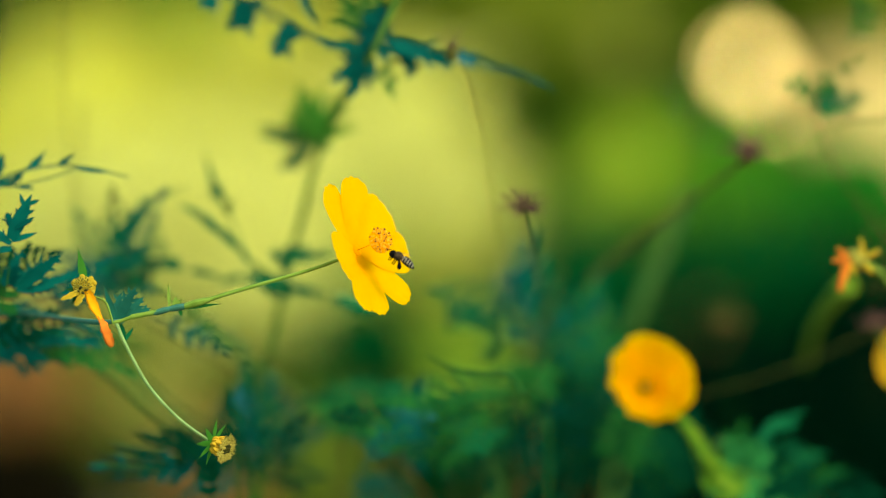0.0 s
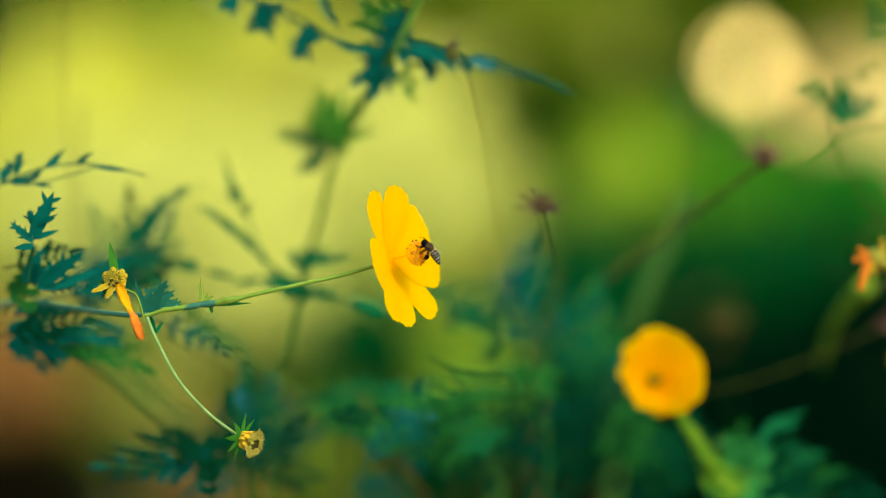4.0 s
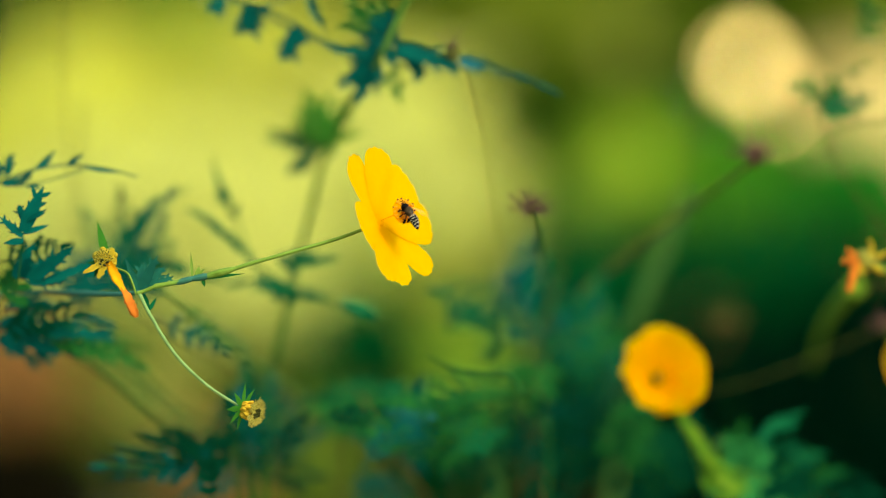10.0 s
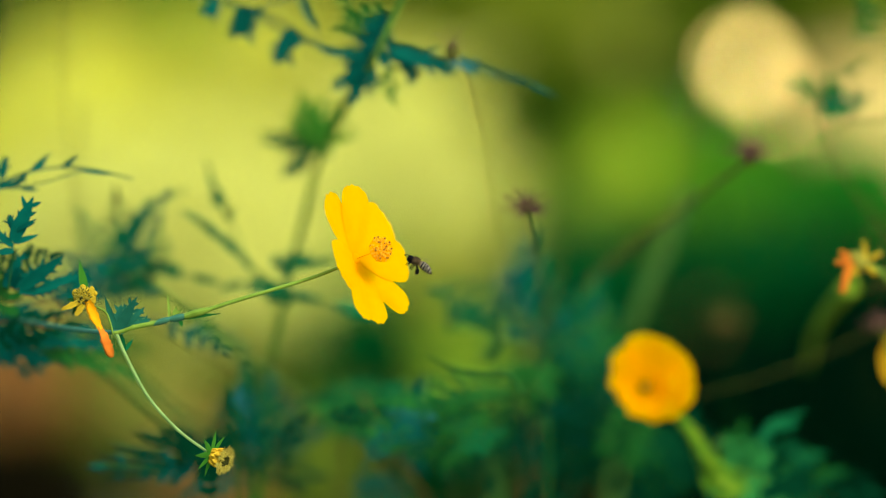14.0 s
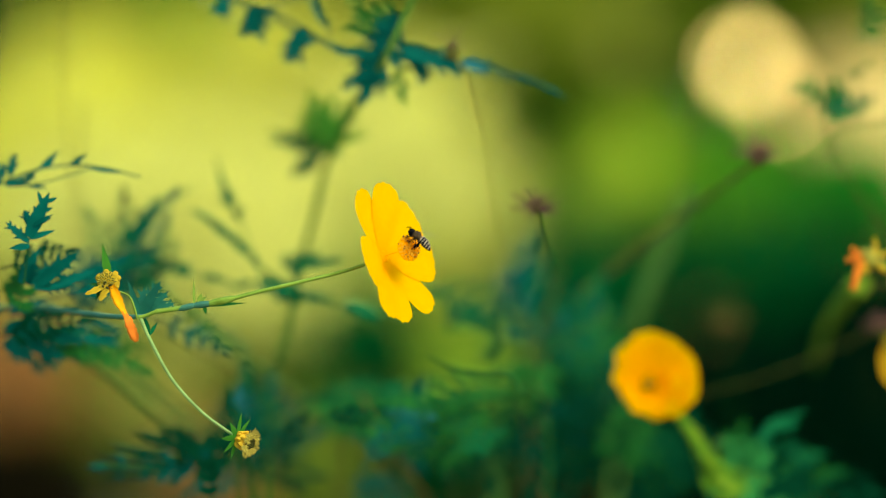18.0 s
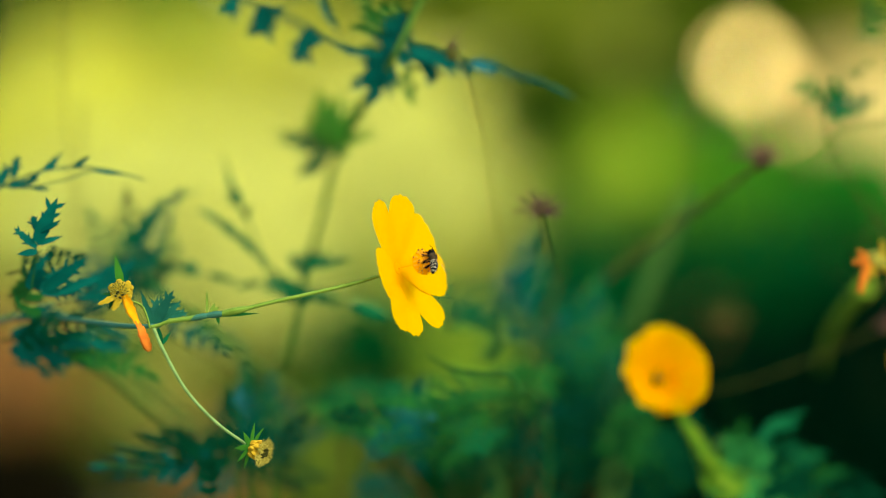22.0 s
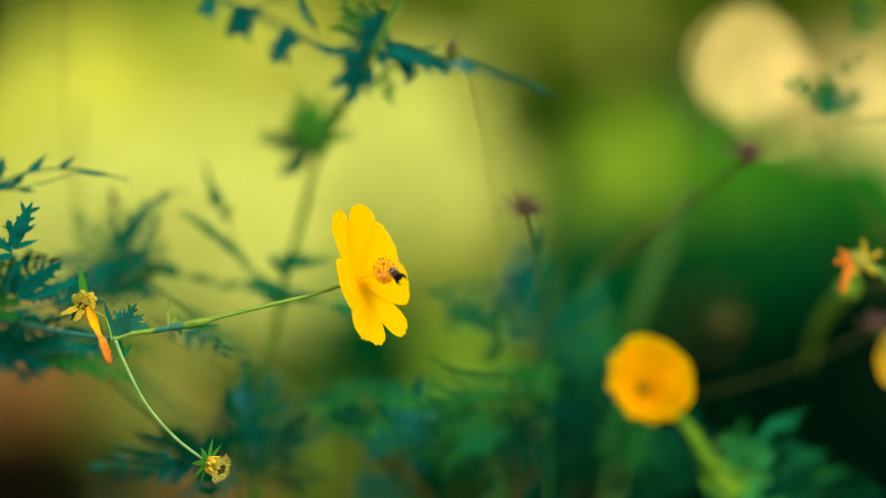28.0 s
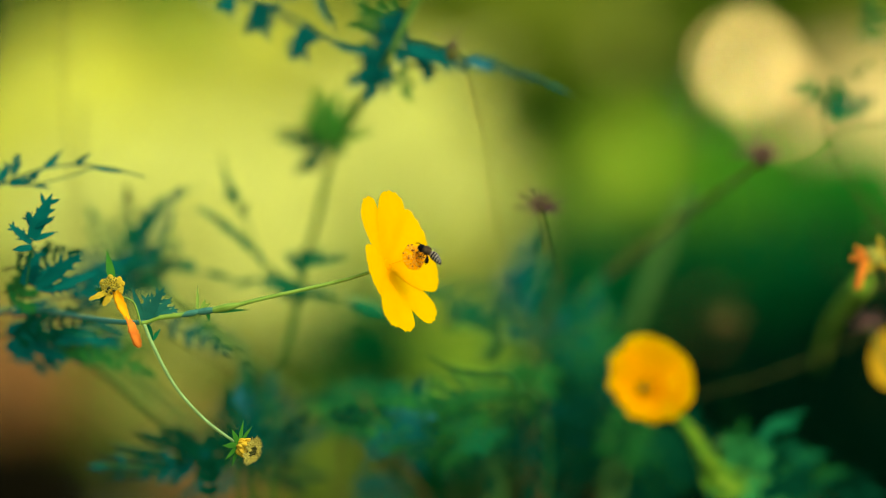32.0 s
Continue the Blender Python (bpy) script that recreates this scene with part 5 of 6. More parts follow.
# ---- the bee ----
def build_bee():
    """A striped honey bee, head along +X, back along +Z, about 11 mm long."""
    ob = thing("bee", (0, 0, 0), "small striped honey bee visiting the yellow flower", "bee")
    mm = lambda x, y, z: Vector((x, y, z)) * 0.001
    X = Vector((1, 0, 0))
    part("head", Shape().egg(mm(4.3, 0, -0.3), Vector((0.5, 0, -1)), 0.0030, 0.00150, side=Vector((0, 1, 0))), CHITIN, ob)
    for s in (-1, 1):
        part("eye", Shape().egg(mm(4.4, s * 1.15, -0.1), Vector((0.3, 0, -1)), 0.0020, 0.00055), CHITIN, ob)
        part("antenna", Shape().tube([mm(5.1, s * 0.4, 0.2), mm(6.0, s * 0.7, 0.7), mm(7.2, s * 1.1, -0.2)], (0.00013, 0.00010), 6), CHITIN, ob)
    part("thorax", Shape().egg(mm(2.0, 0, 0.1), X, 0.0039, 0.00176, 12, 18), FUZZ, ob, "fuzzy brown thorax")
    rings = [(0.35, 1.0), (-0.4, 1.55), (-1.5, 1.80), (-2.6, 1.76), (-3.7, 1.52), (-4.8, 1.10), (-5.9, 0.22)]
    for k in range(6):
        (x0, r0), (x1, r1) = rings[k], rings[k + 1]
        for name, u0, u1, mat, fat in (("cream_band", 0.0, 0.17, BAND, 0.99), ("abdomen_ring", 0.16, 1.0, CHITIN if k else AMBER, 1.0)):
            if k == 0 and name == "cream_band":
                continue
            grid = []
            for i in range(5):
                u = u0 + (u1 - u0) * i / 4
                x, r = x0 + (x1 - x0) * u, (r0 + (r1 - r0) * u) * fat * (1 + 0.05 * math.sin(math.pi * u))
                grid.append([mm(x, r * math.cos(2 * math.pi * a / 18), 0.92 * r * math.sin(2 * math.pi * a / 18) - 0.035 * x * x) for a in range(19)])
            part(name, Shape().sheet(grid), mat, ob)
    for s in (-1, 1):
        for foot, knee, x in (((4.6, 2.2, -3.2), (4.0, 1.9, -1.7), 3.0), ((2.4, 2.6, -3.9), (2.2, 2.5, -1.9), 2.0), ((-0.6, 2.0, -4.6), (0.2, 2.2, -2.2), 1.2)):
            shape = Shape().tube([mm(x, s * 0.8, -1.3), mm(knee[0], s * knee[1] * 0.8, knee[2]), mm((foot[0] + knee[0]) / 2, s * foot[1] * 0.8, (foot[2] + knee[2]) / 2 - 0.1), mm(foot[0], s * foot[1] * 0.7, foot[2])], (0.00030, 0.00014), 6)
            if x == 1.2:
                shape.egg(mm(-0.3, s * 1.7, -3.2), Vector((0.35, 0, 1)), 0.0022, 0.00055)
            part("leg", shape, CHITIN, ob)
        for length, wide, back, z in ((8.2, 2.7, 0.86, 1.55), (5.6, 1.9, 0.72, 1.35)):
            d = Vector((-back, s * math.sqrt(1 - back * back), 0.28)).normalized()
            n = Vector((0, -s * 0.2, 1))
            side = d.cross(n).normalized()
            grid = []
            for i in range(11):
                u = i / 10
                w = wide * 0.5 * (0.12 + 0.88 * math.sin(math.pi * (0.06 + 0.88 * u) ** 1.25))
                c = mm(2.2, s * 1.2, z) + d * length * u * 0.001
                grid.append([c + side * w * v * 0.001 + n * 0.00008 * math.sin(6 * v + 9 * u) for v in (-1, -0.4, 0.2, 1)])
            part("wing", Shape().sheet(grid), wing_mat, ob, "clear wing")
    return ob


bee = build_bee()
bee.scale = (0.90, 0.90, 0.90)

# ---- sway: the same gust pattern comes back every 14.7 s ----
CYCLE = 14.7


def cycle(make, rows):
    out = []
    for k in range(3):
        out += [(r[0] + k * CYCLE, make(*r[1:])) for r in rows if r[0] + k * CYCLE < 32.01]
    if out[-1][0] < 31.99:
        out.append((32.0, out[-1][1]))
    return out


WILT_AT = at(150, 508)


def lean(pivot, degrees):
    """A turn in the picture's plane about a place; positive tips the top to +X."""
    return Matrix.Translation(pivot) @ pose(0, 0, 0, 0, degrees, 0) @ Matrix.Translation(-pivot)


def shifted(x, z, degrees):
    return Matrix.Translation((x * 0.001, 0, z * 0.001)) @ lean(WILT_AT, degrees) @ Matrix.Translation(ROOT)


def stalk_turn(degrees):
    return Matrix.Translation(-ROOT) @ lean(NODE, degrees) @ Matrix.Translation(NODE)


def head_turn(degrees, nod):
    return Matrix.Translation(-ROOT) @ lean(NODE, degrees) @ lean(NECK, nod) @ Matrix.Translation(NECK) @ pose(0, 0, 0, 0, 0, 0.5 * nod) @ Matrix.Translation(-NECK) @ Matrix.Translation(REST[flower_head.name])


def nodding(ob, share):
    """The second flower nods about its hinge; a share of the turn shows in the flower's own tilt."""
    place = REST[ob.name]
    return lambda degrees: Matrix.Translation(-Vector(R_ROOT)) @ lean(HINGE, degrees) @ lean(place, degrees * (share - 1)) @ Matrix.Translation(place)


def swung(plant):
    """Leans a plant about its root so that its top moves by x mm, and lifts it by z mm."""
    root = REST[plant.name]
    return lambda x, z: Matrix.Translation((root.x, root.y, root.z + z * 0.001)) @ pose(0, 0, 0, 0, math.degrees(math.atan(x * 0.001 / 0.87)), 0)


def bee_pose(x, y, z, heading, roll, away=0.18):
    a, r = radians(heading), radians(roll)
    ahead = Vector((math.cos(a), away, math.sin(a))).normalized()
    back = Vector((math.sin(a), 0, -math.cos(a))) * math.cos(r) + Vector((0, -1, 0)) * math.sin(r)
    back = (back - ahead * back.dot(ahead)).normalized()
    turn = Matrix((ahead, back.cross(ahead), back)).transposed().to_4x4()
    return Matrix.Translation((x * 0.001, y, EYE_Z + z * 0.001)) @ turn @ Matrix.Translation((0.0008, 0, 0))


def motions():
    # the flowering branch: shift in mm right and up, lean in degrees
    walk(branch_plant, cycle(shifted, [
        (0, 0, -0, 0), (0.2, 1.96, 1.48, -0.56), (0.4, 5.83, 9.48, -2.59), (0.6, 5.35, 10.5, -3.03), (0.8, 0.77, 0.59, -0.32),
        (1, -2.47, -6.6, 1.78), (1.2, -0.82, -4.21, 0.37), (1.4, 3.76, -0.81, -1.13), (1.6, 5, 1.48, -1.4), (1.8, 7.61, 3.11, -1.27),
        (2, 5.75, 8.82, -2.1), (2.2, 8.52, 6.24, -1.21), (2.4, 8.89, 0.92, -0.13), (2.6, 9.93, -0.09, 0.7), (2.8, 11.9, 1.12, -1.08),
        (3, 8.46, 1.19, -0.59), (3.2, 7.25, 1.47, 0.14), (3.4, 10.89, 1.98, -0.6), (3.6, 12.8, 0.52, -0.95), (3.8, 11.12, -0.79, 0.07),
        (4, 10.89, 2.56, 0.83), (4.2, 11.63, 6.8, -0.12), (4.4, 12.69, 6.35, -1.1), (4.6, 13.57, 1.49, -0.7), (4.8, 12.83, -2.42, -0.06),
        (5, 10.9, -1.79, -0.39), (5.2, 10.66, 0.98, -1.45), (5.4, 12.71, 2.1, -2.65), (5.6, 13.25, 4.21, -2.65), (5.8, 12.4, 3.88, -1.28),
        (6, 13.39, -3.38, -0.64), (6.2, 13.95, -2.99, -0.7), (6.4, 12.37, -1.7, -0.23), (6.6, 11.31, -6, 0.29), (6.8, 12.59, -6.21, -0.08),
        (7, 13.87, 0.81, -0.53), (7.2, 13.24, 0.47, -0.47), (7.4, 12.87, -3.8, 0.01), (7.6, 10.35, -4.13, 0.98), (7.8, 7.11, -3.1, 1.5),
        (8, 9.55, -3.13, 0.45), (8.2, 10.13, 0.72, -2.55), (8.4, 11.29, 7.39, -3.53), (8.6, 9.76, 5.76, -1.41), (8.8, 5.46, -3.12, 1.03),
        (9, 4.69, -4.53, -0.21), (9.2, 7.25, 1.91, -1.94), (9.4, 8.21, 2, -0.04), (9.6, 7.09, -1.49, 1.32), (9.8, 6.46, 3.38, -1.75),
        (10, 7.51, 9.79, -3.21), (10.2, 7.11, 2.49, -0.61), (10.4, 9.04, -5.98, 1.12), (10.6, 10.52, -3.75, -0.07), (10.8, 8.19, -0.76, -0.19),
        (11, 5.28, -5.38, 1.21), (11.2, 6.63, -3.5, 1.52), (11.4, 9.08, 4.25, -0.16), (11.6, 8.05, 6.31, -1.65), (11.8, 4.13, 0.04, -0.8),
        (12, 0.85, -6.09, 1.57), (12.2, -0.18, -5.66, 2.9), (12.4, 0.55, -2.78, 2.17), (12.6, 1.94, -2.84, 0.75), (12.8, 1.46, -1.97, 0.54),
        (13, -1.58, 1.11, 1.07), (13.2, -0.01, -4.13, 1.85), (13.4, 0.17, -5.79, 1.83), (13.6, -0.93, 0.56, 0.35), (13.8, -0.14, 2.05, -0.47),
        (14, 0.2, -3.6, 0.67), (14.2, 3.6, -3.14, -0.22), (14.4, 4.76, 2.46, -1.25),]))
    # its flower stalk and flower head: degrees about the node, and about the neck
    walk(flower_stalk, cycle(stalk_turn, [
        (0, 0), (0.2, 1.48), (0.4, 3.41), (0.6, 3.48), (0.8, 1.28), (1, -0.86), (1.2, -0.83), (1.4, 1.61), (1.6, 1.22), (1.8, 2), (2, 3.51),
        (2.2, 2.75), (2.4, 3.01), (2.6, 2.63), (2.8, 3.18), (3, 2.69), (3.2, 2.31), (3.4, 3.49), (3.6, 2.96), (3.8, 1.27), (4, 2.89), (4.2, 4.76),
        (4.4, 3.84), (4.6, 2.63), (4.8, 2.57), (5, 1.88), (5.2, 2.47), (5.4, 2.91), (5.6, 3.46), (5.8, 4.03), (6, 2.69), (6.2, 2.95), (6.4, 2.95),
        (6.6, 1.64), (6.8, 1.85), (7, 4.05), (7.2, 3.73), (7.4, 3.41), (7.6, 2.1), (7.8, 1.95), (8, 3.19), (8.2, 1.62), (8.4, 2.57), (8.6, 3.9),
        (8.8, 1.05), (9, 0.03), (9.2, 2.62), (9.4, 4.05), (9.6, 2.31), (9.8, 1.87), (10, 3.42), (10.2, 2.66), (10.4, 2.16), (10.6, 2.9),
        (10.8, 2.77), (11, 0.83), (11.2, 0.67), (11.4, 3.07), (11.6, 5.84), (11.8, 5.31), (12, 0.95), (12.2, -2.22), (12.4, -0.36), (12.6, 2.61),
        (12.8, 1.9), (13, 1.64), (13.2, 1.27), (13.4, 0.44), (13.6, 1.04), (13.8, 1.17), (14, -1.37), (14.2, 0.09), (14.4, 2.14),]))
    walk(flower_head, cycle(head_turn, [
        (0, 0, -0.2), (0.2, 1.48, 1.21), (0.4, 3.41, -1.88), (0.6, 3.48, -4.98), (0.8, 1.28, -3.29), (1, -0.86, 0.96), (1.2, -0.83, 1.42),
        (1.4, 1.61, -1.95), (1.6, 1.22, 0.52), (1.8, 2, 1.25), (2, 3.51, -2.12), (2.2, 2.75, 0.02), (2.4, 3.01, 1.57), (2.6, 2.63, 2.08),
        (2.8, 3.18, 2.2), (3, 2.69, 1.43), (3.2, 2.31, 1.01), (3.4, 3.49, 1.03), (3.6, 2.96, 1.25), (3.8, 1.27, 2.12), (4, 2.89, 4),
        (4.2, 4.76, 2.73), (4.4, 3.84, 2.49), (4.6, 2.63, 3.6), (4.8, 2.57, 3.81), (5, 1.88, 3.58), (5.2, 2.47, 2.78), (5.4, 2.91, 1.41),
        (5.6, 3.46, -0.01), (5.8, 4.03, 0.82), (6, 2.69, 3.37), (6.2, 2.95, 2.63), (6.4, 2.95, 2.25), (6.6, 1.64, 3.67), (6.8, 1.85, 3.5),
        (7, 4.05, 2.56), (7.2, 3.73, 3.24), (7.4, 3.41, 3.46), (7.6, 2.1, 4.47), (7.8, 1.95, 2.76), (8, 3.19, 2.89), (8.2, 1.62, -0.02),
        (8.4, 2.57, 0.13), (8.6, 3.9, 0.59), (8.8, 1.05, 2.19), (9, 0.03, 2.42), (9.2, 2.62, 1.12), (9.4, 4.05, 1.45), (9.6, 2.31, 3.51),
        (9.8, 1.87, 0.91), (10, 3.42, 0.2), (10.2, 2.66, 0.6), (10.4, 2.16, 3.06), (10.6, 2.9, 2.62), (10.8, 2.77, 1.68), (11, 0.83, 2.52),
        (11.2, 0.67, 5.28), (11.4, 3.07, 3.62), (11.6, 5.84, -2.68), (11.8, 5.31, -4.42), (12, 0.95, 2.42), (12.2, -2.22, 7.73), (12.4, -0.36, 5.08),
        (12.6, 2.61, -0.54), (12.8, 1.9, 1.32), (13, 1.64, 1.41), (13.2, 1.27, 2.41), (13.4, 0.44, 3.23), (13.6, 1.04, 1.23), (13.8, 1.17, -0.25),
        (14, -1.37, 1.63), (14.2, 0.09, 0.95), (14.4, 2.14, 0.49),]))
    walk(left_plant, cycle(swung(left_plant), [
        (0, 0, -0), (0.2, 0.94, 0.36), (0.4, 2.65, 2.9), (0.6, 2.4, 3.51), (0.8, 0.42, -0.07), (1, -1.28, -3.05), (1.2, -0.71, -1.97),
        (1.4, 1.56, -0.14), (1.6, 2.89, 0.72), (1.8, 4.98, 1.99), (2, 4.19, 3.67), (2.2, 5.08, 2.89), (2.4, 6.62, 1.1), (2.6, 7.47, 0.69),
        (2.8, 7.6, 1.02), (3, 5.79, 1.02), (3.2, 5.78, 0.83), (3.4, 7.78, 1.45), (3.6, 9.01, 1.2), (3.8, 8.58, 0.08), (4, 8.04, 1.27),
        (4.2, 8.24, 3.64), (4.4, 8.96, 3.87), (4.6, 9.41, 1.6), (4.8, 8.9, -0.24), (5, 7.71, 0.34), (5.2, 7.27, 1.55), (5.4, 8.34, 1.24),
        (5.6, 9.01, 1.21), (5.8, 8.59, 1.26), (6, 8.92, -0.64), (6.2, 9.31, -0.45), (6.4, 8.9, -0.82), (6.6, 8.23, -2.4), (6.8, 8.59, -1.82),
        (7, 9.73, 0.3), (7.2, 9.55, 0.05), (7.4, 9, -1.81), (7.6, 7.42, -2.33), (7.8, 5.79, -1.55), (8, 6.81, -0.9), (8.2, 7.29, 0.97),
        (8.4, 7.53, 3.34), (8.6, 6.75, 2.03), (8.8, 4.48, -1.8), (9, 3.55, -1.95), (9.2, 4.39, 0.23), (9.4, 5.73, 0.32), (9.6, 5.85, -0.4),
        (9.8, 4.8, 1.35), (10, 4.37, 2.96), (10.2, 5.08, 0.16), (10.4, 6.44, -2.18), (10.6, 6.76, -1.3), (10.8, 5.41, -0.93), (11, 4.18, -2.33),
        (11.2, 4.66, -1.33), (11.4, 5.85, 1.52), (11.6, 5.67, 2.34), (11.8, 3.65, 0.05), (12, 1.28, -2.56), (12.2, 0.26, -2.96), (12.4, 0.9, -1.83),
        (12.6, 1.93, -1.1), (12.8, 1.09, -0.85), (13, -0.93, -0.74), (13.2, 0.25, -2.2), (13.4, 0.36, -2.65), (13.6, -0.48, -1.01),
        (13.8, 0.13, 0.05), (14, 0.71, -0.7), (14.2, 3, -0.8), (14.4, 3.13, 0.53),]))
    walk(sprig_plant, cycle(swung(sprig_plant), [
        (0, 0, -0), (0.2, 0.5, 0.18), (0.4, 1.44, 0.43), (0.6, 1.39, 0.05), (0.8, 0.19, -0.65), (1, -0.69, -0.96), (1.2, -0.06, -0.93),
        (1.4, 1.16, -0.83), (1.6, 1.84, -0.27), (1.8, 3.61, 0.72), (2, 3.3, 1.01), (2.2, 3.7, 0.88), (2.4, 5.19, 0.68), (2.6, 5.95, 0.66),
        (2.8, 5.03, 0.1), (3, 4.2, 0.34), (3.2, 4.22, 0.47), (3.4, 5.41, 0.38), (3.6, 6.69, 0.29), (3.8, 6.98, 0.42), (4, 6.74, 1.15),
        (4.2, 6.44, 1.93), (4.4, 6.22, 1.85), (4.6, 6.01, 0.93), (4.8, 5.66, 0.07), (5, 5.24, -0.08), (5.2, 5.15, 0.06), (5.4, 5.67, 0.02),
        (5.6, 6.36, 0.37), (5.8, 6.31, 0.71), (6, 5.73, 0.1), (6.2, 6.14, 0.06), (6.4, 6.12, -0.19), (6.6, 5.38, -0.84), (6.8, 5.68, -0.56),
        (7, 6.66, 0.4), (7.2, 6.06, 0.16), (7.4, 5.66, -0.52), (7.6, 5.42, -0.38), (7.8, 4.7, 0.06), (8, 5.06, 0.09), (8.2, 5.63, 0.48),
        (8.4, 5.47, 0.85), (8.6, 4.53, 0.37), (8.8, 3.38, -0.56), (9, 2.77, -0.91), (9.2, 3.01, -0.59), (9.4, 3.8, 0.13), (9.6, 4.1, 0.5),
        (9.8, 3.71, 0.42), (10, 3.42, 0.41), (10.2, 3.26, 0.03), (10.4, 3.7, -0.46), (10.6, 4.38, -0.54), (10.8, 4.02, -0.58), (11, 2.78, -0.9),
        (11.2, 2.83, -0.55), (11.4, 3.85, 0.21), (11.6, 3.89, 0.37), (11.8, 2.42, -0.28), (12, 0.83, -0.9), (12.2, 0.42, -0.87), (12.4, 0.92, -0.59),
        (12.6, 1.17, -0.64), (12.8, 0.4, -0.58), (13, -0.47, -0.27), (13.2, 0.15, -0.94), (13.4, 0.2, -1.21), (13.6, -0.22, -0.58),
        (13.8, 0.4, -0.29), (14, 1.48, -0.56), (14.2, 2.59, -0.69), (14.4, 2.27, -0.43),]))
    walk(upper_plant, cycle(swung(upper_plant), [
        (0, 0, -0), (0.2, 0.09, -1.56), (0.4, 0.47, -1.78), (0.6, 1.64, -0.47), (0.8, 0.78, 0.25), (1, -1.94, -1.91), (1.2, -2.64, -4.44),
        (1.4, -0.31, -3), (1.6, 1.82, -1.16), (1.8, 3.63, -0.61), (2, 2.7, 0.7), (2.2, 3.52, 0.49), (2.4, 5.43, -1.59), (2.6, 6.2, -1.1),
        (2.8, 5.04, -2.17), (3, 4.2, -2.19), (3.2, 4, -1.88), (3.4, 5.2, -2.95), (3.6, 6.94, -3.35), (3.8, 7.62, -1.96), (4, 7.26, -0.83),
        (4.2, 6.73, -0.61), (4.4, 6.72, -0.71), (4.6, 6.91, -0.91), (4.8, 6.32, -1.64), (5, 5, -2.8), (5.2, 4.71, -3.25), (5.4, 6.41, -2.28),
        (5.6, 7.29, -1.47), (5.8, 6.35, -1.95), (6, 6.59, -2.32), (6.2, 7.62, -2.04), (6.4, 7.02, -2.98), (6.6, 5.87, -3.66), (6.8, 6.66, -2.96),
        (7, 8.18, -2.62), (7.2, 7.8, -1.87), (7.4, 6.98, -2.71), (7.6, 5.8, -4.09), (7.8, 4.41, -3.58), (8, 4.95, -2.34), (8.2, 6.12, -1.51),
        (8.4, 6.14, -1.21), (8.6, 4.88, -1.86), (8.8, 3.07, -3.23), (9, 1.73, -3.95), (9.2, 2.43, -3.35), (9.4, 4.49, -1.73), (9.6, 5.54, -0.84),
        (9.8, 4.38, -1.29), (10, 2.71, -1.69), (10.2, 3.16, -1.67), (10.4, 4.97, -1.69), (10.6, 5.75, -2.71), (10.8, 4.37, -3.87), (11, 2.4, -3.32),
        (11.2, 2.8, -2.2), (11.4, 4.56, -1.52), (11.6, 4.63, -1.29), (11.8, 2.46, -1.21), (12, 0.45, -1.05), (12.2, 0.45, -0.88),
        (12.4, 1.33, -1.09), (12.6, 1.03, -1.7), (12.8, -0.24, -1.77), (13, -0.86, -1.41), (13.2, -0.78, -2.53), (13.4, -0.31, -2.17),
        (13.6, -0.46, -1.09), (13.8, -0.9, -1.78), (14, 0.46, -2.66), (14.2, 2.8, -2.98), (14.4, 2.01, -2.23),]))
    walk(seed_plant_a, cycle(swung(seed_plant_a), [
        (0, 0, -0), (0.2, -0.12, 0.02), (0.4, 0.78, 0), (0.6, 1.05, 0.02), (0.8, 0.39, -0.08), (1, -0.45, -0.42), (1.2, -0.17, -0.71),
        (1.4, 1.23, -0.68), (1.6, 1.89, -0.59), (1.8, 3.66, -0.03), (2, 2.56, 0.25), (2.2, 3.46, 0.4), (2.4, 5.11, 0.17), (2.6, 6.63, -0),
        (2.8, 5.82, -0.32), (3, 4.52, -0.41), (3.2, 4.38, -0.31), (3.4, 6.39, -0.46), (3.6, 8.05, -0.75), (3.8, 7.47, -0.65), (4, 6.64, -0.05),
        (4.2, 6.6, 0.71), (4.4, 6.99, 1.11), (4.6, 7.07, 0.84), (4.8, 6.46, -0.01), (5, 5.56, -0.98), (5.2, 5.56, -1.42), (5.4, 6.96, -1.05),
        (5.6, 8.01, -0.62), (5.8, 7.45, -0.65), (6, 6.73, -0.76), (6.2, 7.14, -0.86), (6.4, 7.55, -1.23), (6.6, 7.04, -1.5), (6.8, 6.81, -1.33),
        (7, 7.35, -1.11), (7.2, 6.72, -1.14), (7.4, 6.65, -1.6), (7.6, 6.12, -1.62), (7.8, 4.84, -1.01), (8, 5.7, -0.76), (8.2, 6.52, -0.54),
        (8.4, 6.18, -0.13), (8.6, 5.19, -0.44), (8.8, 4.14, -1.31), (9, 3.42, -1.45), (9.2, 3.3, -1.23), (9.4, 3.79, -0.68), (9.6, 4.19, -0.45),
        (9.8, 3.81, -0.64), (10, 3.1, -0.45), (10.2, 3.37, -0.47), (10.4, 4.27, -0.89), (10.6, 5.16, -1.27), (10.8, 4.78, -1.32), (11, 2.77, -1.11),
        (11.2, 2.51, -0.88), (11.4, 3.92, -0.77), (11.6, 4.35, -0.79), (11.8, 2.87, -0.83), (12, 1.12, -0.77), (12.2, 0.71, -0.54),
        (12.4, 1.25, -0.24), (12.6, 1.35, -0.07), (12.8, 0.38, -0.3), (13, -0.53, -0.76), (13.2, 0.07, -0.75), (13.4, 0.33, -0.52),
        (13.6, 0.07, -0.36), (13.8, 0.38, -0.3), (14, 1.13, -0.44), (14.2, 2.47, -0.6), (14.4, 2.26, -0.58),]))
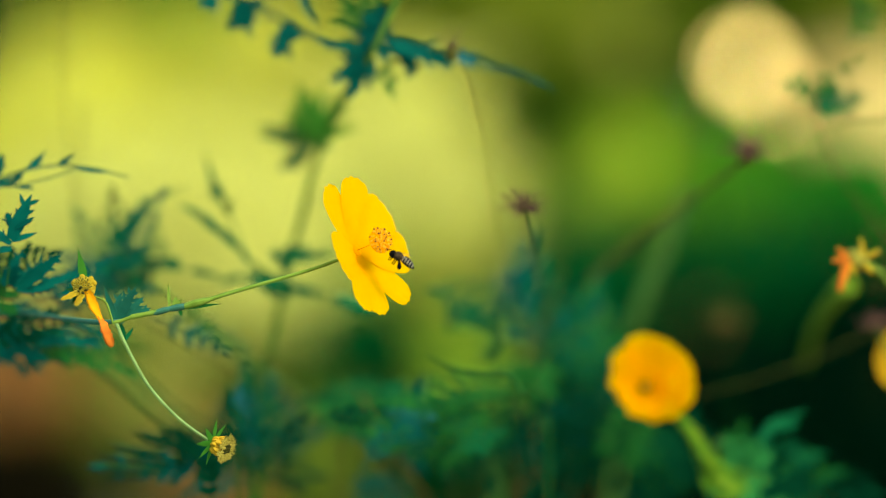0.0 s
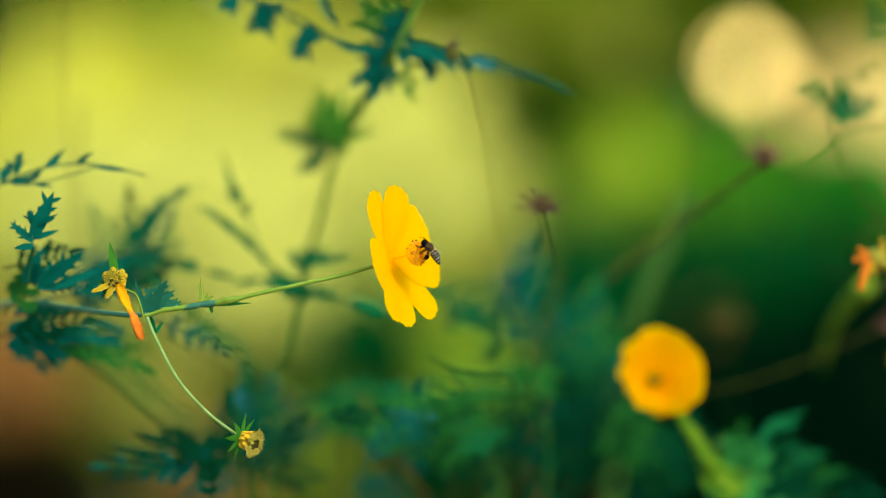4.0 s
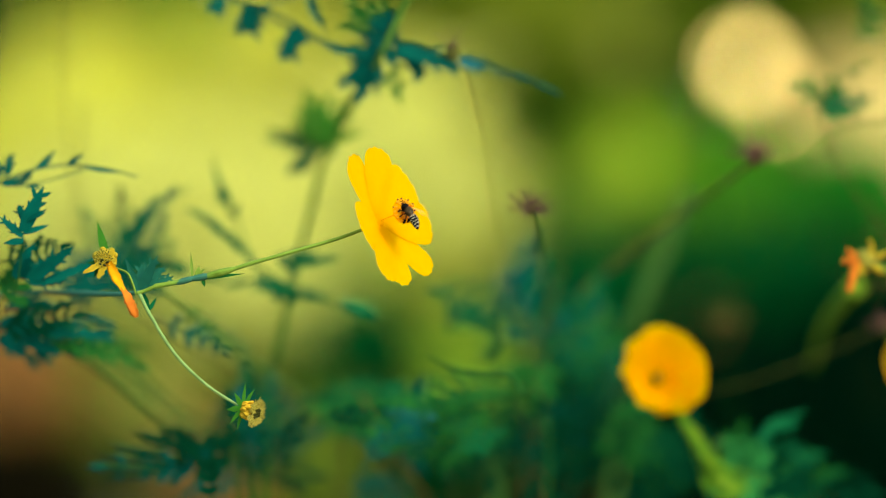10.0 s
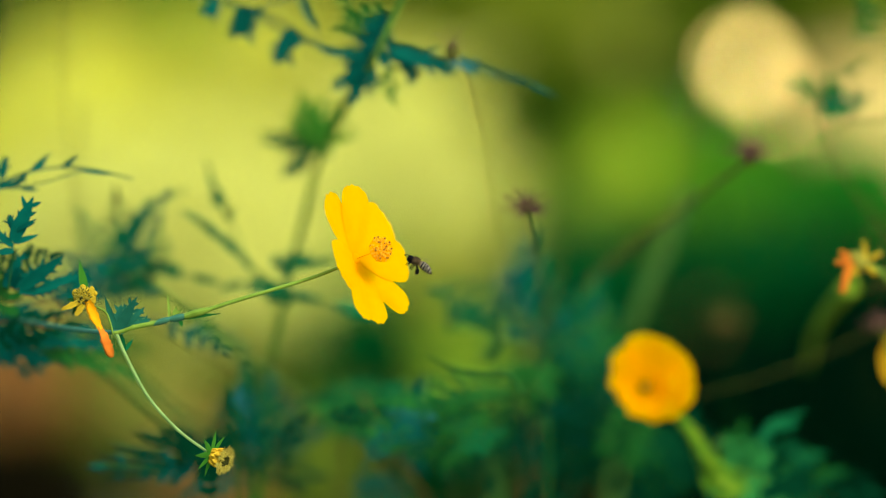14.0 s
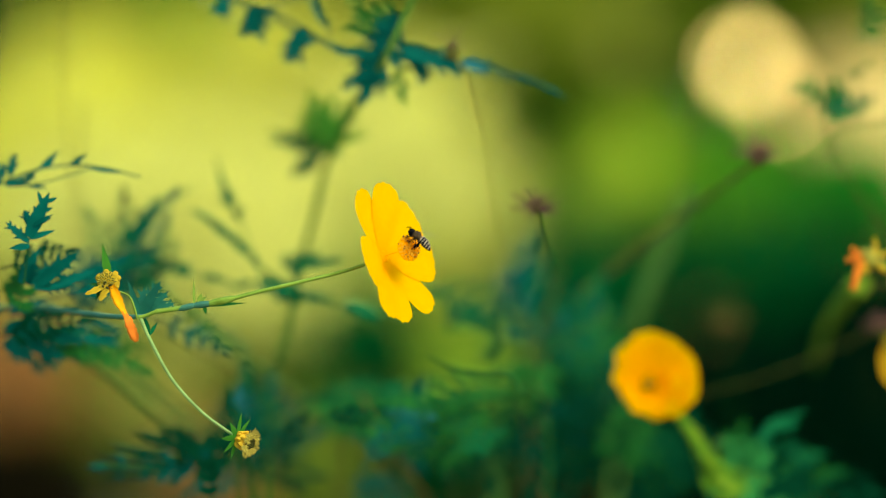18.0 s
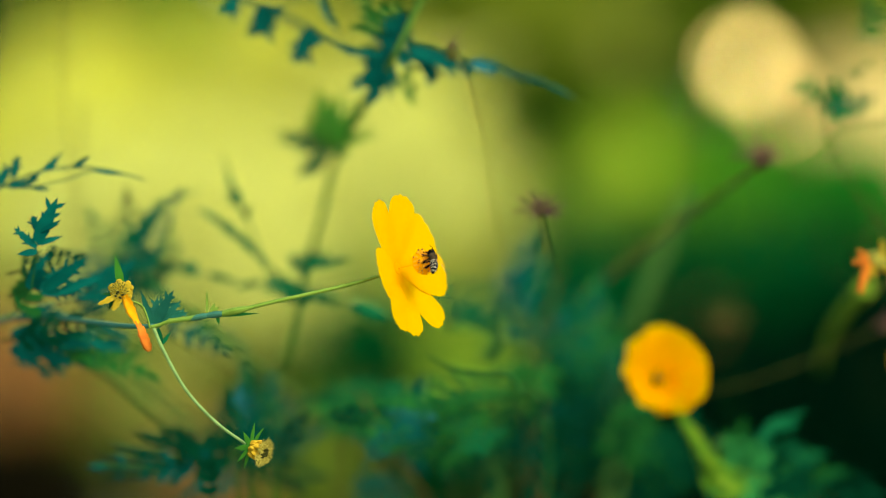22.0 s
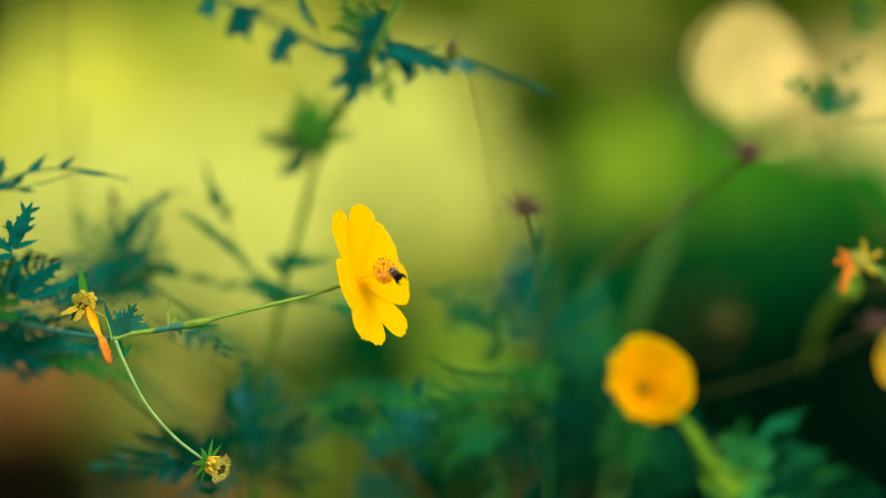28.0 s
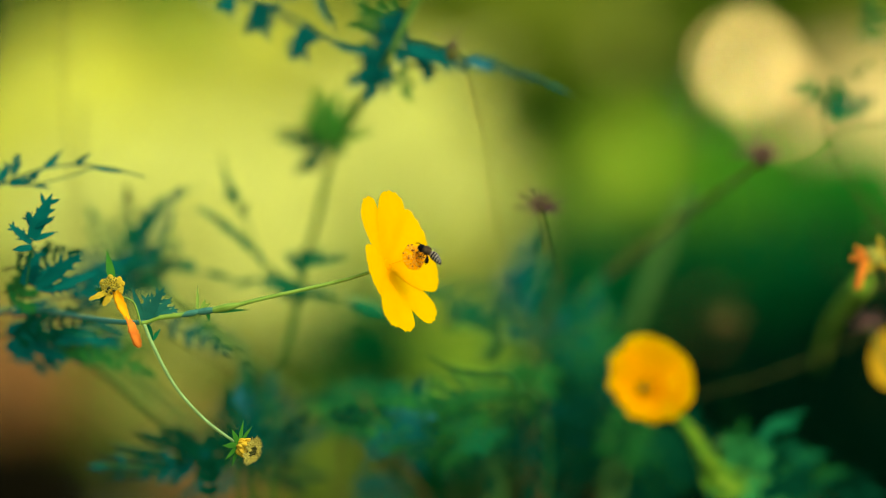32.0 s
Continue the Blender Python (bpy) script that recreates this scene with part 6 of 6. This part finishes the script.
    walk(seed_plant_b, cycle(swung(seed_plant_b), [
        (0, 0, -0), (0.2, 0.36, -0.07), (0.4, 0.97, 0.01), (0.6, 0.73, -0.06), (0.8, -0.17, -0.36), (1, -0.73, -0.3), (1.2, -0.24, 0.14),
        (1.4, 0.65, 0.02), (1.6, 1.2, -0.71), (1.8, 2.88, -0.77), (2, 2.47, -0.62), (2.2, 2.86, -0.5), (2.4, 4.48, -0.9), (2.6, 5.2, -1.08),
        (2.8, 4.01, -1.07), (3, 3.36, -0.67), (3.2, 3.62, -0.57), (3.4, 4.5, -1.02), (3.6, 5.61, -1.58), (3.8, 6.39, -1.76), (4, 6.27, -1.55),
        (4.2, 5.64, -1.2), (4.4, 5.2, -1.02), (4.6, 5.05, -1.04), (4.8, 4.67, -1.07), (5, 4.01, -1.06), (5.2, 3.92, -1.22), (5.4, 5.04, -1.65),
        (5.6, 6.19, -1.86), (5.8, 5.68, -1.4), (6, 4.43, -0.82), (6.2, 5.12, -1.08), (6.4, 5.88, -1.68), (6.6, 5.54, -1.85), (6.8, 5.72, -1.77),
        (7, 6.41, -1.83), (7.2, 5.46, -1.7), (7.4, 5.17, -2.01), (7.6, 5.29, -2), (7.8, 4.7, -1.43), (8, 5.08, -1.47), (8.2, 5.52, -1.46),
        (8.4, 4.93, -1.43), (8.6, 3.97, -1.52), (8.8, 3.32, -1.41), (9, 2.69, -1.15), (9.2, 2.45, -1.13), (9.4, 3, -0.92), (9.6, 3.57, -0.89),
        (9.8, 3.32, -1.06), (10, 2.69, -0.83), (10.2, 2.47, -0.95), (10.4, 2.96, -1.12), (10.6, 3.77, -1.25), (10.8, 3.64, -1.4), (11, 2.37, -1.15),
        (11.2, 2.23, -0.87), (11.4, 3.12, -0.79), (11.6, 3.25, -0.85), (11.8, 2.04, -0.88), (12, 0.67, -0.81), (12.2, 0.27, -0.62),
        (12.4, 0.57, -0.29), (12.6, 0.6, 0.01), (12.8, 0.06, -0.06), (13, -0.34, -0.45), (13.2, -0.01, -0.45), (13.4, -0.15, -0.4),
        (13.6, -0.27, -0.51), (13.8, 0.38, -0.38), (14, 1.01, -0.14), (14.2, 1.89, -0.55), (14.4, 1.91, -0.69),]))
    walk(orange_plant, cycle(swung(orange_plant), [
        (0, 0, -0), (0.2, 0.9, -0.12), (0.4, 1.98, 0.29), (0.6, 2.33, 0.19), (0.8, 1.5, -0.11), (1, 0.23, 0.03), (1.2, 0.42, 0.16),
        (1.4, 1.97, -0.22), (1.6, 2.84, -0.15), (1.8, 4.87, 0.94), (2, 4.04, 1.34), (2.2, 3.89, 0.26), (2.4, 5.68, 0.06), (2.6, 7.04, 0.49),
        (2.8, 6.01, -0.07), (3, 4.9, -0.29), (3.2, 4.81, 0.41), (3.4, 6.26, -0.52), (3.6, 8.06, -1.42), (3.8, 8.68, -0.41), (4, 8.19, 0.05),
        (4.2, 7.49, -0.32), (4.4, 7.41, -0.21), (4.6, 7.85, 0.36), (4.8, 8, -0.08), (5, 7.41, -1.83), (5.2, 6.74, -2.63), (5.4, 6.89, -0.97),
        (5.6, 7.85, -0.1), (5.8, 8.33, -0.65), (6, 8.02, -0.17), (6.2, 8.65, -1.32), (6.4, 8.99, -0.4), (6.6, 8.15, -0.71), (6.8, 7.69, -2.95),
        (7, 8.31, -0.47), (7.2, 8.23, 0.45), (7.4, 7.87, -2.35), (7.6, 7.17, -1.93), (7.8, 6.37, 0.13), (8, 6.63, -2.28), (8.2, 6.83, 0.1),
        (8.4, 7.31, 1.36), (8.6, 6.68, -0.51), (8.8, 5.04, -0.72), (9, 4.61, -1.13), (9.2, 3.9, -2.45), (9.4, 4.8, -0.49), (9.6, 5.85, 0.83),
        (9.8, 4.67, -1.01), (10, 3.67, -0.44), (10.2, 4.36, 0.38), (10.4, 4.57, -1.04), (10.6, 5.39, -1.51), (10.8, 5.93, -0.44), (11, 3.04, -1.4),
        (11.2, 2.08, -1.72), (11.4, 3.87, -0.47), (11.6, 4.75, 0.72), (11.8, 3.3, 0.79), (12, 1.67, 0.26), (12.2, 1.77, -0.07), (12.4, 2.43, -0.09),
        (12.6, 1.73, -0.17), (12.8, 0.35, -0.5), (13, 0.31, -0.74), (13.2, 0.92, -0.52), (13.4, 0.82, -0.65), (13.6, 0.76, -0.56),
        (13.8, 0.96, -0.19), (14, 1.03, -0.74), (14.2, 2.75, -1.03), (14.4, 3.02, -0.45),]))
    walk(side_plant, cycle(swung(side_plant), [
        (0, 0, 0), (1, -0.3, 0), (2, -3, 0), (3, -0.5, -0.3), (4.3, 8, -0.6), (5, 6, -0.5), (5.5, 4.5, -0.5), (6, 10, -0.5), (7, 9, -0.5),
        (8, 1.8, -0.2), (9, 4, -0.4), (10, 4.4, -0.4), (11, -1.2, 0), (12, 0.7, 0), (13, -0.2, 0), (14, 1.8, -0.1),]))
    walk(fern_plant, cycle(swung(fern_plant), [
        (0, 0, -0), (0.2, 0.65, -0.12), (0.4, 0.63, -0), (0.6, 0.01, -0.1), (0.8, -0.19, 0.09), (1, -0.04, 0.33), (1.2, 0.11, -0.04),
        (1.4, 0.27, -0.41), (1.6, 0.46, -0.2), (1.8, 2.4, -1.15), (2, 2.8, -1.11), (2.2, 2.88, -1.12), (2.4, 3.54, -1.54), (2.6, 3.78, -1.54),
        (2.8, 2.5, -0.84), (3, 2.39, -0.73), (3.2, 3.15, -1.42), (3.4, 3.8, -1.31), (3.6, 4.64, -1.14), (3.8, 5.59, -1.88), (4, 5.69, -2.08),
        (4.2, 4.99, -1.53), (4.4, 4.18, -1), (4.6, 3.54, -0.89), (4.8, 2.81, -0.84), (5, 2.11, -0.62), (5.2, 2.42, -0.62), (5.4, 4.15, -1.22),
        (5.6, 5.39, -1.87), (5.8, 4.17, -1.54), (6, 2.28, -0.58), (6.2, 3.39, -0.78), (6.4, 4.32, -1.54), (6.6, 3.62, -1.35), (6.8, 4.24, -1.24),
        (7, 5.66, -2.26), (7.2, 3.91, -1.77), (7.4, 3.54, -0.93), (7.6, 4.6, -1), (7.8, 4.21, -1.21), (8, 4.32, -1.28), (8.2, 4.69, -1.49),
        (8.4, 4.13, -1.48), (8.6, 3.35, -0.96), (8.8, 3.14, -0.52), (9, 2.94, -0.56), (9.2, 2.85, -0.47), (9.4, 2.72, -0.71), (9.6, 2.49, -0.95),
        (9.8, 2.48, -0.86), (10, 2.59, -0.9), (10.2, 2.3, -0.65), (10.4, 2.05, -0.48), (10.6, 2.67, -0.72), (10.8, 3.13, -0.84), (11, 2.25, -0.57),
        (11.2, 2.02, -0.54), (11.4, 2.69, -0.8), (11.6, 2.9, -0.92), (11.8, 2.13, -0.66), (12, 1.22, -0.23), (12.2, 0.94, 0.08), (12.4, 0.96, 0.15),
        (12.6, 0.6, 0.11), (12.8, -0, 0.23), (13, -0.19, 0.47), (13.2, -0.06, 0.33), (13.4, 0.02, 0.21), (13.6, 0.57, -0.11), (13.8, 1.38, -0.46),
        (14, 1.57, -0.25), (14.2, 1.87, -0.47), (14.4, 1.19, -0.17),]))
    # the second flower: degrees about the hinge of its stalk
    nod = [(0, 0), (0.5, -2.6), (1, -4.6), (1.6, -7.4), (2.2, -1.3), (2.8, 5.5), (3.5, 3.7), (3.9, 9.5),
           (4.3, 11.7), (4.5, 16.6), (4.8, 28.3), (5.05, 23.3), (5.3, 17.6), (5.6, 16), (5.8, 23.8), (6, 42.4), (6.2, 39), (6.4, 36.1), (6.6, 34.7), (6.8, 28.3), (7, 23.3), (7.3, 14), (7.5, 19), (7.8, 16.6),
           (8, 10.6), (8.5, 15.5), (9, 7.8), (9.6, 15), (10.2, 10.6), (11, -1.3), (11.5, 6.1), (12.2, 0), (13, -2.6), (13.8, 0), (14.5, 0)]
    walk(second_stalk, cycle(nodding(second_stalk, 1), nod))
    walk(second_head, cycle(nodding(second_head, 0.45), nod))
    # the bee: mm right of the lens axis, metres out, mm up, heading and roll in degrees, and how far it faces away
    walk(bee, [(t, bee_pose(*row)) for t, *row in [
        (0, -13.4, 0.889, -3.8, 150, 0, 0.18), (0.1, -13.4, 0.889, -7.4, 150, 0, 0.18), (0.2, -8.7, 0.889, -5.3, 150, 0, 0.18),
        (0.3, -3.2, 0.889, 3.8, 155, 0, 0.18), (0.4, -3.2, 0.889, 14.4, 155, 0, 0.18), (0.5, -5.8, 0.889, 18.8, 155, 0, 0.18),
        (0.6, -17.4, 0.889, 18.8, 155, 0, 0.18), (0.7, -31.4, 0.887, -17, 150, 0, 0.18), (0.8, -40.3, 0.887, -31.3, 120, 30, 0.18),
        (0.9, -32.5, 0.887, -24.8, 95, 40, 0.18), (1, -30, 0.887, -21.6, 90, 80, 0.9), (1.1, -24.3, 0.889, -11.1, 115, 70, 0.18),
        (1.2, -21.4, 0.889, -4.5, 130, 30, 0.18), (1.3, -10.1, 0.889, -4.5, 140, 20, 0.18), (1.4, 1.5, 0.889, -16.2, 140, 0, 0.18),
        (1.5, 10.6, 0.889, -6, 155, 0, 0.18), (1.6, 22.6, 0.889, 17.3, 165, 0, 0.18), (1.7, 24.5, 0.889, 28.2, 165, 0, 0.18),
        (1.8, -7.9, 0.889, 2.7, 95, 30, 0.18), (1.9, -9.4, 0.889, 6.8, 105, 20, 0.18), (2, -9.4, 0.889, 10.8, 125, 20, 0.18),
        (2.2, -5.4, 0.889, 5.7, 125, 20, 0.18), (2.4, -6.5, 0.889, 0.2, 140, 10, 0.18), (2.6, -4.3, 0.889, -1.6, 145, 0, 0.18),
        (2.8, -3.6, 0.889, 0.2, 120, 10, 0.18), (3, -6.5, 0.889, 0.6, 120, 20, 0.18), (3.2, -9, 0.889, 3.1, 140, 20, 0.18),
        (3.5, -3.6, 0.889, 3.1, 140, 20, 0.18), (3.8, -6.5, 0.889, 3.8, 140, 10, 0.18), (4, -3.2, 0.889, -1.3, 130, 10, 0.18),
        (4.3, -2.7, 0.889, 7.6, 153, 0, 0.9), (4.5, -3.0, 0.889, 12.0, 155, 0, 0.7), (4.8, -3.2, 0.889, 0.9, 140, 0, 0.18),
        (5, 0.1, 0.889, 5.3, 150, 0, 0.18), (5.3, -2.8, 0.889, 3.8, 150, 0, 0.18), (5.5, -3.2, 0.889, 4.2, 135, 20, 0.18),
        (5.7, -5, 0.889, 4.6, 135, 30, 0.18), (6, -6.8, 0.889, -9.6, 98, 75, 0.18), (6.2, -6.8, 0.889, -8.9, 95, 80, 0.18),
        (6.5, -7.9, 0.889, -8.9, 80, 70, 0.18), (6.7, -7.2, 0.889, -11.5, 90, 40, 0.18), (7, -2.1, 0.889, -1.6, 98, 20, 0.8),
        (7.2, -3.2, 0.889, 0.2, 100, 15, 0.8), (7.5, -2.5, 0.889, -7.8, 100, 15, 0.8), (7.7, -8.7, 0.889, -5.3, 100, 15, 0.8),
        (8, -5, 0.889, -7.1, 95, 30, 0.8), (8.2, 4.1, 0.889, 7.1, 150, 0, 0.18), (8.5, 0.4, 0.889, 9.3, 150, 0, 0.18),
        (8.7, -8.7, 0.889, -0.9, 155, 0, 0.18), (9, -13.4, 0.889, -7.1, 135, 10, 0.18), (9.2, -11.9, 0.889, -3.1, 120, 40, 0.18),
        (9.5, -10.9, 0.889, -14, 120, 50, 0.18), (9.7, -12.7, 0.889, -5.3, 105, 50, 0.18), (10, -10.5, 0.889, 11.1, 125, 30, 0.18),
        (10.2, -14.5, 0.889, 0.2, 80, 75, 0.18), (10.5, -9.8, 0.889, -13.6, 90, 75, 0.18), (10.7, -11.6, 0.889, -6.7, 90, 80, 0.18),
        (11, -16.7, 0.889, -7.8, 75, 80, 0.18), (11.2, -14.5, 0.889, -7.1, 65, 80, 0.18), (11.5, -11.2, 0.889, 6, 55, 85, 0.18),
        (11.7, -14.9, 0.889, 0.9, 40, 85, 0.18), (12, -18.9, 0.889, -6.4, 10, 85, 0.18), (12.2, -18.1, 0.889, -0.9, 0, 90, 0.18),
        (12.5, -16.7, 0.889, -2.4, -5, 90, 0.18), (12.7, -15.9, 0.889, -4.9, -10, 90, 0.18), (13, -18.9, 0.889, 2, -50, 90, 0.18),
        (13.2, -17.4, 0.889, -4.9, -60, 95, 0.18), (13.3, -17, 0.886, -8.2, -45, 90, -2.0), (13.4, -15.6, 0.889, -5, -95, 90, -0.5),
        (13.5, -15.2, 0.889, -2.4, -130, 90, 0.18), (13.6, -12.3, 0.889, 2.4, -172, 50, 0.18),
        (13.7, -9.4, 0.889, 7.1, -210, 20, 0.18), (14, -7.2, 0.889, -5.6, -210, 0, 0.18), (14.2, -9, 0.889, -5.6, -215, 0, 0.18),
        (14.5, -7.9, 0.889, 1.7, -205, 0, 0.18), (14.7, -13.4, 0.889, -3.8, -210, 0, 0.18), (14.8, -13.4, 0.889, -7.4, -210, 0, 0.18),
        (14.9, -8.7, 0.889, -5.3, -210, 0, 0.18), (15, -4.7, 0.889, 0.9, -205, 0, 0.18), (15.1, -3.2, 0.889, 14.4, -205, 0, 0.18),
        (15.2, -5.8, 0.889, 18.8, -205, 0, 0.18), (15.3, -17.4, 0.889, 18.8, -205, 0, 0.18), (15.4, -31.4, 0.887, -17, -210, 0, 0.18),
        (15.5, -40.3, 0.887, -31.3, -240, 30, 0.18), (15.6, -32.5, 0.887, -24.8, -265, 40, 0.18), (15.7, -30, 0.887, -21.6, -270, 80, 0.9),
        (15.8, -24.3, 0.889, -11.1, -245, 70, 0.18), (15.9, -21.4, 0.889, -4.5, -230, 30, 0.18), (16, -21.4, 0.889, -5.3, -220, 30, 0.18),
        (16.1, 1.5, 0.889, -16.2, -220, 0, 0.18), (16.2, 7, 0.889, -16.6, -220, 0, 0.18), (16.3, 22.6, 0.889, 17.3, -195, 0, 0.18),
        (16.5, -7.6, 0.889, 1.7, -265, 30, 0.18), (16.7, -9.8, 0.889, 9.7, -245, 20, 0.18), (17, -5, 0.889, 2, -230, 20, 0.18),
        (17.2, -6.8, 0.889, -1.3, -220, 10, 0.18), (17.5, -2.8, 0.889, 0.9, -220, 5, 0.18), (17.7, -7.2, 0.889, 0.9, -230, 20, 0.18),
        (18, -7.2, 0.889, 3.1, -220, 20, 0.18), (18.2, -4.3, 0.889, 2.7, -220, 20, 0.18), (18.5, -6.5, 0.889, 3.8, -220, 10, 0.18),
        (18.7, -3.2, 0.889, -1.3, -230, 10, 0.18), (19, -2.7, 0.889, 7.6, -207, 0, 0.9), (19.2, -3.0, 0.889, 12.0, -205, 0, 0.7),
        (19.5, -3.2, 0.889, 0.9, -220, 0, 0.18), (19.7, 0.1, 0.889, 5.3, -210, 0, 0.18), (20, -2.8, 0.889, 3.8, -210, 0, 0.18),
        (20.2, -4.7, 0.889, 1.7, -230, 10, 0.18), (20.5, -6.8, 0.889, -0.9, -255, 50, 0.18), (20.7, -6.5, 0.889, -8.5, -265, 75, 0.18),
        (21, -6.8, 0.889, -7.4, -268, 80, 0.18), (21.2, -7.9, 0.889, -8.9, -275, 70, 0.18), (21.5, -3.6, 0.889, -10, -263, 30, 0.18),
        (21.7, -2.1, 0.889, -1.6, -260, 20, 0.8), (22, -3.2, 0.889, -4.9, -260, 15, 0.8), (22.2, -2.8, 0.889, -7.8, -260, 15, 0.8),
        (22.5, -8.3, 0.889, -6, -260, 15, 0.8), (22.7, -5.8, 0.889, -7.8, -265, 30, 0.8), (23, 2.6, 0.889, 12.6, -205, 0, 0.18),
        (23.2, 0.4, 0.889, 9.3, -210, 0, 0.18), (23.5, -9.8, 0.889, -8.5, -215, 0, 0.18), (23.7, -12.7, 0.889, -7.8, -220, 20, 0.18),
        (24, -11.9, 0.889, -3.4, -240, 45, 0.18), (24.2, -10.9, 0.889, -13.6, -240, 50, 0.18), (24.5, -10.9, 0.889, 2, -225, 40, 0.18),
        (24.7, -10.1, 0.889, 11.1, -230, 30, 0.18), (25, -12.7, 0.889, -10, -270, 75, 0.18), (25.2, -9.8, 0.889, -13.6, -270, 75, 0.18),
        (25.5, -13, 0.889, -6.7, -275, 80, 0.18), (25.7, -16.7, 0.889, -7.8, -285, 80, 0.18), (25.9, -14.5, 0.889, -7.1, -295, 80, 0.18),
        (26.2, -11.2, 0.889, 6, -305, 85, 0.18), (26.4, -14.9, 0.889, 0.9, -320, 85, 0.18), (26.7, -18.9, 0.889, -6.4, -350, 85, 0.18),
        (26.9, -18.1, 0.889, -0.9, -360, 90, 0.18), (27.2, -16.7, 0.889, -2.4, -365, 90, 0.18), (27.5, -17, 0.889, -1.6, -365, 90, 0.18),
        (27.7, -18.9, 0.889, 1.7, -410, 90, 0.18), (28, -17, 0.886, -8.2, -405, 90, -2.2), (28.1, -15.4, 0.889, -5, -455, 90, -0.5), (28.2, -15.2, 0.889, -2.4, -490, 80, 0.18),
        (28.5, -10.1, 0.889, 5.7, -575, 10, 0.18), (28.7, -7.6, 0.889, -6, -570, 0, 0.18), (29, -7.9, 0.889, -4.2, -575, 0, 0.18),
        (29.2, -7.2, 0.889, 1.7, -570, 0, 0.18), (29.5, -13.4, 0.889, -6, -565, 0, 0.18), (29.7, -4.7, 0.889, 0.9, -565, 0, 0.18),
        (30, -9.4, 0.889, 21.7, -570, 0, 0.18), (30.1, -21.4, 0.889, 10, -560, 0, 0.18), (30.2, -37.5, 0.887, -28.4, -610, 30, 0.18),
        (30.3, -34.3, 0.887, -28.8, -610, 40, 0.18), (30.4, -31.4, 0.887, -22, -625, 75, 0.9), (30.5, -25.7, 0.887, -17.3, -625, 75, 0.18),
        (30.6, -22.1, 0.889, -8.2, -590, 40, 0.18), (30.7, -21.4, 0.889, -5.3, -580, 30, 0.18), (30.8, 1.2, 0.889, -10.7, -575, 0, 0.18),
        (30.9, 7, 0.889, -16.6, -580, 0, 0.18), (31, 18.6, 0.889, 10, -560, 0, 0.18), (31.1, 24.5, 0.889, 27.9, -555, 0, 0.18),
        (31.2, -7.2, 0.889, 1.3, -625, 30, 0.18), (31.5, -9, 0.889, 11.9, -595, 20, 0.18), (31.7, -4.7, 0.889, 2.4, -590, 20, 0.18),
        (32, -3.6, 0.889, -2, -575, 0, 0.18),]])


motions()
